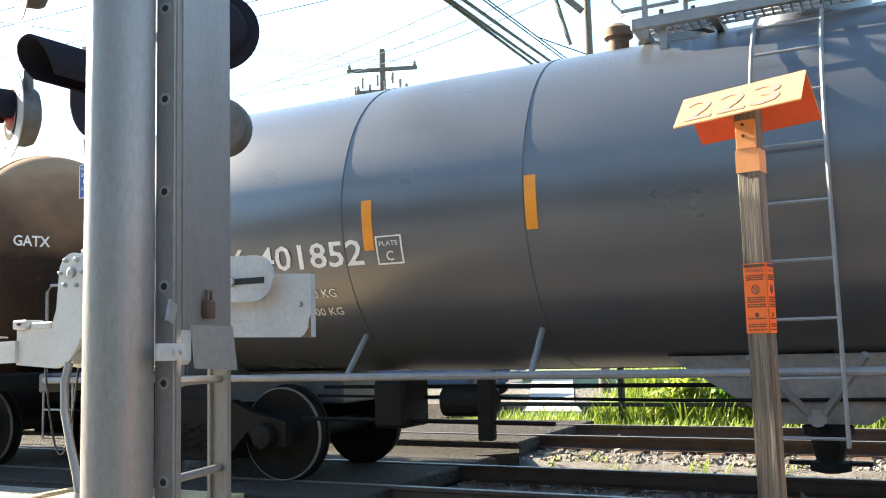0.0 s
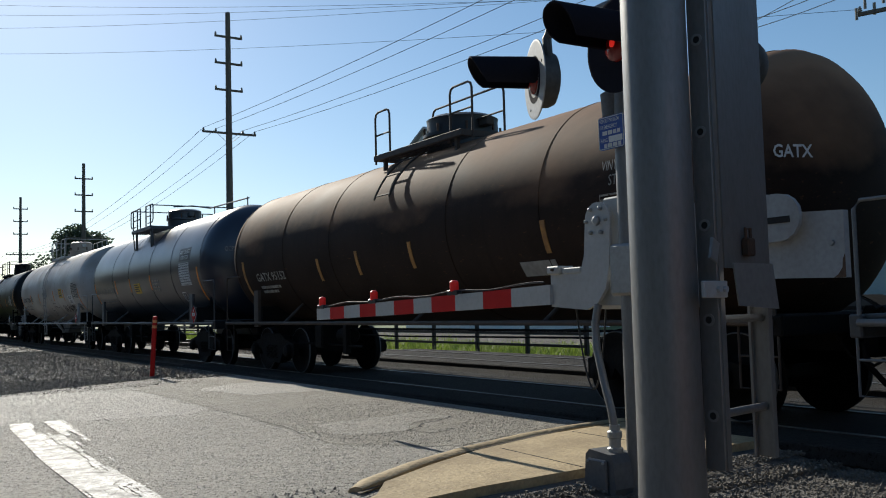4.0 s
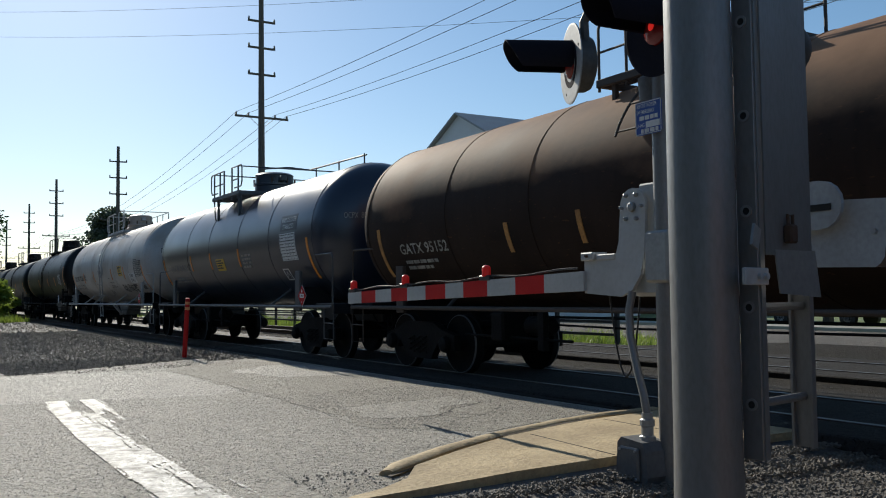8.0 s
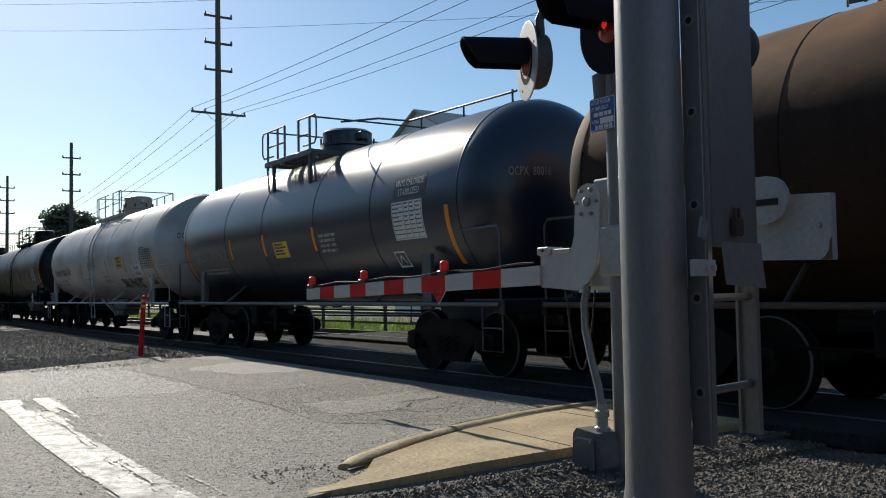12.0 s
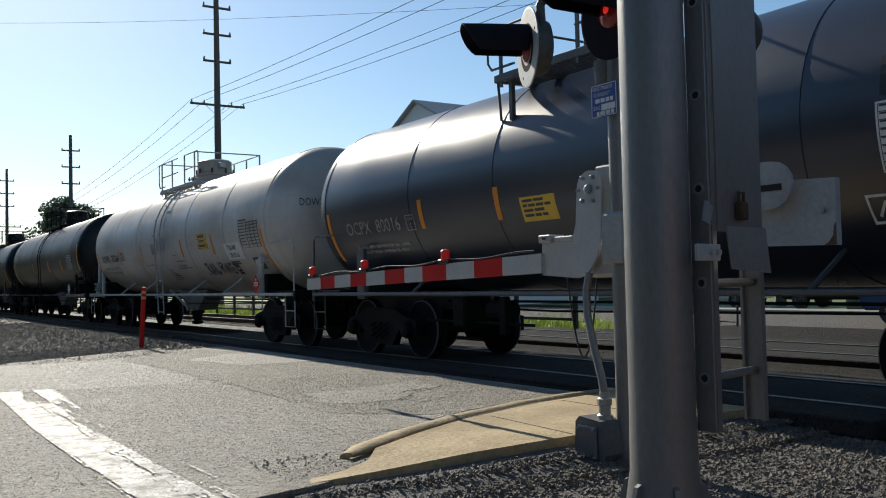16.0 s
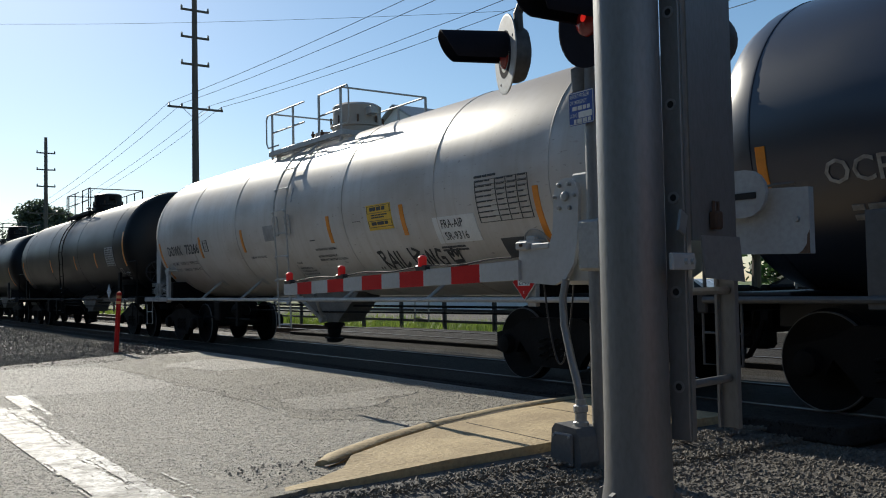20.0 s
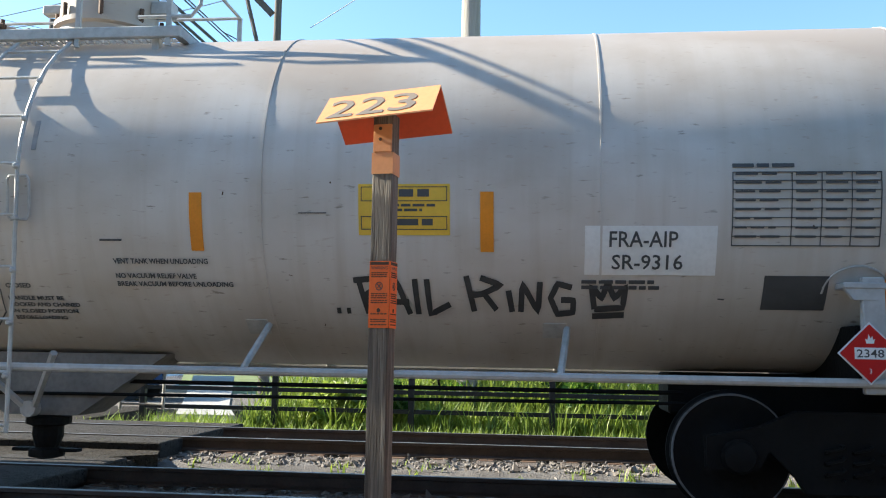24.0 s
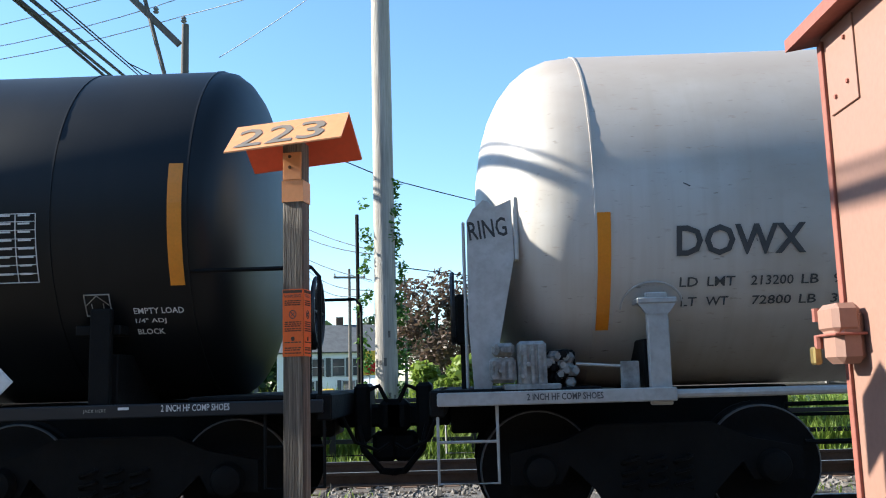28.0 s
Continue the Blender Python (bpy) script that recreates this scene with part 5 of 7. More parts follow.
ragged("road_strip", [(-17.15, -8.0), (-12.6, -8.0), (-12.45, 1.2), (-11.9, 3.55), (-12.4, 4.0), (-16.3, 4.0), (-17.0, 2.2)], -0.0575, M["paleroad"], "sun-bleached strip of asphalt beside the gravel", "road patch", 1, 0.12)
ragged("road_strip", [(-16.9, 4.12), (-9.6, 4.02), (-8.0, 3.95), (-7.2, 4.7), (-7.45, 5.6), (-7.6, 6.6), (-16.8, 6.68), (-18.2, 5.6)], -0.0565, M["oldroad"], "rough dark asphalt along the track", "road patch", 2, 0.1)
ragged("road_strip", [(-15.5, 4.75), (-13.9, 5.3), (-13.6, 6.5), (-16.2, 6.6), (-16.4, 5.9)], -0.0535, M["paleroad"], "pale bleached patch in the rough asphalt", "road patch", 3, 0.2, 0.01)
ragged("road_strip", [(-9.7, 4.3), (-8.6, 4.25), (-8.45, 4.85), (-8.9, 5.25), (-9.2, 5.9), (-9.9, 6.0), (-9.75, 5.1)], -0.0525, M["asphalt"], "pale tongue of newer asphalt ending at a broken edge", "road patch", 4, 0.16, 0.012)
ragged("road_strip", [(-8.4, 4.98), (-8.8, 5.3), (-9.1, 5.85), (-8.7, 5.8), (-8.3, 5.4), (-8.1, 5.1)], -0.0528, M["oldroad"], "dark broken hollow in the asphalt", "pothole", 5, 0.14, 0.008)
bm = bmesh.new()
rc = random.Random(4)
for line, wide in (([(-16.2, 4.06), (-14.6, 4.1), (-13.2, 4.11), (-11.4, 4.05), (-9.58, 4.0), (-8.4, 3.86)], 0.006), ([(-9.85, 4.2), (-9.62, 4.6), (-9.66, 5.1)], 0.02), ([(-8.46, 4.9), (-8.6, 5.12), (-8.88, 5.33), (-8.95, 5.6), (-9.19, 5.94)], 0.024), ([(-8.46, 4.92), (-8.3, 5.15), (-8.26, 5.34)], 0.016), ([(-11.9, 3.5), (-12.4, 2.4), (-12.7, 1.0)], 0.005), ([(-9.8, 1.9), (-9.2, 1.5), (-8.8, 1.75)], 0.007), ([(-17, -2.5), (-13, -2.2), (-8, -2.6), (-5, -2.4)], 0.01)):
    for (xa, ya), (xb, yb) in zip(line, line[1:]):
        n = max(2, int(math.hypot(xb - xa, yb - ya) / 0.1))
        prev = None
        for k in range(n + 1):
            f = k / n
            x, y = xa + (xb - xa) * f + rc.uniform(-0.03, 0.03), ya + (yb - ya) * f + rc.uniform(-0.02, 0.02)
            w = wide * rc.uniform(0.3, 1.3)
            cur = (bm.verts.new((x, y - w, -0.0512)), bm.verts.new((x, y + w, -0.0512)))
            if prev:
                bm.faces.new((prev[0], cur[0], cur[1], prev[1]))
            prev = cur
tagged(part("road_cracks", bm, M["crack"]), "dark wandering cracks in the asphalt", "cracks", kind="structure")
# worn stop line: what is left of the paint, flake by flake
bm = bmesh.new()
rc = random.Random(12)
dx_, dy_ = 0.03, 0.011
nx, ny = int(7.3 / dx_), int(0.66 / dy_)
for i in range(nx):
    for j in range(ny):
        x, v = -12.4 + i * dx_, j * dy_
        y = 1.36 + 0.12 * (x + 12.4 < 3.5) * (1 - (x + 12.4) / 3.5) + v
        wear = 0.55 * noise.noise((x * 0.5, y * 9.0, 1.0)) + 0.5 * noise.noise((x * 1.6, y * 34.0, 4.0)) + 0.3 * noise.noise((x * 14.0, y * 40.0, 7.0))
        if v < 0.27:
            keep = 0.5 - 0.3 * max(0.0, v - 0.17) / 0.1
        elif v < 0.42:
            keep = -0.35 if x < -10.9 else 0.12
        else:
            keep = 0.5 - 0.45 * max(0.0, x + 11.6) if x < -9.6 else -0.36
        if v < 0.025 or v > 0.61:
            keep -= 0.5
        if -12.05 < x < -11.2 and 0.12 < v < 0.4:
            keep -= 0.35
        if keep + wear > rc.uniform(-0.12, 0.12):
            q = [(x, y), (x + dx_, y), (x + dx_, y + dy_), (x, y + dy_)]
            bm.faces.new([bm.verts.new((a + rc.uniform(-0.008, 0.008), b + rc.uniform(-0.003, 0.003), -0.0485)) for a, b in q])
tagged(part("stop_line", bm, M["roadpaint"]), "worn flaking white painted stop line on the road", "road marking", kind="structure")

# concrete pad with a rounded kerb
pad = [(-5.29, 2.3), (-5.37, 2.34), (-5.45, 2.68), (-5.6, 2.96), (-5.92, 3.2), (-6.3, 3.85), (-6.68, 4.6), (-6.98, 5.5), (-7.15, 6.83), (-5.38, 6.83), (-5.36, 4.72), (-5.3, 3.66), (-5.26, 2.87)]
bm = plate(bmesh.new(), pad, 0.22, Matrix.Translation((0, 0, -0.23)))
for v in bm.verts:
    if v.co.z > -0.1:
        v.co.z = -0.01 - 0.043 * min(1, max(0, (3.3 - v.co.y) / 0.9))
pavement = tagged(part("pavement", bm, M["concrete"]), "sunlit tan concrete pavement corner", "pavement", kind="structure")
ragged("road_edge", [(-5.16, 2.0), (-5.9, 2.72), (-6.1, 3.05), (-5.98, 3.3), (-5.6, 3.04), (-5.38, 2.7), (-5.2, 2.4)], -0.05, M["oldroad"], "crumbled asphalt and dirt at the pavement tip", "road patch", 6, 0.08, 0.2)
kerb_line = [(-5.84, 2.93), (-5.96, 3.1), (-6.36, 3.72), (-6.74, 4.5), (-7.05, 5.4), (-7.2, 6.1), (-7.23, 6.85)]
bm = bmesh.new()
prev = None
for k in range(len(kerb_line)):
    a, b = Vector(kerb_line[max(k - 1, 0)]), Vector(kerb_line[min(k + 1, len(kerb_line) - 1)])
    d = (b - a).normalized()
    nrm = Vector((-d.y, d.x)) if Vector((-d.y, d.x)).x < 0 else Vector((d.y, -d.x))
    c = Vector(kerb_line[k])
    small = 0.55 if k == 0 else 1.0
    cur = [bm.verts.new((*(c + nrm * o * small), z if z < -0.1 else z * small - 0.03 * (1 - small))) for o, z in ((0.13, -0.2), (0.12, -0.035), (0.08, 0.0), (0.02, 0.014), (-0.05, 0.012), (-0.075, -0.005), (-0.078, -0.2))]
    if prev:
        bridge(bm, prev, cur)
    else:
        bm.faces.new(cur)
    prev = cur
bm.faces.new(prev[::-1])
tagged(part("kerb", bm, M["concrete"], smooth=True), "rounded tan concrete kerb along the road", "kerb", kind="structure")
bm = bmesh.new()
for k, (a, b) in enumerate((((-6.6, 4.75), (-5.4, 4.66)), ((-6.95, 5.9), (-5.4, 5.85)))):
    box(bm, 0, math.dist(a, b), -0.006, 0.006, -0.0095, -0.0075, m=Matrix.Translation((*a, 0)) @ Matrix.Rotation(math.atan2(b[1] - a[1], b[0] - a[0]), 4, "Z"))
tagged(part("pavement_joint", bm, M["crack"]), "dark joints across the concrete", "joint", kind="structure")
sheet("far_pavement", [(-6.8, 17.3), (-5.6, 17.3), (-6.6, 19.8), (-14.2, 42), (-16.2, 42), (-7.7, 19.8)], -0.07, M["paving"], "pale concrete walk beyond the tracks", "pavement", 0.2)
sheet("far_kerb_walk", [(-70, 27.5), (-10.4, 27.5), (-10.4, 29), (-70, 29)], -0.06, M["paving"], "pale concrete walk along the far street", "pavement", 0.2)
gravel = sheet("gravel_bed", [(-5.0, 2.2), (-5.1, 4.2), (-5.24, 5.2), (-5.3, 6.9), (-4.25, 6.95), (40, 6.9), (40, 1.2), (4, -2), (-4.4, -5)], -0.17, M["gravel"], "dark gravel around the signal mast", "gravel", 0.2)
sheet("gravel_verge", [(-17.2, -14), (-17.2, 1.6), (-19.4, 5.6), (-23, 6.6), (-120, 6.6), (-120, 0.5), (-40, -14)], -0.07, M["gravel"], "grey gravel lot beside the track", "gravel", 0.25)

# gravel banked up against the concrete's edge
bm = bmesh.new()
edge = [(-5.25, 2.2), (-5.24, 2.87), (-5.28, 3.66), (-5.34, 4.72), (-5.36, 6.8)]
rows_ = []
for ex, ey in edge:
    rows_.append([bm.verts.new((ex + o, ey, z)) for o, z in ((0.0, -0.075), (0.12, -0.08), (0.35, -0.115), (0.7, -0.175), (0.7, -0.3), (0.0, -0.3))])
for a, b in zip(rows_, rows_[1:]):
    bridge(bm, a, b)
tagged(part("gravel_bank", bm, M["gravel"]), "dark gravel banked against the concrete edge", "gravel", kind="structure")
# dirt that has washed into the joint behind the kerb
bm = bmesh.new()
prev = None
for k, (kx, ky) in enumerate(kerb_line):
    cur = [bm.verts.new((kx + o, ky - 0.03, -0.006 if ky > 3.2 else -0.03)) for o in (0.07, 0.11 + 0.025 * math.sin(k * 2.1))]
    if prev:
        bm.faces.new((prev[0], prev[1], cur[1], cur[0]))
    prev = cur
tagged(part("kerb_joint", bm, M["soil"]), "dark dirt in the joint behind the kerb", "joint", kind="structure")

TRACKS = (TRACK_Y, 12.25)
for ty in TRACKS:
    bed = [(-3.0, -0.6), (-1.75, -0.2), (1.75, -0.2), (3.0, -0.6)] if ty > 10 else [(-1.6, -0.6), (-1.5, -0.2), (1.75, -0.2), (2.2, -0.6)]
    bm = bmesh.new()
    lift = 0.08 if ty > 10 else 0.0        # the rear track lies a little higher
    vs = [[bm.verts.new((x, ty + y, z + lift)) for y, z in bed] for x in (-420, 240)]
    bridge(bm, vs[0], vs[1])
    tagged(part("ballast_bed", bm, M["gravel"]), "grey crushed-stone ballast bed", "ballast", "track beds", "structure")
    for side in (-1, 1):
        rail = tagged(new("rail"), "rusty steel rail with a bright worn head", "rail", "rails", "structure")
        rail.matrix_basis = Matrix.Translation((0, ty + side * 0.755, lift))
        prof = [(-0.07, -0.17), (0.07, -0.17), (0.07, -0.158), (0.012, -0.135), (0.01, -0.045), (0.036, -0.035), (0.036, -0.006), (-0.036, -0.006), (-0.036, -0.035), (-0.01, -0.045), (-0.012, -0.135), (-0.07, -0.158)]
        bm = bmesh.new()
        a, b = ([bm.verts.new((x, y, z)) for y, z in prof] for x in (-420, 240))
        bridge(bm, a, b)
        part("rail_body", bm, M["rail"], rail)
        part("rail_head", B(-420, 240, -0.034, 0.034, -0.006, -0.001), M["railtop"], rail)
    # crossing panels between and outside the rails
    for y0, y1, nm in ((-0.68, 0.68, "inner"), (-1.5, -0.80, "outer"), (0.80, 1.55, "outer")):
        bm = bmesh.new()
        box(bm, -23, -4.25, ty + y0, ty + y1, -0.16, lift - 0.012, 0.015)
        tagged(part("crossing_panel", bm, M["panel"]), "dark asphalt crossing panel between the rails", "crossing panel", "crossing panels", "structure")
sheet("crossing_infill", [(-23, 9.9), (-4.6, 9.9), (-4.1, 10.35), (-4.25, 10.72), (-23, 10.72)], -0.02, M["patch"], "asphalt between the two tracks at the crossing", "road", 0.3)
# strip along the rail that paints in the train's shade on the road
sheet("crossing_apron", [(-23, 6.7), (-16, 6.75), (-9, 6.72), (-7.35, 6.75), (-7.45, 6.88), (-4.3, 6.9), (-4.3, 6.95), (-23, 6.95)], -0.052, M["panel"], "near-black strip along the rail standing in for the train's shade", "road", 0.05)
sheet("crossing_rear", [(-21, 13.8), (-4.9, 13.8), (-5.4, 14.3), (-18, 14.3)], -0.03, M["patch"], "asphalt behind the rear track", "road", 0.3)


# unseen walls added around the camera to cut sky light on the train
sheet("wall_south", [(-30, -16.3), (34, -16.3), (34, -16), (-30, -16)], 8.5, M["sky_screen"], "unseen dark wall added behind the camera to cut sky light", "wall", 10)
sheet("wall_west", [(-420, -5.3), (-30, -13.0), (-30, -12.7), (-420, -5)], 11, M["sky_screen"], "unseen dark wall added on the west side to cut the low sky's glow", "wall", 12)
sheet("wall_east", [(34, -16.3), (34.3, -16.3), (34.3, 4), (34, 4)], 8.5, M["sky_screen"], "unseen dark wall added on the east side to cut sky light", "wall", 10)


# ---- signal mast with ladder ----
MX, MY = -2.747, 2.827
mast = thing("signal_mast", Matrix.Translation((MX, MY, -0.17)), "tall weathered aluminium signal mast standing in gravel", "signal mast")
part("pole", lathe(bmesh.new(), [(0.1, 0.2), (0.25, 0.2), (0.30, 0.18), (0.55, 0.143), (0.8, 0.139), (7.0, 0.135)], 40), M["alu"], mast, smooth=True)
part("base_plate", B(-0.3, 0.3, -0.3, 0.3, 0.05, 0.1, 0.015), M["steel"], mast)
part("foundation", B(-0.42, 0.42, -0.42, 0.42, -0.3, 0.05, 0.03), M["concrete"], mast)
for k in range(6):
    a = radians(30 + 60 * k)
    out = [(0.13, 0.1), (0.28, 0.1), (0.28, 0.14), (0.17, 0.5), (0.13, 0.52)]
    part("gusset", plate(bmesh.new(), out, 0.022, Matrix.Rotation(a, 4, "Z") @ Matrix.Translation((0, 0.011, 0)) @ FRONT), M["alu"], mast)
    bm = bmesh.new()
    bx, by = 0.26 * math.cos(a + 0.5), 0.26 * math.sin(a + 0.5)
    tube(bm, [(bx, by, 0.08), (bx, by, 0.2)], 0.018, 6)
    lathe(bm, [(0.1, 0.035), (0.135, 0.035)], 6, Matrix.Translation((bx, by, 0)))
    part("anchor_bolt", bm, M["rust"], mast)

ladder = thing("mast_ladder", Matrix.Translation((0, 0, 0)), "galvanised ladder with a climb-guard plate, bolted to the mast", "ladder")
L1, L2 = Vector((-2.625, 2.966)), Vector((-2.705, 3.4))
ld = (L2 - L1).normalized()
ln = Vector((ld.y, -ld.x))        # towards the camera's right
la = math.atan2(ld.y, ld.x)
at_l = Matrix.Translation((L1.x, L1.y, 0)) @ Matrix.Rotation(la, 4, "Z")
LW = (L2 - L1).length
HOLES = [0.365 + 0.399 * k for k in range(1, 9)]
for y0 in (0.0, LW):
    bm = bmesh.new()
    s = 1 if y0 == 0 else -1
    box(bm, y0 - 0.012, y0 + 0.012, -0.045, 0.045, 0.54, 4.2, 0.003)
    box(bm, min(y0, y0 + s * 0.035), max(y0, y0 + s * 0.035), -0.05, -0.038, 0.54, 4.2)
    box(bm, min(y0, y0 + s * 0.035), max(y0, y0 + s * 0.035), 0.038, 0.05, 0.54, 4.2)
    st = part("stile", bm, M["alu"], ladder, at=at_l)
    for z in HOLES:
        bm = bmesh.new()
        lathe(bm, [(0, 0.026), (0.006, 0.026), (0.006, 0.016), (0.002, 0.015)], 12, Matrix.Translation((y0 - s * 0.012, 0, z)) @ Matrix.Rotation(radians(-90 * s), 4, "Y"), caps=False)
        part("rung_collar", bm, M["steel"], st)
        part("rung_hole", lathe(bmesh.new(), [(0, 0.0165), (0.0035, 0.0165)], 12, Matrix.Translation((y0 - s * 0.012, 0, z)) @ Matrix.Rotation(radians(-90 * s), 4, "Y")), M["crack"], st)
for z in HOLES:
    part("rung", T([(0.01, 0, z), (LW - 0.01, 0, z)], 0.018, 10), M["alu"], ladder, at=at_l)
# climb guard: folded sheet in front of the rungs, hinged, with padlock
part("climb_guard", plate(bmesh.new(), [(0.03, 1.38), (LW - 0.03, 1.38), (LW - 0.03, 4.2), (0.03, 4.2)], 0.008, at_l @ Matrix.Translation((0, -0.052, 0)) @ FRONT), M["alu"], ladder)
part("guard_flap", plate(bmesh.new(), [(0.07, 1.22), (LW - 0.02, 1.2), (LW - 0.07, 1.4), (0.03, 1.4)], 0.006, at_l @ Matrix.Translation((0, -0.066, 0)) @ Matrix.Rotation(0.02, 4, "X") @ FRONT), M["steel"], ladder, "bent grey guard flap")
bm = bmesh.new()
box(bm, 0.17, 0.23, -0.1, -0.06, 1.43, 1.51, 0.008)
tube(bm, [(0.18, -0.08, 1.5), (0.18, -0.08, 1.55), (0.22, -0.08, 1.55), (0.22, -0.08, 1.5)], 0.008, 6)
part("padlock", bm, M["rust"], ladder, "rusty padlock", at=at_l)
for z in (1.29, 3.3):
    bm = bmesh.new()
    box(bm, -0.16, 0.02, -0.075, -0.055, z - 0.035, z + 0.035, 0.004)
    for dx in (-0.06, -0.01):
        lathe(bm, [(0, 0.014), (0.014, 0.014)], 6, Matrix.Translation((dx, -0.075, z)) @ Matrix.Rotation(radians(90), 4, "X"))
    part("ladder_clamp", bm, M["whitepaint"], ladder, at=at_l)
part("tag", plate(bmesh.new(), [(-0.03, 0), (0.02, -0.02), (0.045, 0.06), (-0.005, 0.085)], 0.012, at_l @ Matrix.Translation((-0.07, -0.06, 1.42)) @ FRONT), M["steel"], ladder)

# ---- crossing gate with flashing signals ----
GX, GY = -4.88, 4.72
gate = thing("crossing_gate", Matrix.Translation((GX, GY, -0.2)), "white crossing gate mechanism with a lowered striped arm and flashing lights", "crossing gate")


def gpart(name, bm, mat, label="", smooth=False, parent=None):
    """Geometry written in world metres, hung on the gate."""
    bmesh.ops.transform(bm, matrix=Matrix.Translation((-GX, -GY, 0.2)), verts=bm.verts)
    return part(name, bm, mat, parent or gate, label, smooth)


gpart("mast", T([(GX, GY, -0.2), (GX, GY, 4.3)], 0.068, 20), M["alu"], smooth=True)
gpart("mechanism_box", B(GX - 0.36, GX + 0.36, GY + 0.02, GY + 0.5, 1.2, 1.78, 0.03), M["whitepaint"], "white gate mechanism housing")
gpart("mounting_clamp", B(GX - 0.12, GX + 0.12, GY - 0.09, GY + 0.1, 1.3, 1.68, 0.02), M["steel"])
# arm support: an elbow plate from the drive shaft down to the arm's root
yb = GY - 0.02
elbow = [(-5.72, 1.23), (-5.3, 1.2), (-5.17, 1.25), (-5.08, 1.36), (-5.035, 1.53), (-5.01, 1.88)] + arc(-5.147, 1.88, 0.14, 0, 180, 10) + [(-5.31, 1.62), (-5.345, 1.53), (-5.4, 1.49), (-5.72, 1.49)]
gpart("arm_support", plate(bmesh.new(), [(x, z) for x, z in elbow], 0.03, Matrix.Translation((0, yb, 0)) @ FRONT), M["whitepaint"], "white painted arm support plate")
gpart("support_return", plate(bmesh.new(), [(x, z) for x, z in elbow], 0.03, Matrix.Translation((0, yb + 0.2, 0)) @ FRONT), M["whitepaint"])
gpart("shaft_cover", B(-5.14, -4.9, yb + 0.02, yb + 0.3, 1.6, 2.05, 0.015), M["whitepaint"])
for bx, bz, r in ((-5.147, 1.876, 0.038), (-5.21, 1.965, 0.016), (-5.1, 1.965, 0.016), (-5.215, 1.79, 0.016), (-5.1, 1.785, 0.016), (-5.26, 1.876, 0.013), (-5.045, 1.876, 0.013)):
    gpart("bolt", lathe(bmesh.new(), [(0, r), (0.025, r), (0.03, r * 0.6)], 8, Matrix.Translation((bx, yb - 0.03, bz)) @ Matrix.Rotation(radians(90), 4, "X")), M["steel"])
gpart("arm_saddle", B(-5.725, -5.58, yb - 0.07, yb + 0.1, 1.488, 1.555, 0.01), M["whitepaint"])
gpart("saddle_strip", B(-5.57, -5.35, yb - 0.04, yb + 0.08, 1.487, 1.535, 0.008), M["whitepaint"])
gpart("saddle_bolt", lathe(bmesh.new(), [(0, 0.014), (0.02, 0.012)], 6, Matrix.Translation((-5.64, yb - 0.07, 1.525)) @ Matrix.Rotation(radians(90), 4, "X")), M["rust"])
gpart("drive_tag", B(-5.03, -4.96, yb - 0.01, yb + 0.01, 1.385, 1.5, 0.004), M["plate"])
# the arm
A0, A1 = Vector((-5.70, GY - 0.06, 1.328)), Vector((-10.15, GY - 0.06, 1.206))
gate_arm = gpart("gate_arm", bmesh.new(), M["whitepaint"])
arm_len = A0.x - A1.x
edges = [-5.70, -6.22, -6.64, -7.09, -7.51, -7.85, -8.25, -8.65, -9.02, -9.41, -9.78, -10.15]
for k, (xa, xb) in enumerate(zip(edges, edges[1:])):
    f0, f1 = ((A0.x - x) / arm_len for x in (xa, xb))
    bm = bmesh.new()
    vs = []
    for f, x in ((f0, xa), (f1, xb)):
        zc_, h = A0.z + (A1.z - A0.z) * f, 0.08 - 0.012 * f
        vs.append([bm.verts.new((x, A0.y + dy, zc_ + dz)) for dy, dz in ((-0.02, -h), (0.02, -h), (0.02, h), (-0.02, h))])
    bridge(bm, *vs)
    bm.faces.new(vs[0][::-1])
    bm.faces.new(vs[1])
    gpart("arm_band", bm, M["red"] if k % 2 else M["whitepaint"], "red reflective band" if k % 2 else "white reflective band", parent=gate_arm)
gpart("arm_cable", T([(A0.x + (A1.x - A0.x) * f, A0.y - 0.01, A0.z + (A1.z - A0.z) * f + 0.1 + 0.012 * math.sin(f * 25)) for f in np.linspace(0.02, 0.99, 40)], 0.008, 5), M["wire"], parent=gate_arm)
for lx in (-7.13, -8.72, -10.03):
    f = (A0.x - lx) / arm_len
    z = A0.z + (A1.z - A0.z) * f + 0.08 - 0.012 * f
    gpart("arm_light", lathe(bmesh.new(), [(0, 0.03), (0.03, 0.03), (0.035, 0.042), (0.12, 0.042), (0.135, 0.028), (0.14, 0.01)], 14, Matrix.Translation((lx, A0.y, z))), M["redlamp"], "small red arm lamp", True, gate_arm)
    gpart("arm_light_base", B(lx - 0.09, lx + 0.09, A0.y - 0.03, A0.y + 0.03, z - 0.005, z + 0.045, 0.008), M["black"], parent=gate_arm)
# counterweights on the far side of the shaft
cwy = GY + 0.1
gpart("counterweight", plate(bmesh.new(), [(-3.95, 1.38), (-3.2, 1.36), (-3.2, 1.76), (-3.95, 1.8)], 0.05, Matrix.Translation((0, cwy + 0.05, 0)) @ FRONT), M["shadedwhite"], "white counterweight plate coloured for its shade, with a rusty corner")
gpart("rusty_corner", plate(bmesh.new(), [(-3.28, 1.362), (-3.2, 1.362), (-3.2, 1.5), (-3.215, 1.47), (-3.22, 1.42), (-3.25, 1.38)], 0.003, Matrix.Translation((0, cwy - 0.001, 0)) @ FRONT), M["rust"])
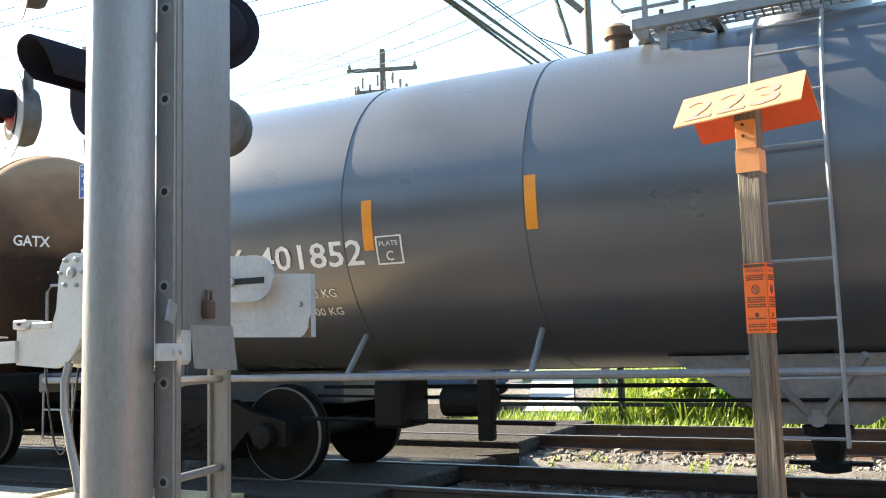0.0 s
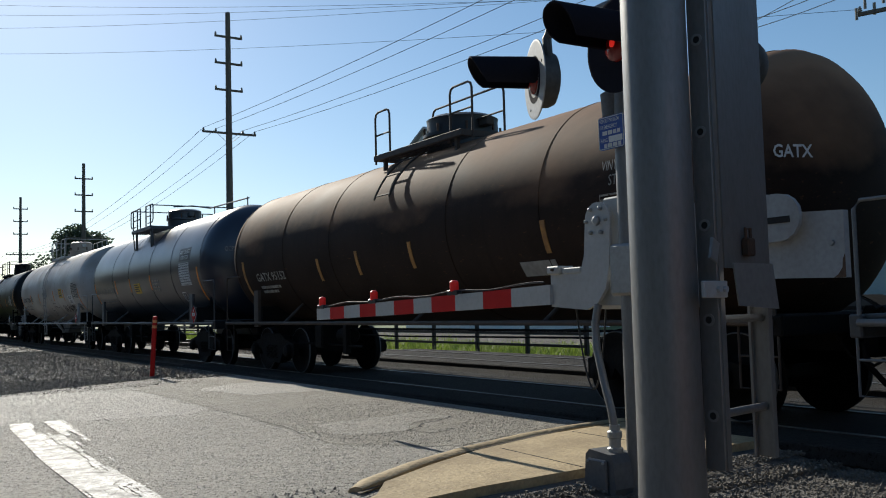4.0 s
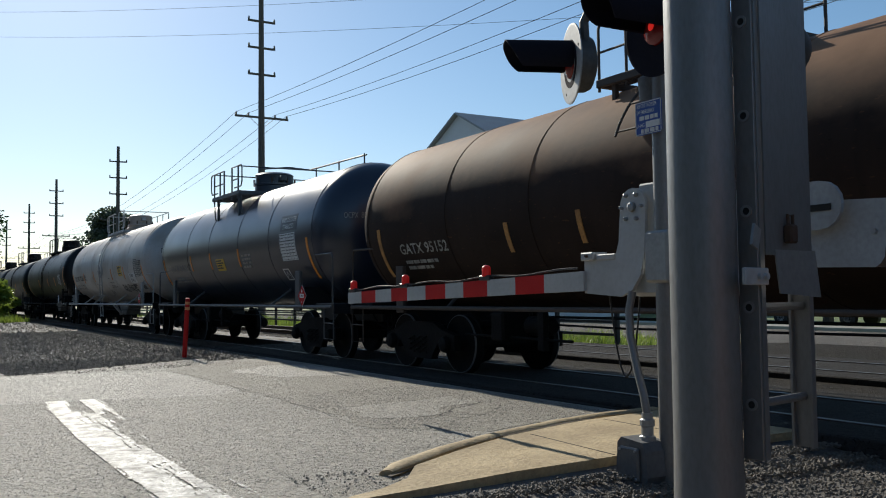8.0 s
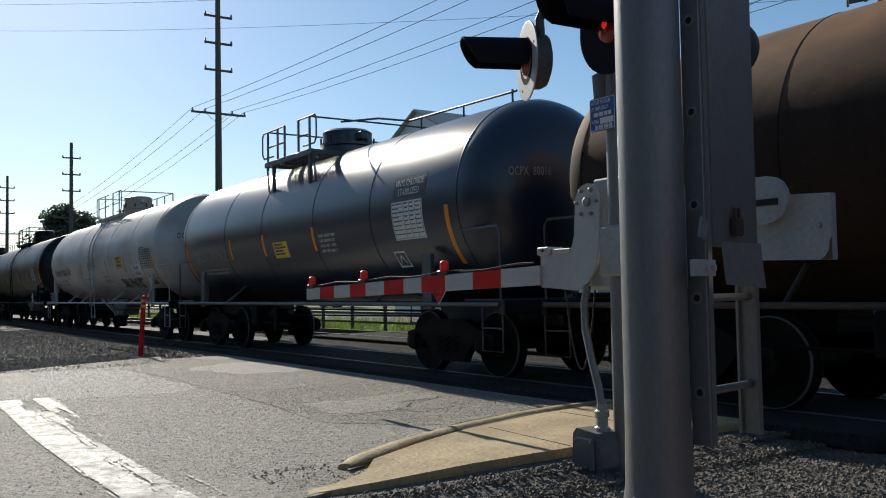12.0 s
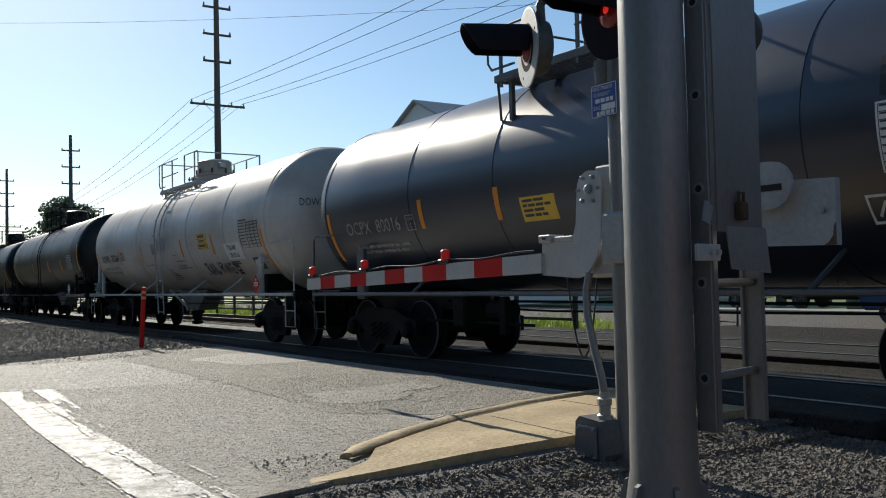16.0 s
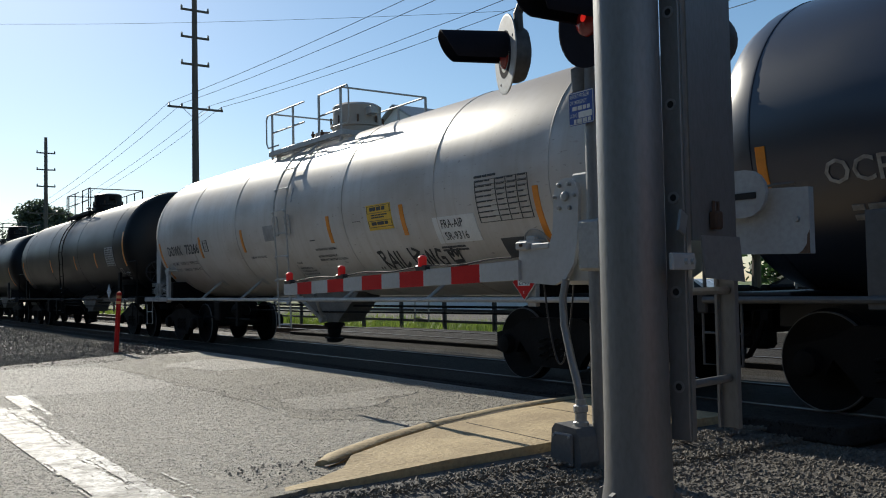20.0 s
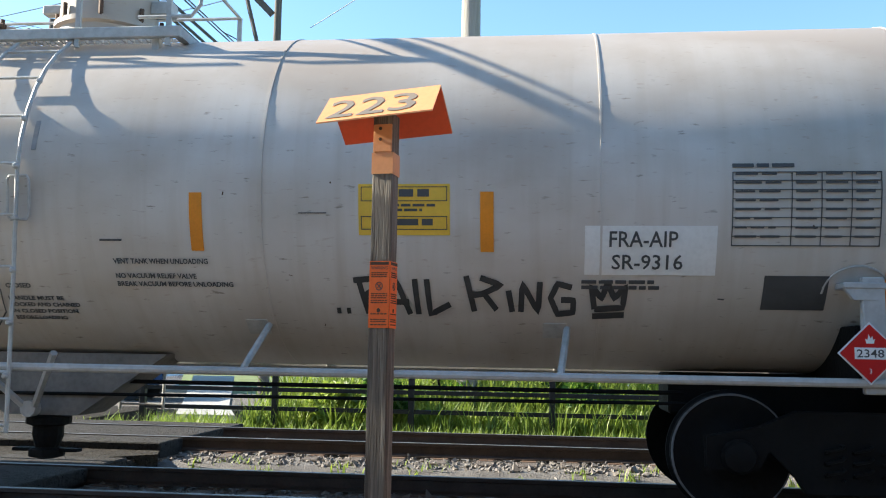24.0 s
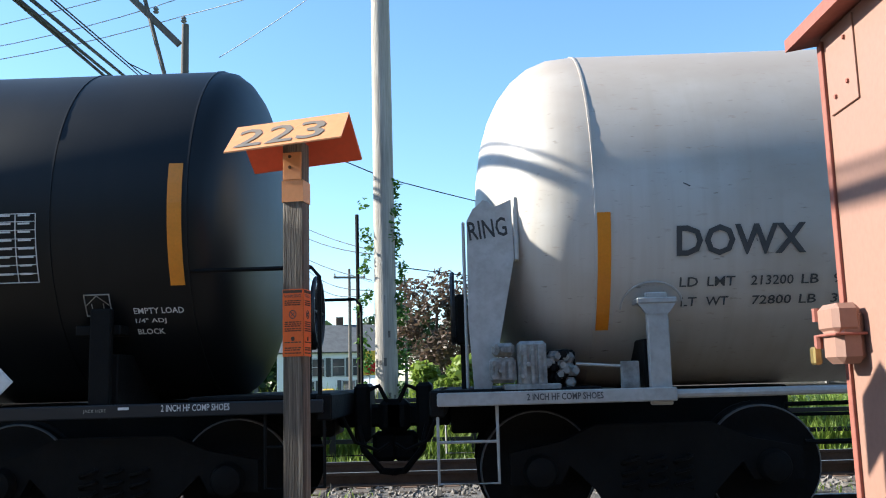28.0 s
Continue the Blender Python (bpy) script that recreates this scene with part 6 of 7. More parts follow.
slot = [(-4.5, 1.62), (-3.62, 1.6)] + arc(-3.6, 1.75, 0.15, -90, 90, 8) + [(-4.5, 1.92)]
gpart("counterweight_arm", plate(bmesh.new(), slot, 0.03, Matrix.Translation((0, cwy - 0.03, 0)) @ FRONT), M["shadedwhite"])
gpart("adjusting_slot", B(-3.86, -3.52, cwy - 0.068, cwy - 0.06, 1.715, 1.755), M["crack"])
gpart("slot_bolt", lathe(bmesh.new(), [(0, 0.035), (0.03, 0.035)], 6, Matrix.Translation((-3.78, cwy - 0.06, 1.735)) @ Matrix.Rotation(radians(90), 4, "X")), M["steel"])
gpart("corner_bolt", lathe(bmesh.new(), [(0, 0.02), (0.02, 0.018)], 6, Matrix.Translation((-3.28, cwy, 1.57)) @ Matrix.Rotation(radians(90), 4, "X")), M["steel"])
# conduit and junction box at the foot
gpart("conduit", T([(-5.18, GY - 0.04, 1.24), (-5.2, GY - 0.06, 1.1), (-5.17, GY - 0.08, 0.9), (-5.08, GY - 0.1, 0.65), (-5.0, GY - 0.12, 0.48), (-4.97, GY - 0.12, 0.34), (-4.97, GY - 0.12, 0.2)], 0.03, 10), M["alu"], "flexible grey conduit", True)
gpart("conduit_gland", lathe(bmesh.new(), [(0.13, 0.06), (0.17, 0.06), (0.18, 0.045), (0.24, 0.045), (0.25, 0.055), (0.29, 0.055), (0.30, 0.04), (0.34, 0.04)], 12, Matrix.Translation((-4.97, GY - 0.12, 0.02))), M["steel"])
jb = gpart("junction_box", plate(bmesh.new(), [(-0.15, -0.1), (-0.12, -0.17), (0.14, -0.17), (0.18, -0.08), (0.16, 0.1), (0.13, 0.16), (-0.09, 0.18), (-0.13, 0.14)], 0.22, Matrix.Translation((-5.03, GY - 0.02, 0)) @ FRONT), M["jbox"], "grey cast junction box")
gpart("junction_box_cover", B(-5.12, -4.92, GY - 0.27, GY - 0.24, -0.12, 0.12, 0.012), M["jbox"], parent=jb)
for bx_, bz_ in ((-5.1, 0.1), (-4.94, 0.1), (-5.1, -0.1), (-4.94, -0.1)):
    gpart("cover_bolt", lathe(bmesh.new(), [(0, 0.012), (0.012, 0.01)], 6, Matrix.Translation((bx_, GY - 0.27, bz_)) @ Matrix.Rotation(radians(90), 4, "X")), M["steel"], parent=jb)
gpart("junction_box_foot", T([(-5.01, GY - 0.1, -0.22), (-5.01, GY - 0.1, -0.12)], 0.045, 10), M["iron"], parent=jb)
gpart("hanging_cable", T([(-5.6 + 0.36 * f, GY + 0.1, 1.25 - 2.7 * f * (1 - f)) for f in np.linspace(0, 1, 18)], 0.008, 5), M["wire"])
# blue notice on the mast
sgn = gpart("notice", plate(bmesh.new(), [(-5.05, 2.41), (-5.03, 2.39), (-4.80, 2.39), (-4.78, 2.41), (-4.78, 2.62), (-4.80, 2.64), (-5.03, 2.64), (-5.05, 2.62)], 0.006, Matrix.Translation((0, GY - 0.085, 0)) @ FRONT), M["blue"], "blue notice with white print")
for word, wx, wz in (("REPORT PROBLEM", 0.2, 2.592), ("OR EMERGENCY", 0.18, 2.546), ("X-ING", 0.075, 2.448)):
    mesh_part("notice_word", text_mesh(word, wx, 0.03, 0.002), M["white"], sgn, Matrix.Translation((-GX - 5.03, -0.0935, wz + 0.2)) @ FRONT)
for k, (w, z) in enumerate(((0.18, 2.5), (0.15, 2.404))):
    bm = bmesh.new()
    x = -4.915 - w / 2
    rc = random.Random(k)
    while x < -4.915 + w / 2:
        d = rc.uniform(0.02, 0.05)
        box(bm, x, x + d, GY - 0.0945, GY - 0.091, z, z + 0.03)
        x += d + 0.012
    gpart("notice_print", bm, M["white"], parent=sgn)
gpart("number_strip", B(-4.94, -4.8, GY - 0.0945, GY - 0.091, 2.44, 2.485), M["plate"], parent=sgn)
for x0, x1, z0, z1 in ((-5.043, -4.787, 2.395, 2.4), (-5.043, -4.787, 2.63, 2.635), (-5.046, -5.041, 2.402, 2.628), (-4.789, -4.784, 2.402, 2.628)):
    gpart("notice_border", B(x0, x1, GY - 0.0945, GY - 0.091, z0, z1), M["white"], parent=sgn)
gpart("light_bracket", lathe(bmesh.new(), [(-0.1, 0.02), (-0.09, 0.075), (0.08, 0.085), (0.1, 0.05)], 18, Matrix.Translation((-4.97, GY - 0.02, 2.74))), M["jbox"], "dull cast bracket below the lights", True)


# flashing lights: background disc, hooded lens and housing, on side arms
def signal(cx, cy, cz, turn, lit, name="flashing_light"):
    """A light unit that looks along -x turned by turn degrees."""
    m = Matrix.Translation((cx - GX, cy - GY, cz + 0.2)) @ Matrix.Rotation(radians(turn), 4, "Z") @ Matrix.Rotation(radians(-90), 4, "Y")
    if "rear" in name:
        m = m @ Matrix.Scale(0.84, 4)
    s = part(name, lathe(bmesh.new(), [(-0.19, 0.06), (-0.185, 0.15), (-0.16, 0.215), (-0.12, 0.235), (0.0, 0.24)], 28, m), M["mattblack"] if name == "rear_light" or lit else M["drum"], gate, "round light housing", True)
    if name == "flashing_light" and not lit:
        part("disc_opening", lathe(bmesh.new(), [(0.0065, 0.2), (0.0085, 0.2), (0.0088, 0.15)], 32, m, caps=False), M["mattblack"], s, "black ring round the lens")
        for a in (1.2, -1.2, 2.6):
            part("disc_slot", lathe(bmesh.new(), [(0.0065, 0.012), (0.0085, 0.012)], 8, m @ Matrix.Translation((0.27 * math.cos(a), 0.27 * math.sin(a), 0))), M["mattblack"], s)
    if name != "small_rear_light":
        part("background_disc", lathe(bmesh.new(), [(-0.006, 0.335), (0.004, 0.335), (0.006, 0.32)], 40, m), M["shadedwhite"] if name == "flashing_light" and not lit else M["mattblack"], s, "rim of the background disc")
    part("lens", lathe(bmesh.new(), [(0.006, 0.125), (0.02, 0.12), (0.045, 0.08), (0.055, 0.02)], 28, m), M["lens"], s, "red lens", True)
    if lit:
        part("lit_spot", lathe(bmesh.new(), [(0.056, 0.03), (0.062, 0.02), (0.064, 0.004)], 14, m), M["lit"], s, "lit lamp behind the lens", True)
    if "rear" in name:
        return s
    bm = bmesh.new()
    n, prev = 26, None
    for k in range(n + 1):
        a = radians(-135 + 270 * k / n)
        u = abs(k / n - 0.5) * 2
        ln_ = 0.56 - 0.2 * max(0.0, u - 0.25) ** 1.5
        u3 = Vector((math.cos(a), math.sin(a), 0))
        up_ = Vector((0.08 if lit else 0.05, 0, 0))
        row = [bm.verts.new(m @ (u3 * r + up_ + Vector((0, 0, h)))) for r, h in ((0.13, 0.005), (0.145, 0.005), (0.14, ln_), (0.128, ln_))]
        if prev:
            bridge(bm, prev, row)
        else:
            bm.faces.new(row)
        prev = row
    bm.faces.new(prev[::-1])
    part("hood", bm, M["mattblack"], s, "long black hood", True)
    return s


signal(-5.9, 4.72, 3.145, 66, False)
signal(-4.5, 4.33, 3.03, 86, True)
signal(-5.72, 4.66, 4.2, 60, False)
signal(-3.99, 4.88, 3.5, 300, False, "rear_light")
signal(-3.95, 4.88, 2.8, 296, False, "small_rear_light")
gpart("signal_cross_arm", T([(-5.75, 4.76, 3.52), (GX, GY, 3.52), (-3.99, 4.85, 3.52)], 0.035, 10), M["alu"])
gpart("signal_drop", T([(-5.74, 4.74, 3.3), (-5.75, 4.74, 3.46), (-5.72, 4.75, 3.51), (-5.66, 4.76, 3.52)], 0.04, 8), M["drum"])

# ---- wooden post with the folded orange number cap ----
post = thing("marker_post", pose(-0.44, 4.24, -0.17, 0, 0, -9), "weathered square wooden post with a folded orange number cap", "marker post")
part("wooden_post", plate(bmesh.new(), [(-0.048, -0.042), (-0.042, -0.048), (0.042, -0.048), (0.048, -0.042), (0.048, 0.042), (0.042, 0.048), (-0.042, 0.048), (-0.048, 0.042)], 2.45), M["wood"], post)
yaw_cap = Matrix.Translation((0, 0, 0.17)) @ Matrix.Rotation(radians(2), 4, "Z") @ Matrix.Translation((0, 0, 2.2)) @ Matrix.Rotation(radians(-4), 4, "Y") @ Matrix.Translation((0, 0, -2.2))


cap = part("number_cap", bmesh.new(), M["orange"], post, "folded orange sheet-metal cap with grey digits")
for side, fold in ((-1, "front_leaf"), (1, "back_leaf")):
    bm = bmesh.new()
    xl, xr = -0.27, 0.27
    sk = 0.045
    v = [bm.verts.new(yaw_cap @ Vector(p)) for p in ((xl, 0, 2.40), (xr, 0, 2.40), (xr - sk * 0, side * 0.2, 2.23), (xl - sk * 0, side * 0.2, 2.23))]
    v2 = [bm.verts.new(yaw_cap @ Vector(p)) for p in ((xl, 0, 2.393), (xr, 0, 2.393), (xr, side * 0.2, 2.223), (xl, side * 0.2, 2.223))]
    bm.faces.new(v)
    bm.faces.new(v2[::-1])
    bridge(bm, v, v2)
    part(fold, bm, M["orange"], cap)
slope = math.atan2(0.17, 0.2)
for k, ch in enumerate("223"):
    mesh_part("digit", text_mesh(ch, 0.125, 0.185, 0.01), M["digit"], cap, yaw_cap @ Matrix.Translation((-0.235 + 0.145 * k, -0.18, 2.247)) @ Matrix.Rotation(slope, 4, "X") @ Matrix.Translation((0, 0, 0.003)), "grey painted digit")
# sheet below the back leaf that paints its shade as a redder orange
bm = bmesh.new()
v = [bm.verts.new(yaw_cap @ Vector(p)) for p in ((-0.268, 0.004, 2.386), (0.268, 0.004, 2.386), (0.268, 0.198, 2.2195), (-0.268, 0.198, 2.2195), (-0.268, 0.004, 2.382), (0.268, 0.004, 2.382), (0.268, 0.194, 2.2175), (-0.268, 0.194, 2.2175))]
for q in ((0, 1, 2, 3), (7, 6, 5, 4), (0, 4, 5, 1), (1, 5, 6, 2), (2, 6, 7, 3), (3, 7, 4, 0)):
    bm.faces.new([v[i] for i in q])
part("leaf_lining", bm, M["cap_shade"], cap, "cap underside coloured red for its shade")
part("fixing_tab", B(-0.045, 0.045, -0.054, -0.049, 2.27, 2.40, 0.004), M["orange"], cap)
for z in (2.33, 2.38):
    part("fixing_bolt", lathe(bmesh.new(), [(0, 0.008), (0.006, 0.008)], 6, Matrix.Translation((-0.01, -0.054, z)) @ Matrix.Rotation(radians(90), 4, "X")), M["rust"], cap)
part("orange_band", plate(bmesh.new(), [(-0.051, -0.051), (0.051, -0.051), (0.051, 0.051), (-0.051, 0.051)], 0.1, Matrix.Translation((0, 0, 2.17))), M["orange"], post)
for k, (m4, nm) in enumerate(((Matrix.Translation((-0.0475, -0.0485, 1.47)) @ Matrix.Diagonal((0.864, 1, 1, 1)), "front"), (Matrix.Rotation(radians(90), 4, "Z") @ Matrix.Translation((-0.0475, -0.0485, 1.47)) @ Matrix.Diagonal((0.864, 1, 1, 1)), "side"))):
    lab = part("warning_label", B(0, 0.11, -0.003, 0.0, 0, 0.3), M["label"], post, "orange warning label with dark print", at=m4)
    part("label_rule", B(0.004, 0.106, -0.0045, -0.003, 0.283, 0.296), M["rust"], lab)
    mesh_part("warning_word", text_mesh("WARNING", 0.09, 0.014), M["ink"], lab, Matrix.Translation((0.01, -0.0046, 0.262)) @ FRONT)
    bm = bmesh.new()
    rc = random.Random(7 + k)
    for row, zz in enumerate((0.245, 0.236, 0.227, 0.15, 0.141, 0.132, 0.12, 0.111, 0.06, 0.035, 0.026, 0.012)):
        x = 0.012
        while x < 0.095:
            d = rc.uniform(0.008, 0.02)
            box(bm, x, min(x + d, 0.1), -0.0045, -0.003, zz, zz + 0.005)
            x += d + 0.004
    part("label_print", bm, M["rust"], lab)
    bm = bmesh.new()
    tube(bm, [(0.055 + 0.018 * math.cos(a), -0.004, 0.187 + 0.018 * math.sin(a)) for a in np.linspace(0, 2 * math.pi, 17)], 0.002, 4, caps=False)
    box(bm, -0.017, 0.017, -0.0045, -0.003, -0.002, 0.002, m=Matrix.Translation((0.055, 0, 0.187)) @ Matrix.Rotation(radians(45), 4, "Y"))
    box(bm, -0.012, 0.012, -0.0045, -0.003, -0.0015, 0.0015, m=Matrix.Translation((0.055, 0, 0.187)) @ Matrix.Rotation(radians(-45), 4, "Y"))
    part("label_symbol", bm, M["ink"], lab)
    part("label_disc", lathe(bmesh.new(), [(0.003, 0.01), (0.0046, 0.01)], 14, Matrix.Translation((0.055, 0, 0.078)) @ Matrix.Rotation(radians(90), 4, "X")), M["rust"], lab)

# ---- salmon signal case ----
CX, CYF, CYN = 2.03, 4.28, 1.4
case = thing("signal_case", Matrix.Translation((CX, CYF, -0.17)), "salmon-pink painted steel signal case with a sloping roof", "equipment cabinet")


def cpart(name, bm, mat, label="", smooth=False, parent=None):
    bmesh.ops.transform(bm, matrix=Matrix.Translation((-CX, -CYF, 0.17)), verts=bm.verts)
    return part(name, bm, mat, parent or case, label, smooth)


cpart("body", B(CX, CX + 1.7, CYN, CYF, -0.05, 2.72, 0.006), M["pink"])
cpart("foundation", B(CX - 0.05, CX + 1.75, CYN - 0.05, CYF + 0.05, -0.17, -0.05, 0.01), M["concrete"])
cpart("roof", plate(bmesh.new(), [(-0.12, 0.0), (0.85, 0.16), (1.82, 0.0), (1.82, 0.06), (0.85, 0.23), (-0.12, 0.06)], 3.12, Matrix.Translation((CX, CYF + 0.12, 2.70)) @ FRONT), M["pinkdark"], "rust-red roof edge")
for yy, w in ((CYF - 0.02, 0.022), (3.48, 0.03), (2.65, 0.03)):
    cpart("corner_strip", B(CX - 0.018, CX - 0.001, yy - w, yy + w, -0.04, 2.69, 0.003), M["pinkdark"])
cpart("lifting_plate", B(CX - 0.01, CX - 0.001, 3.92, 4.2, 2.32, 2.7, 0.002), M["pink"])
for yy, zz in ((4.0, 2.62), (4.0, 2.42), (4.13, 2.39)):
    cpart("plate_bolt", lathe(bmesh.new(), [(0, 0.012), (0.01, 0.01)], 6, Matrix.Translation((CX - 0.01, yy, zz)) @ Matrix.Rotation(radians(-90), 4, "Y")), M["pinkdark"])
bx = cpart("service_box", B(CX - 0.13, CX - 0.001, 4.06, 4.24, 1.2, 1.44, 0.03), M["pink"], "small salmon service box")
cpart("box_lid", B(CX - 0.142, CX - 0.02, 4.05, 4.25, 1.33, 1.46, 0.025), M["pink"], parent=bx)
cpart("box_rim", B(CX - 0.146, CX - 0.005, 4.045, 4.255, 1.32, 1.332, 0.004), M["pinkdark"], parent=bx)
for zz in (1.42, 1.3):
    cpart("box_hinge", T([(CX - 0.13, 4.27, zz - 0.03), (CX - 0.13, 4.27, zz + 0.03)], 0.02, 8), M["pinkdark"], parent=bx)
cpart("box_padlock", B(CX - 0.16, CX - 0.12, 4.26, 4.31, 1.2, 1.28, 0.008), M["brass"], "brass padlock", parent=bx)

# red marker post on the verge
mk = thing("delineator_post", pose(-20.0, 5.28, -0.07, -2, 4.5, 0), "leaning red plastic marker post on the gravel", "marker post")
part("red_tube", lathe(bmesh.new(), [(0, 0.05), (1.28, 0.05), (1.3, 0.045), (1.31, 0.01)], 14), M["red"], mk, smooth=True)
for z in (1.05, 1.17):
    part("pale_band", lathe(bmesh.new(), [(z, 0.052), (z + 0.06, 0.052)], 14), M["orange"], mk)


# ---- poles and wires ----
def utility_pole(x, y, top, arms, label, material, r0=0.17, name="utility_pole", group=""):
    """arms: (height, half length, direction in degrees)."""
    p = thing(name, Matrix.Translation((x, y, -0.3)), label, "utility pole", group)
    part("pole", lathe(bmesh.new(), [(0, r0), (top * 0.5, r0 * 0.85), (top + 0.3, r0 * 0.62)], 14), material, p, smooth=True)
    for z, half, way in arms:
        m = Matrix.Translation((0, 0, z + 0.3)) @ Matrix.Rotation(radians(way), 4, "Z")
        part("cross_arm", B(-half, half, -0.14, -0.04, -0.07, 0.07, 0.01, m=m), M["oldpole"], p)
        for u in ((-half * 0.93, half * 0.93) if half < 1.4 else (-half * 0.95, -half * 0.5, half * 0.5, half * 0.95)):
            part("insulator", lathe(bmesh.new(), [(0, 0.05), (0.05, 0.085), (0.08, 0.05), (0.12, 0.075), (0.16, 0.04), (0.2, 0.045)], 10, m @ Matrix.Translation((u, -0.09, 0.07))), M["insul"], p)
        if half >= 1.4:
            for s in (-1, 1):
                part("arm_brace", T([m @ Vector((s * half * 0.45, -0.09, -0.05)), m @ Vector((0, -0.05, -0.75))], 0.018, 5), M["steel"], p)
    return p


LINE = [(-57.5, 20.4, 21.4), (-103.6, 20.3, 18.1), (-139.8, 18.9, 18.6), (-182.0, 20.0, 19.0), (-226, 20.2, 19.0), (-270, 20.4, 19.0)]
for px, py, top in LINE:
    utility_pole(px, py, top, tuple((top - d, half, 90) for d, half in ((1.7, 0.95), (3.5, 0.95), (5.3, 0.95), (8.2, 1.85))), "tall utility pole with four cross-arms beside the line", M["oldpole"], 0.26, group="poles along the railway")
big = utility_pole(-1.1, 16.8, 15.5, ((14.2, 1.3, 90),), "pale weathered wooden utility pole behind the tracks", M["polewood"], 0.215)
for k in range(34):
    rr = random.Random(60 + k)
    z, a = rr.uniform(0.5, 9.5), rr.uniform(math.pi, 2 * math.pi)
    rad = 0.215 - 0.008 * z
    part("pole_scar", B(-0.025, 0.025, -0.006, 0.006, -rr.uniform(0.03, 0.09), rr.uniform(0.03, 0.09), m=Matrix.Translation((rad * math.cos(a), rad * math.sin(a), z)) @ Matrix.Rotation(a + math.pi / 2, 4, "Z")), M["oldpole"], big)
dp = utility_pole(-16.8, 29, 12.55, ((11.75, 1.35, 20), (10.9, 1.0, 20)), "old utility pole with crowded cross-arms behind the street", M["oldpole"], 0.19)
for k in range(7):
    part("fuse_holder", T([(-1.1 + 0.33 * k, -0.2, 11.1 + 0.3 * (k % 2)), (-1.1 + 0.33 * k + 0.05, -0.28, 11.5 + 0.3 * (k % 2))], 0.05, 6), M["insul"], dp)
lampost = utility_pole(-7.15, 24, 11.15, (), "grey utility pole with a bracket arm behind the street", M["oldpole"], 0.16)
part("bracket_arm", B(-0.09, 0.09, -0.1, 0.02, 0, 3.0, 0.01, m=Matrix.Translation((-0.1, -0.15, 10.8)) @ Matrix.Rotation(radians(-44), 4, "Y")), M["oldpole"], lampost)
part("guy_strut", T([(-0.48, -0.2, 9.9), (-1.2, -0.2, 12.6)], 0.06, 6), M["oldpole"], lampost)
for ix, iz in ((0.0, 11.45), (-0.78, 11.75)):
    part("insulator", lathe(bmesh.new(), [(0, 0.05), (0.04, 0.09), (0.08, 0.05), (0.12, 0.08), (0.18, 0.04)], 10, Matrix.Translation((ix, -0.15, iz))), M["insul"], lampost)
part("cable_loop", T([(-0.35, -0.05, 5.0), (-0.6, -0.1, 4.4), (-0.45, -0.1, 3.9), (-0.2, -0.08, 4.3), (-0.15, -0.05, 5.2)], 0.03, 6), M["wire"], lampost)
for px, py, top in ((-7.4, 62, 8.9), (-4.6, 78, 10.2), (-8.4, 38, 9.6)):
    utility_pole(px, py, top, ((top - 0.6, 1.1, 15),), "distant street utility pole", M["oldpole"], 0.14, group="street poles")


def wires(name, label, runs, material, r):
    """A bundle of sagging wires that hang between the same supports."""
    w = tagged(new(name), label, "overhead wires", kind="structure")
    for a, b, sag in runs:
        a, b = Vector(a), Vector(b)
        pts = [a.lerp(b, f) - Vector((0, 0, 4 * sag * f * (1 - f))) for f in np.linspace(0, 1, 17)]
        part("wire", T(pts, r, 5), material, w)
    return w


runs = []
for (xa, ya, ta), (xb, yb, tb) in zip(LINE, LINE[1:]):
    for dy in (-1.75, -0.9, 0.9, 1.75):
        runs.append(((xa, ya + dy, ta - 7.95), (xb, yb + dy, tb - 7.95), 0.5))
utility_pole(34, 20.4, 21.4, ((13.2, 1.85, 90),), "tall utility pole beside the line", M["oldpole"], 0.26, group="poles along the railway")
for dy in (-1.75, -0.9, 0.9, 1.75):
    runs.append(((-57.5, 20.4 + dy, 13.45), (34, 20.4 + dy, 13.45), 1.5 + 0.12 * dy))
wires("line_wires", "thin wires along the railway poles", runs, M["palewire"], 0.014)
wires("street_wires", "thin wires crossing above the street", [((-16.8 + u, 29 + 0.36 * u, z), (-73 + u, 4.6, z + dz), 0.5) for u, z, dz in ((-1.2, 11.95, 12.6), (0.0, 11.95, 11.4), (1.2, 11.95, 10.0), (-0.9, 11.1, 9.6))], M["palewire"], 0.009)
wires("white_wires", "pale sagging wires fanning from the bracket arm", [((-7.15, 23.85, 11.35), (-24, 24.5, 10.6), 0.9), ((-7.95, 23.85, 11.65), (-24, 24.5, 10.9), 0.9), ((-9.3, 23.85, 11.95), (-24, 24.5, 9.6), 0.2), ((-7.15, 23.85, 11.35), (2, 22, 13.6), 0.3), ((-7.95, 23.85, 11.65), (1, 22, 14.6), 0.3), ((-6.2, 24, 10.16), (-1.1, 24, 13.8), 0.15)], M["whitewire"], 0.014)
wires("black_cables", "thick black cables slanting over the tracks", [((-0.6, -16, 2.06), (-9.62, 30, 9.93), 0.0), ((-1.0, -16, 2.07), (-9.3, 30, 9.92), 0.0), ((-1.2, -16, 2.06), (-8.86, 30, 9.91), 0.0)], M["wire"], 0.035)
wires("thin_cables", "thin dark cables beside the thick ones", [((-0.92, -16, 1.87), (-8.56, 30, 10.0), 0.0), ((-1.0, -16, 1.87), (-8.42, 30, 10.0), 0.0)], M["wire"], 0.014)
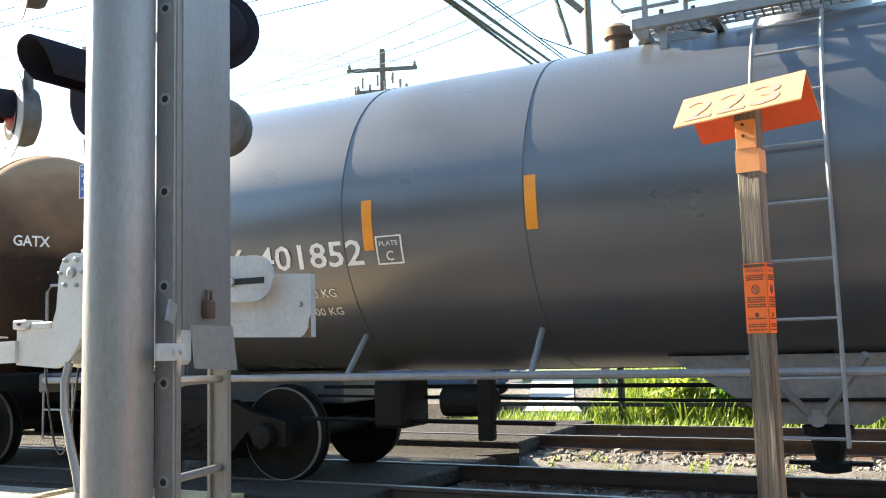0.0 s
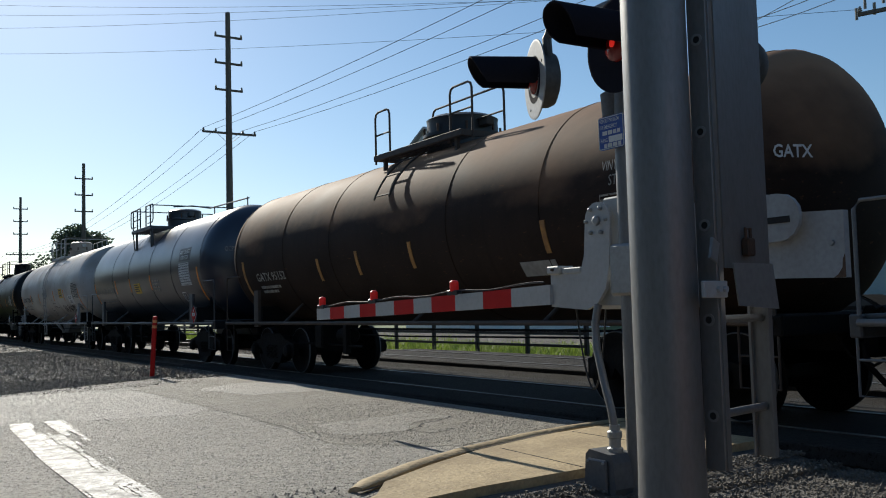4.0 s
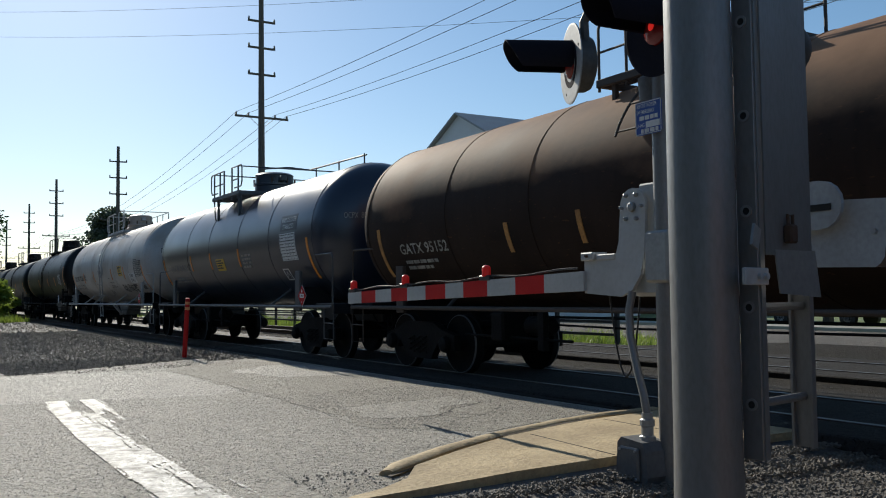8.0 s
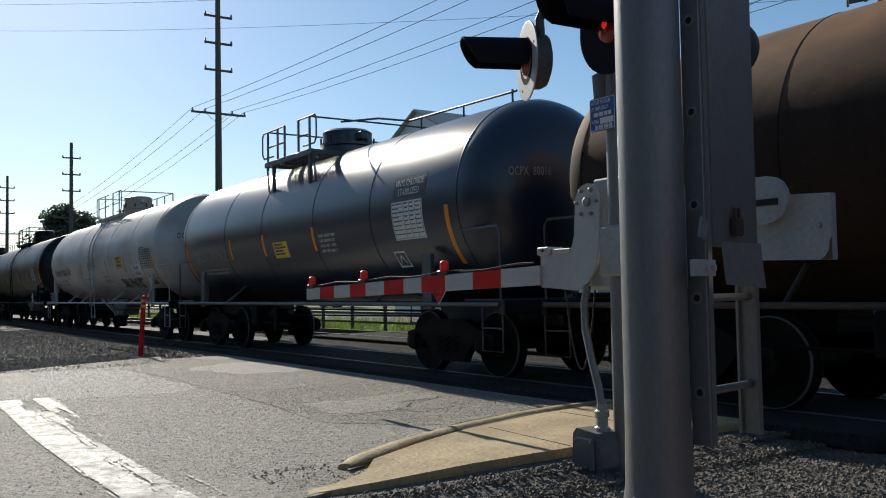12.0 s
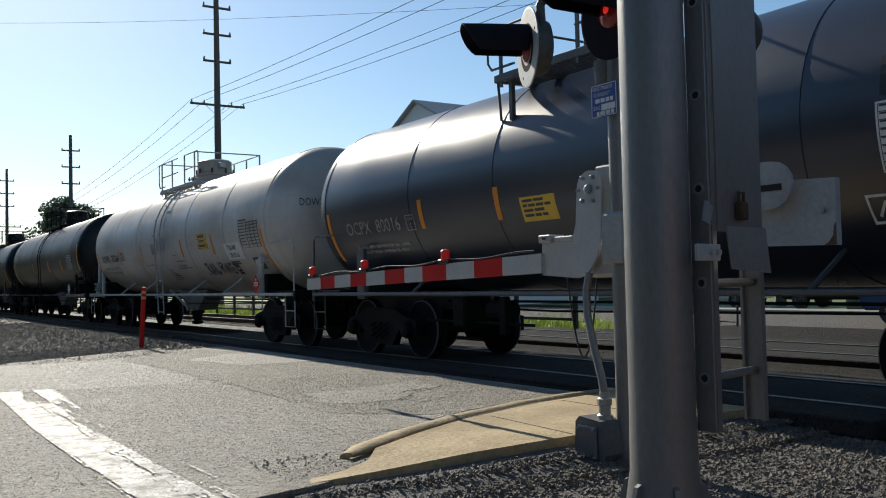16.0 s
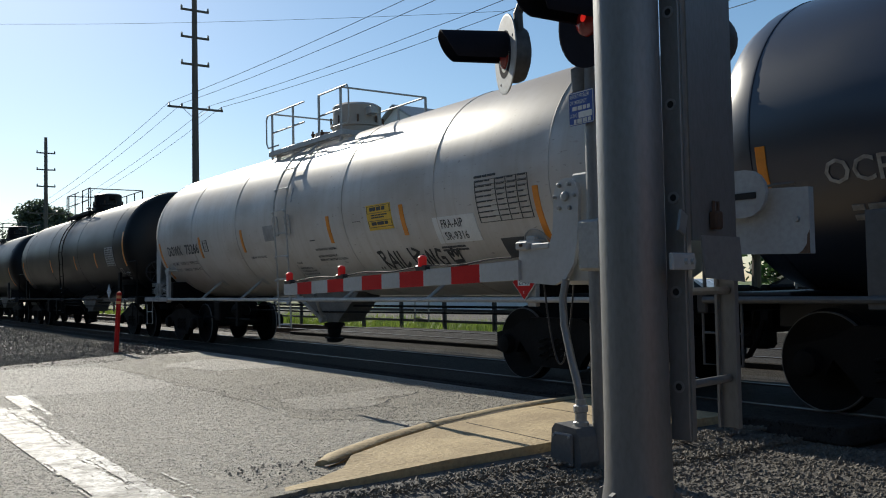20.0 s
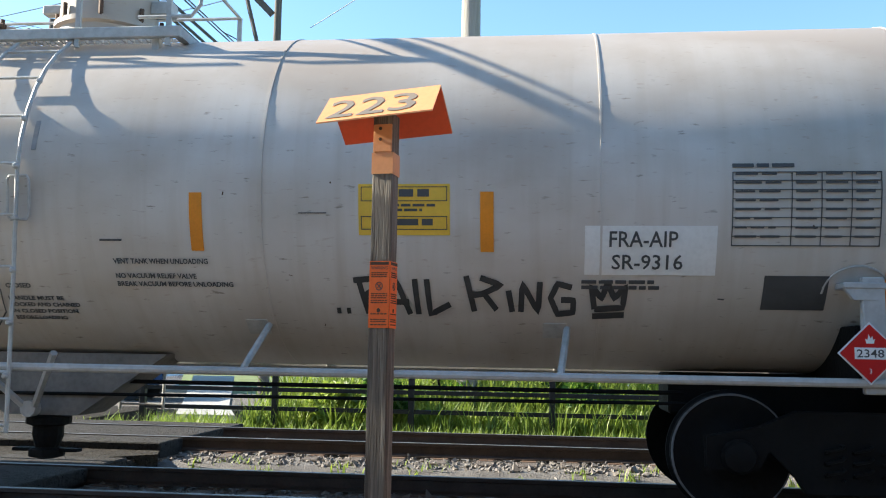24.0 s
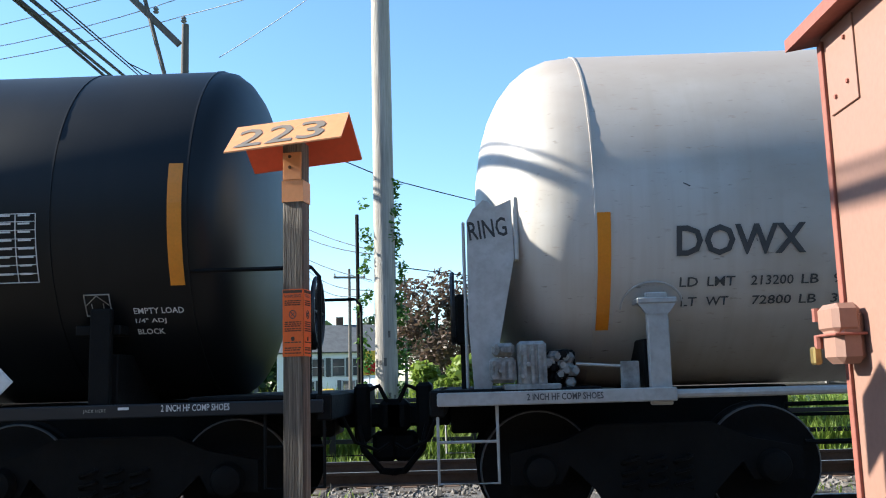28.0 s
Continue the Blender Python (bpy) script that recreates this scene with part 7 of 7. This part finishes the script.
wires("far_street_wires", "low wires along the far street", [((-8.4, 38, 9.4), (-1.36, 17.0, 3.63), 0.35), ((-8.4, 38, 9.2), (-1.36, 17.0, 3.55), 0.5), ((-8.4, 38, 8.2), (-1.37, 17.0, 3.06), 0.4), ((-6.4, 38, 6.2), (-1.37, 17.0, 2.87), 0.3), ((-6.4, 38, 6.0), (-1.37, 17.0, 2.8), 0.45), ((-1.18, 16.8, 5.0), (16, 30, 4.4), 0.5), ((-1.0, 16.9, 3.3), (16, 30, 4.0), 0.5), ((-6.0, 16.8, 7.4), (-1.25, 16.8, 5.05), 0.05), ((-7.4, 62, 8.6), (-4.6, 78, 9.8), 0.5)], M["wire"], 0.011)

# thin steel pipe and small street sign beside the wooden pole
rod = thing("steel_pipe_pole", Matrix.Translation((-1.62, 16.9, -0.3)), "thin dark steel pipe standing by the wooden pole", "pipe")
part("pipe", T([(0, 0, 0), (0, 0, 4.6)], 0.035, 8), M["iron"], rod)
sg = thing("street_sign", Matrix.Translation((-3.2, 34, -0.3)), "small yellow and red street warning sign on a post", "street sign")
part("sign_post", T([(0, 0, 0), (0, 0, 2.6)], 0.03, 6), M["steel"], sg)
part("yellow_panel", B(-0.38, 0.38, -0.03, 0, 1.7, 2.6, 0.01), M["yellow"], sg)
part("red_disc", lathe(bmesh.new(), [(0.03, 0.26), (0.045, 0.26)], 18, Matrix.Translation((0, 0, 2.0)) @ Matrix.Rotation(radians(90), 4, "X")), M["red"], sg)
bo = thing("bollard", Matrix.Translation((-2.55, 19.4, -0.3)), "yellow square bollard beside the street", "bollard")
part("bollard_body", B(-0.13, 0.13, -0.1, 0.1, 0, 1.35, 0.03), M["yellow"], bo)


# ---- fence behind the tracks ----
def fence(x0, x1, y):
    f = thing("rail_fence", Matrix.Translation((x0, y, -0.3)), "low dark pipe fence between the tracks and the grass", "fence", "track fences")
    n = int((x1 - x0) / 2.35)
    first = None
    for k in range(n + 1):
        m = Matrix.Translation((k * 2.35, 0, 0))
        if first:
            share("fence_post", first, f, m)
        else:
            first = part("fence_post", B(-0.05, 0.05, -0.05, 0.05, 0, 1.25, 0.008), M["black"], f, at=m)
    for z in (0.5, 0.82, 1.15):
        part("fence_rail", B(0, n * 2.35, -0.03, 0.03, z - 0.035, z + 0.035), M["black"], f)


fence(-78, -15.2, 15.0)
fence(-6.6, 40, 15.4)


# ---- houses ----
def house(x, y, w, d, h, ridge, label, wall_mat, yaw=0.0, gable_front=True, windows=((0.25, 0.35), (0.75, 0.35), (0.5, 0.72)), porch=False, roof_mat=None):
    hs = thing("house", pose(x, y, -0.3, 0, 0, yaw), label, "house", "houses")
    bm = bmesh.new()
    if gable_front:
        plate(bm, [(-w / 2, 0), (w / 2, 0), (w / 2, h), (0, ridge), (-w / 2, h)], d, Matrix.Translation((0, d, 0)) @ FRONT)
    else:
        plate(bm, [(0, 0), (d, 0), (d, h), (d / 2, ridge), (0, h)], w, Matrix.Translation((-w / 2, 0, 0)) @ Matrix.Rotation(radians(90), 4, "Z") @ FRONT)
    part("wall", bm, wall_mat, hs)
    n = int(h / 0.35)
    for k in range(1, n):
        part("siding_course", B(-w / 2 - 0.012, w / 2 + 0.012, -0.015, 0.0, k * 0.35, k * 0.35 + 0.03), wall_mat, hs)
    rise = ridge - h
    for s in (-1, 1):
        if gable_front:
            run = w / 2 + 0.3
            ln_ = math.hypot(run, rise * run / (w / 2))
            part("roof", B(0, ln_, -0.3, d + 0.3, 0, 0.12, m=Matrix.Translation((0, 0, ridge + 0.02)) @ Matrix.Rotation(0 if s > 0 else math.pi, 4, "Z") @ (Matrix() if s > 0 else Matrix.Translation((0, -d, 0))) @ Matrix.Rotation(math.atan2(rise, w / 2), 4, "Y")), roof_mat or M["shingle"], hs)
        else:
            run = d / 2 + 0.3
            ln_ = math.hypot(run, rise * run / (d / 2))
            part("roof", B(-w / 2 - 0.3, w / 2 + 0.3, 0, ln_, 0, 0.12, m=Matrix.Translation((0, d / 2, ridge + 0.02)) @ Matrix.Rotation(0 if s > 0 else math.pi, 4, "Z") @ Matrix.Rotation(-math.atan2(rise, d / 2), 4, "X")), M["shingle"], hs)
    for u, v in windows:
        cx, cz = -w / 2 + u * w, v * h + 0.3
        wd = part("window", B(cx - 0.55, cx + 0.55, -0.07, -0.01, cz - 0.75, cz + 0.75, 0.01), M["whitepaint"], hs)
        part("pane", B(cx - 0.46, cx + 0.46, -0.09, -0.072, cz - 0.66, cz + 0.02), M["pane"], wd)
        part("pane", B(cx - 0.46, cx + 0.46, -0.09, -0.072, cz + 0.07, cz + 0.66), M["pane"], wd)
        for s in (-1, 1):
            part("shutter", B(cx + s * 0.75 - 0.16, cx + s * 0.75 + 0.16, -0.05, -0.01, cz - 0.75, cz + 0.75, 0.01), M["shingle"], hs)
    if porch:
        part("chimney", B(w * 0.1, w * 0.1 + 0.6, d * 0.5, d * 0.5 + 0.6, ridge - 0.8, ridge + 0.8, 0.02), M["rust"], hs)
    return hs


house(-48.0, 30, 6.4, 12, 11.3, 12.9, "tall pale grey gabled house behind the tracks", M["siding"], 0, True, roof_mat=M["greysiding"])
house(-10.4, 72, 8, 8, 3.9, 6.1, "white two-storey house with dark shutters down the street", M["siding"], 10, False, ((0.2, 0.6), (0.4, 0.6), (0.6, 0.6), (0.8, 0.6), (0.3, 0.15), (0.7, 0.15)), True)
house(-17.0, 33, 7, 9, 4.6, 6.6, "pale teal gabled house beside the street", M["bluesiding"], 24, True, ((0.3, 0.3), (0.7, 0.3), (0.5, 0.8)))
house(5.6, 46, 8, 9, 7.8, 10.4, "white gabled house half hidden by trees", M["siding"], -5, True)
house(-58, 42, 12, 10, 6, 9, "low grey house behind the far street", M["greysiding"], 0, False, ((0.2, 0.4), (0.5, 0.4), (0.8, 0.4)))


# ---- parked cars ----
def parked_car(x, y, yaw, mat, label):
    cr = thing("parked_car", pose(x, y, -0.1, 0, 0, yaw), label, "car", "parked cars")
    side = [(-2.1, 0.35), (2.1, 0.35), (2.2, 0.65), (2.1, 0.9), (1.2, 1.0), (0.55, 1.42), (-0.9, 1.45), (-1.75, 1.02), (-2.15, 0.92), (-2.2, 0.6)]
    bm = plate(bmesh.new(), side, 1.7, Matrix.Translation((0, 0.85, 0)) @ FRONT)
    bmesh.ops.bevel(bm, geom=bm.edges[:], offset=0.06, segments=2, affect="EDGES")
    part("body", bm, mat, cr, smooth=True)
    for s in (-1, 1):
        part("side_window", plate(bmesh.new(), [(-1.45, 1.03), (1.0, 1.03), (0.5, 1.36), (-0.85, 1.38)], 0.01, Matrix.Translation((0, s * 0.856 + 0.005, 0)) @ FRONT), M["pane"], cr)
        for wx in (-1.35, 1.35):
            t = part("wheel", lathe(bmesh.new(), [(-0.1, 0.2), (-0.1, 0.31), (0.1, 0.31), (0.1, 0.2)], 18, Matrix.Translation((wx, s * 0.78, 0.31)) @ Matrix.Rotation(radians(90), 4, "X")), M["tyre"], cr)
            part("rim", lathe(bmesh.new(), [(0.06, 0.2), (0.1, 0.18)], 12, Matrix.Translation((wx, s * 0.78, 0.31)) @ Matrix.Rotation(radians(90 * -s if s < 0 else 90 * -s), 4, "X")), M["steel"], t)
    return cr


parked_car(-11.2, 22.3, 6, M["carblue"], "dark blue saloon car on the street behind the tracks")
parked_car(-5.0, 58, 80, M["carwhite"], "white car far down the street")
parked_car(-19.5, 30.5, 4, M["iron"], "dark car parked beside the far pavement")
parked_car(-25.5, 30.8, 4, M["carwhite"], "pale car parked beside the far pavement")


# ---- trees, shrubs, grass ----
def leaf_mesh(rnd, centre, spread, count, size):
    v, f = [], []
    for _ in range(count):
        d = Vector((rnd.gauss(0, 1), rnd.gauss(0, 1), rnd.gauss(0, 1)))
        d = d.normalized() * (rnd.random() ** 0.45)
        c = Vector(centre) + Vector((d.x * spread[0], d.y * spread[1], d.z * spread[2]))
        u = Vector((rnd.uniform(-1, 1), rnd.uniform(-1, 1), rnd.uniform(-0.6, 0.6))).normalized()
        w = u.cross(Vector((rnd.uniform(-1, 1), rnd.uniform(-1, 1), rnd.uniform(-1, 1)))).normalized()
        s = size * rnd.uniform(0.6, 1.4)
        i = len(v)
        v += [c - u * s, c + w * s * 0.5, c + u * s, c - w * s * 0.5]
        f.append((i, i + 1, i + 2, i + 3))
    return v, f


def tree(x, y, h, crown, label, mat, leaves=2600, size=0.16, trunk=0.2, seed=1, low=0.3, clumps=16, name="tree", cat="tree"):
    t = thing(name, Matrix.Translation((x, y, -0.3)), label, cat, "trees" if name == "tree" else "shrubs")
    rnd = random.Random(seed)
    bm = bmesh.new()
    tube(bm, [(0, 0, 0), (0.05, 0.02, h * 0.3), (-0.05, 0.05, h * 0.6), (0.02, 0, h * 0.85)], trunk, 8, r2=trunk * 0.3)
    centres = []
    for k in range(clumps):
        a, r = rnd.uniform(0, 2 * math.pi), crown * rnd.uniform(0.25, 0.9)
        z = h * rnd.uniform(low + 0.1, 0.95)
        r *= math.sqrt(max(0.15, 1 - ((z / h - (low + 1) / 2) / ((1 - low) / 2)) ** 2))
        c = (r * math.cos(a), r * math.sin(a), z)
        centres.append(c)
        if k % 2 == 0:
            tube(bm, [(0, 0, z * 0.55), (c[0] * 0.5, c[1] * 0.5, z * 0.8), c], trunk * 0.3, 5, r2=trunk * 0.08)
    part("trunk", bm, M["bark"], t, smooth=True)
    v, f = [], []
    for c in centres:
        s = crown * rnd.uniform(0.25, 0.45)
        lv, lf = leaf_mesh(rnd, c, (s, s, s * 0.8), leaves // clumps, size)
        f += [tuple(i + len(v) for i in q) for q in lf]
        v += lv
    me = bpy.data.meshes.new("crown")
    me.from_pydata([tuple(p) for p in v], [], f)
    mesh_part("crown", me, mat, t)
    return t


tree(-147.3, 28.3, 15.2, 5.6, "broad tree far down the line with haze in its leaf colour", M["hazeleaf"], 9000, 0.3, 0.4, 3, clumps=30)
tree(-150, 35.5, 13.2, 3.6, "tree far down the line with haze in its leaf colour", M["hazeleaf"], 5000, 0.3, 0.4, 4, clumps=22)
tree(-104, 4.6, 12.3, 4.2, "leafy tree beside the gravel lot", M["darkleaf"], 6000, 0.22, 0.3, 5, 0.35, 24)
tree(-27, 37, 10.5, 4.0, "green street tree behind the tracks", M["leaf"], 3600, 0.22, 0.25, 6)
tree(-21, 41, 9.5, 3.6, "green street tree behind the tracks", M["leaf"], 3200, 0.22, 0.25, 7)
tree(-0.9, 44, 6.4, 2.7, "purple-brown ornamental tree beyond the street", M["plum"], 4200, 0.14, 0.16, 8, 0.2)
tree(2.2, 48, 6.0, 2.8, "purple-brown ornamental tree beyond the street", M["plum"], 3600, 0.14, 0.16, 9, 0.2)
tree(-6.2, 84, 9, 3.4, "dark green tree at the street's end", M["darkleaf"], 2600, 0.3, 0.25, 10)
tree(-2.5, 92, 8, 4, "dark green tree at the street's end", M["darkleaf"], 2600, 0.3, 0.25, 11)
tree(-12.6, 27.5, 3.4, 1.9, "bright green shrub by the teal house", M["leaf"], 3000, 0.1, 0.1, 12, 0.1, name="shrub", cat="shrub")
tree(-14.6, 34.5, 7.5, 2.0, "green tree behind the teal house", M["leaf"], 2400, 0.16, 0.15, 13)
tree(-67, 5.2, 3.0, 1.5, "bright bush at the edge of the gravel lot", M["blade"], 2600, 0.14, 0.06, 14, 0.05, name="shrub", cat="shrub")
tree(-71, 3.6, 2.6, 1.6, "bright bush at the edge of the gravel lot", M["blade"], 2600, 0.14, 0.06, 15, 0.05, name="shrub", cat="shrub")
for k, (sx, sy, sh, sc) in enumerate(((-0.6, 18.2, 1.7, 0.9), (0.5, 18.0, 1.9, 1.0), (1.4, 18.6, 1.5, 0.9), (-2.1, 18.4, 1.2, 0.7))):
    tree(sx, sy, sh, sc, "tall green weeds behind the fence", M["blade"], 2600, 0.09, 0.03, 20 + k, 0.02, 14, "shrub", "shrub")
for k in range(11):
    rr = random.Random(140 + k)
    tree(-3.6 + 1.15 * k + rr.uniform(-0.4, 0.4), rr.uniform(15.9, 17.6), rr.uniform(0.75, 1.25), rr.uniform(0.5, 0.9), "leafy green weeds among the grass behind the fence", M["leaf"] if k % 3 else M["blade"], 1500, 0.07, 0.02, 150 + k, 0.02, 12, "shrub", "shrub")
# creeper on the wooden pole
vine = thing("creeper", Matrix.Translation((-1.18, 16.8, 0)), "green creeper climbing the wooden pole", "climbing plant")
rnd = random.Random(31)
v, f = [], []
for k in range(60):
    z = rnd.uniform(0.8, 5.0)
    side = rnd.choice((-1, 1))
    lv, lf = leaf_mesh(rnd, (side * rnd.uniform(0.24, 0.42) * (0.8 if z > 3.5 else 1), rnd.uniform(-0.12, 0.2), z), (0.12, 0.12, 0.16), 22, 0.05)
    f += [tuple(i + len(v) for i in q) for q in lf]
    v += lv
me = bpy.data.meshes.new("creeper_leaves")
me.from_pydata([tuple(p) for p in v], [], f)
mesh_part("creeper_leaves", me, M["leaf"], vine)


# far woods and hedges that close the horizon
rnd = random.Random(77)
v, f = [], []
for k in range(190):
    if k < 110:
        cx, cy, hh = rnd.uniform(-75, 60), rnd.uniform(96, 112), rnd.uniform(4.5, 9)
    else:
        cx, cy, hh = rnd.uniform(-330, -90), rnd.uniform(44, 70), rnd.uniform(4, 8)
    lv, lf = leaf_mesh(rnd, (cx, cy, hh * 0.45), (hh * 0.55, hh * 0.5, hh * 0.55), 130, 0.75)
    f += [tuple(i + len(v) for i in q) for q in lf]
    v += lv
me = bpy.data.meshes.new("far_woods")
me.from_pydata([tuple(p) for p in v], [], f)
me.materials.append(M["darkleaf"])
tagged(new("far_woods", me), "hazy green trees and hedges along the horizon", "woods", kind="stuff")


def grass_field(name, spots, label, mat):
    """spots: (x0, x1, y0, y1, z, blades, height)."""
    rng = np.random.default_rng(5)
    V, F, n = [], [], 0
    for x0, x1, y0, y1, z, count, height in spots:
        cl = max(1, count // 14)
        cx, cy, ch = rng.uniform(x0, x1, cl), rng.uniform(y0, y1, cl), rng.uniform(0.35, 1.25, cl)
        i = rng.integers(0, cl, count)
        bx, by = cx[i] + rng.normal(0, 0.09, count), cy[i] + rng.normal(0, 0.09, count)
        h = height * ch[i] * rng.uniform(0.5, 1.2, count)
        a = rng.uniform(0, 2 * np.pi, count)
        lean = rng.uniform(0.1, 0.7, count) * h
        w = rng.uniform(0.006, 0.014, count) * (1 + height)
        dx, dy = np.cos(a), np.sin(a)
        base = np.stack([bx, by, np.full(count, z)], 1)
        side = np.stack([-dy * w, dx * w, np.zeros(count)], 1)
        mid = base + np.stack([dx * lean * 0.3, dy * lean * 0.3, h * 0.6], 1)
        tipv = base + np.stack([dx * lean, dy * lean, h], 1)
        V.append(np.stack([base - side, base + side, mid + side * 0.8, mid - side * 0.8, tipv], 1).reshape(-1, 3))
        k = n + 5 * np.arange(count)[:, None]
        F += (k + np.array([0, 1, 2, 3])).tolist() + (k + np.array([3, 2, 4])).tolist()
        n += 5 * count
    me = bpy.data.meshes.new(name)
    me.from_pydata(np.concatenate(V).tolist(), [], F)
    me.materials.append(mat)
    return tagged(new(name, me), label, "grass", kind="stuff")


grass_field("wild_grass", [(-4.7, 9, 15.3, 16.6, -0.3, 16000, 0.6), (-4.7, 9, 16.4, 18.5, -0.3, 24000, 1.05), (-7.0, -4.3, 14.4, 17.0, -0.33, 2600, 0.35), (-4.3, 9, 14.3, 15.4, -0.33, 7000, 0.3), (-5.6, 14, 18.5, 22, -0.33, 9000, 0.6), (9, 30, 15, 19, -0.33, 5000, 0.7), (-70, -30, 14.6, 20, -0.33, 12000, 0.5), (-30, -16.2, 14.4, 19, -0.33, 12000, 0.4), (-22, -18, 14.2, 15, -0.33, 900, 0.3), (-7.4, -4.6, 11.0, 14.4, -0.18, 1300, 0.18), (-4.2, 9, 10.35, 10.85, -0.2, 500, 0.16), (-4.2, 9, 14.0, 14.5, -0.3, 1500, 0.3), (-72, -58, 3.0, 6.4, -0.07, 5000, 0.35)], "sunlit bright green wild grass and weeds", M["blade"])


# ---- sleepers and stones ----
bed_obs = [o for o in scene.objects if o.name.startswith("ballast_bed")]
tie_mesh = tie_plate = None
for bed, ty in zip(sorted(bed_obs, key=lambda o: o.name), TRACKS):
    for k in range(150):
        x = -55 + k * 0.52
        if -23.2 < x < -4.2:
            continue
        m = Matrix.Translation((x + random.uniform(-0.03, 0.03), ty + random.uniform(-0.04, 0.04), 0.08 if ty > 10 else 0)) @ Matrix.Rotation(random.uniform(-0.015, 0.015), 4, "Z")
        if tie_mesh:
            share("sleeper", tie_mesh, bed, m)
        else:
            tie_mesh = part("sleeper", B(-0.115, 0.115, -1.3, 1.3, -0.36, -0.176, 0.012), M["tie"], bed, at=m)
        for s in (-1, 1):
            if -4.2 < x < 10:
                if tie_plate:
                    share("tie_plate", tie_plate, bed, m @ Matrix.Translation((0, s * 0.755, 0)))
                else:
                    tie_plate = part("tie_plate", B(-0.09, 0.09, -0.17, 0.17, -0.178, -0.169, 0.003), M["rust"], bed, at=m @ Matrix.Translation((0, s * 0.755, 0)))


def stones(name, spots, label, mat):
    """spots: (x0, x1, y0, y1, z, count, size)."""
    rng = np.random.default_rng(9)
    oct_v = np.array([(1, 0, 0), (-1, 0, 0), (0, 1, 0), (0, -1, 0), (0, 0, 1), (0, 0, -1)], float)
    oct_f = np.array([(0, 2, 4), (2, 1, 4), (1, 3, 4), (3, 0, 4), (2, 0, 5), (1, 2, 5), (3, 1, 5), (0, 3, 5)])
    V, F, n = [], [], 0
    for x0, x1, y0, y1, z, count, size in spots:
        p = np.stack([rng.uniform(x0, x1, count), rng.uniform(y0, y1, count), z + rng.uniform(-0.2, 0.35, count) * size], 1)
        q = rng.normal(size=(count, 3, 3))
        q, _ = np.linalg.qr(q)
        sh = oct_v[None] * rng.uniform(0.55, 1.2, (count, 6, 1)) * size * rng.lognormal(0, 0.3, (count, 1, 1))
        sh[:, :, :] *= rng.uniform(0.6, 1.1, (count, 1, 3))
        V.append((sh @ q + p[:, None]).reshape(-1, 3))
        F.append((oct_f[None] + n + 6 * np.arange(count)[:, None, None]).reshape(-1, 3))
        n += 6 * count
    me = bpy.data.meshes.new(name)
    me.from_pydata(np.concatenate(V).tolist(), [], np.concatenate(F).tolist())
    me.materials.append(mat)
    return tagged(new(name, me), label, "gravel", kind="stuff")


stones("ballast_stones", [(-4.2, 10, 9.3, 10.5, -0.2, 4500, 0.035), (-4.2, 10, 10.5, 14.2, -0.12, 9500, 0.035), (-4.2, 8, 7.0, 9.4, -0.2, 5000, 0.033), (-50, -23, 9.0, 14.2, -0.2, 5000, 0.05)], "pale grey crushed ballast stones between the sleepers", M["stone"])
stones("road_grit", [(-16.6, -11.5, 0.4, 6.5, -0.0585, 11000, 0.0052), (-11.5, -6.1, -0.6, 4.0, -0.0595, 17000, 0.0042), (-11.5, -7.5, 4.0, 6.5, -0.055, 6000, 0.005), (-6.2, -5.4, 2.3, 3.1, -0.05, 350, 0.008)], "pale and dark stone chips standing proud of the worn asphalt", M["grit"])
stones("gravel_stones", [(-80, -40, -4, 6.5, -0.07, 16000, 0.03), (-40, -19, -8, 0.5, -0.07, 9000, 0.02), (-5.24, -4.95, 2.2, 6.8, -0.085, 2500, 0.015), (-4.95, -4.6, 2.2, 6.8, -0.13, 2500, 0.016), (-5.1, -1.0, 2.3, 6.9, -0.17, 26000, 0.016), (-1.0, 4, 3.2, 6.9, -0.17, 7000, 0.018), (-21, -17.0, 1.5, 5.8, -0.07, 26000, 0.014), (-40, -21, 0.5, 6.6, -0.07, 52000, 0.018), (-23, -18.5, 5.4, 6.6, -0.06, 1200, 0.03)], "loose dark gravel stones", M["darkstone"])


# ---- what moves ----
GO = [24.6243, -17.1171, 233.9685, -472.4117, 430.9717, -144.5011]


def gone(t):
    """Metres that the train has run since the clip's start."""
    return sum(c * (t / 28) ** (k + 1) for k, c in enumerate(GO))


def motions():
    times = [0.5 * k for k in range(57)]
    spins = [0.2 * k for k in range(141)]
    for car in CARS:
        walk(car["ob"], [(t, Matrix.Translation((car["x"] + gone(t), TRACK_Y, 0))) for t in times])
        for wh in car["wheels"]:
            at = wh.matrix_basis.translation.copy()
            walk(wh, [(t, Matrix.Translation(at) @ Matrix.Rotation(gone(t) / 0.457, 4, "Y")) for t in spins])


motions()
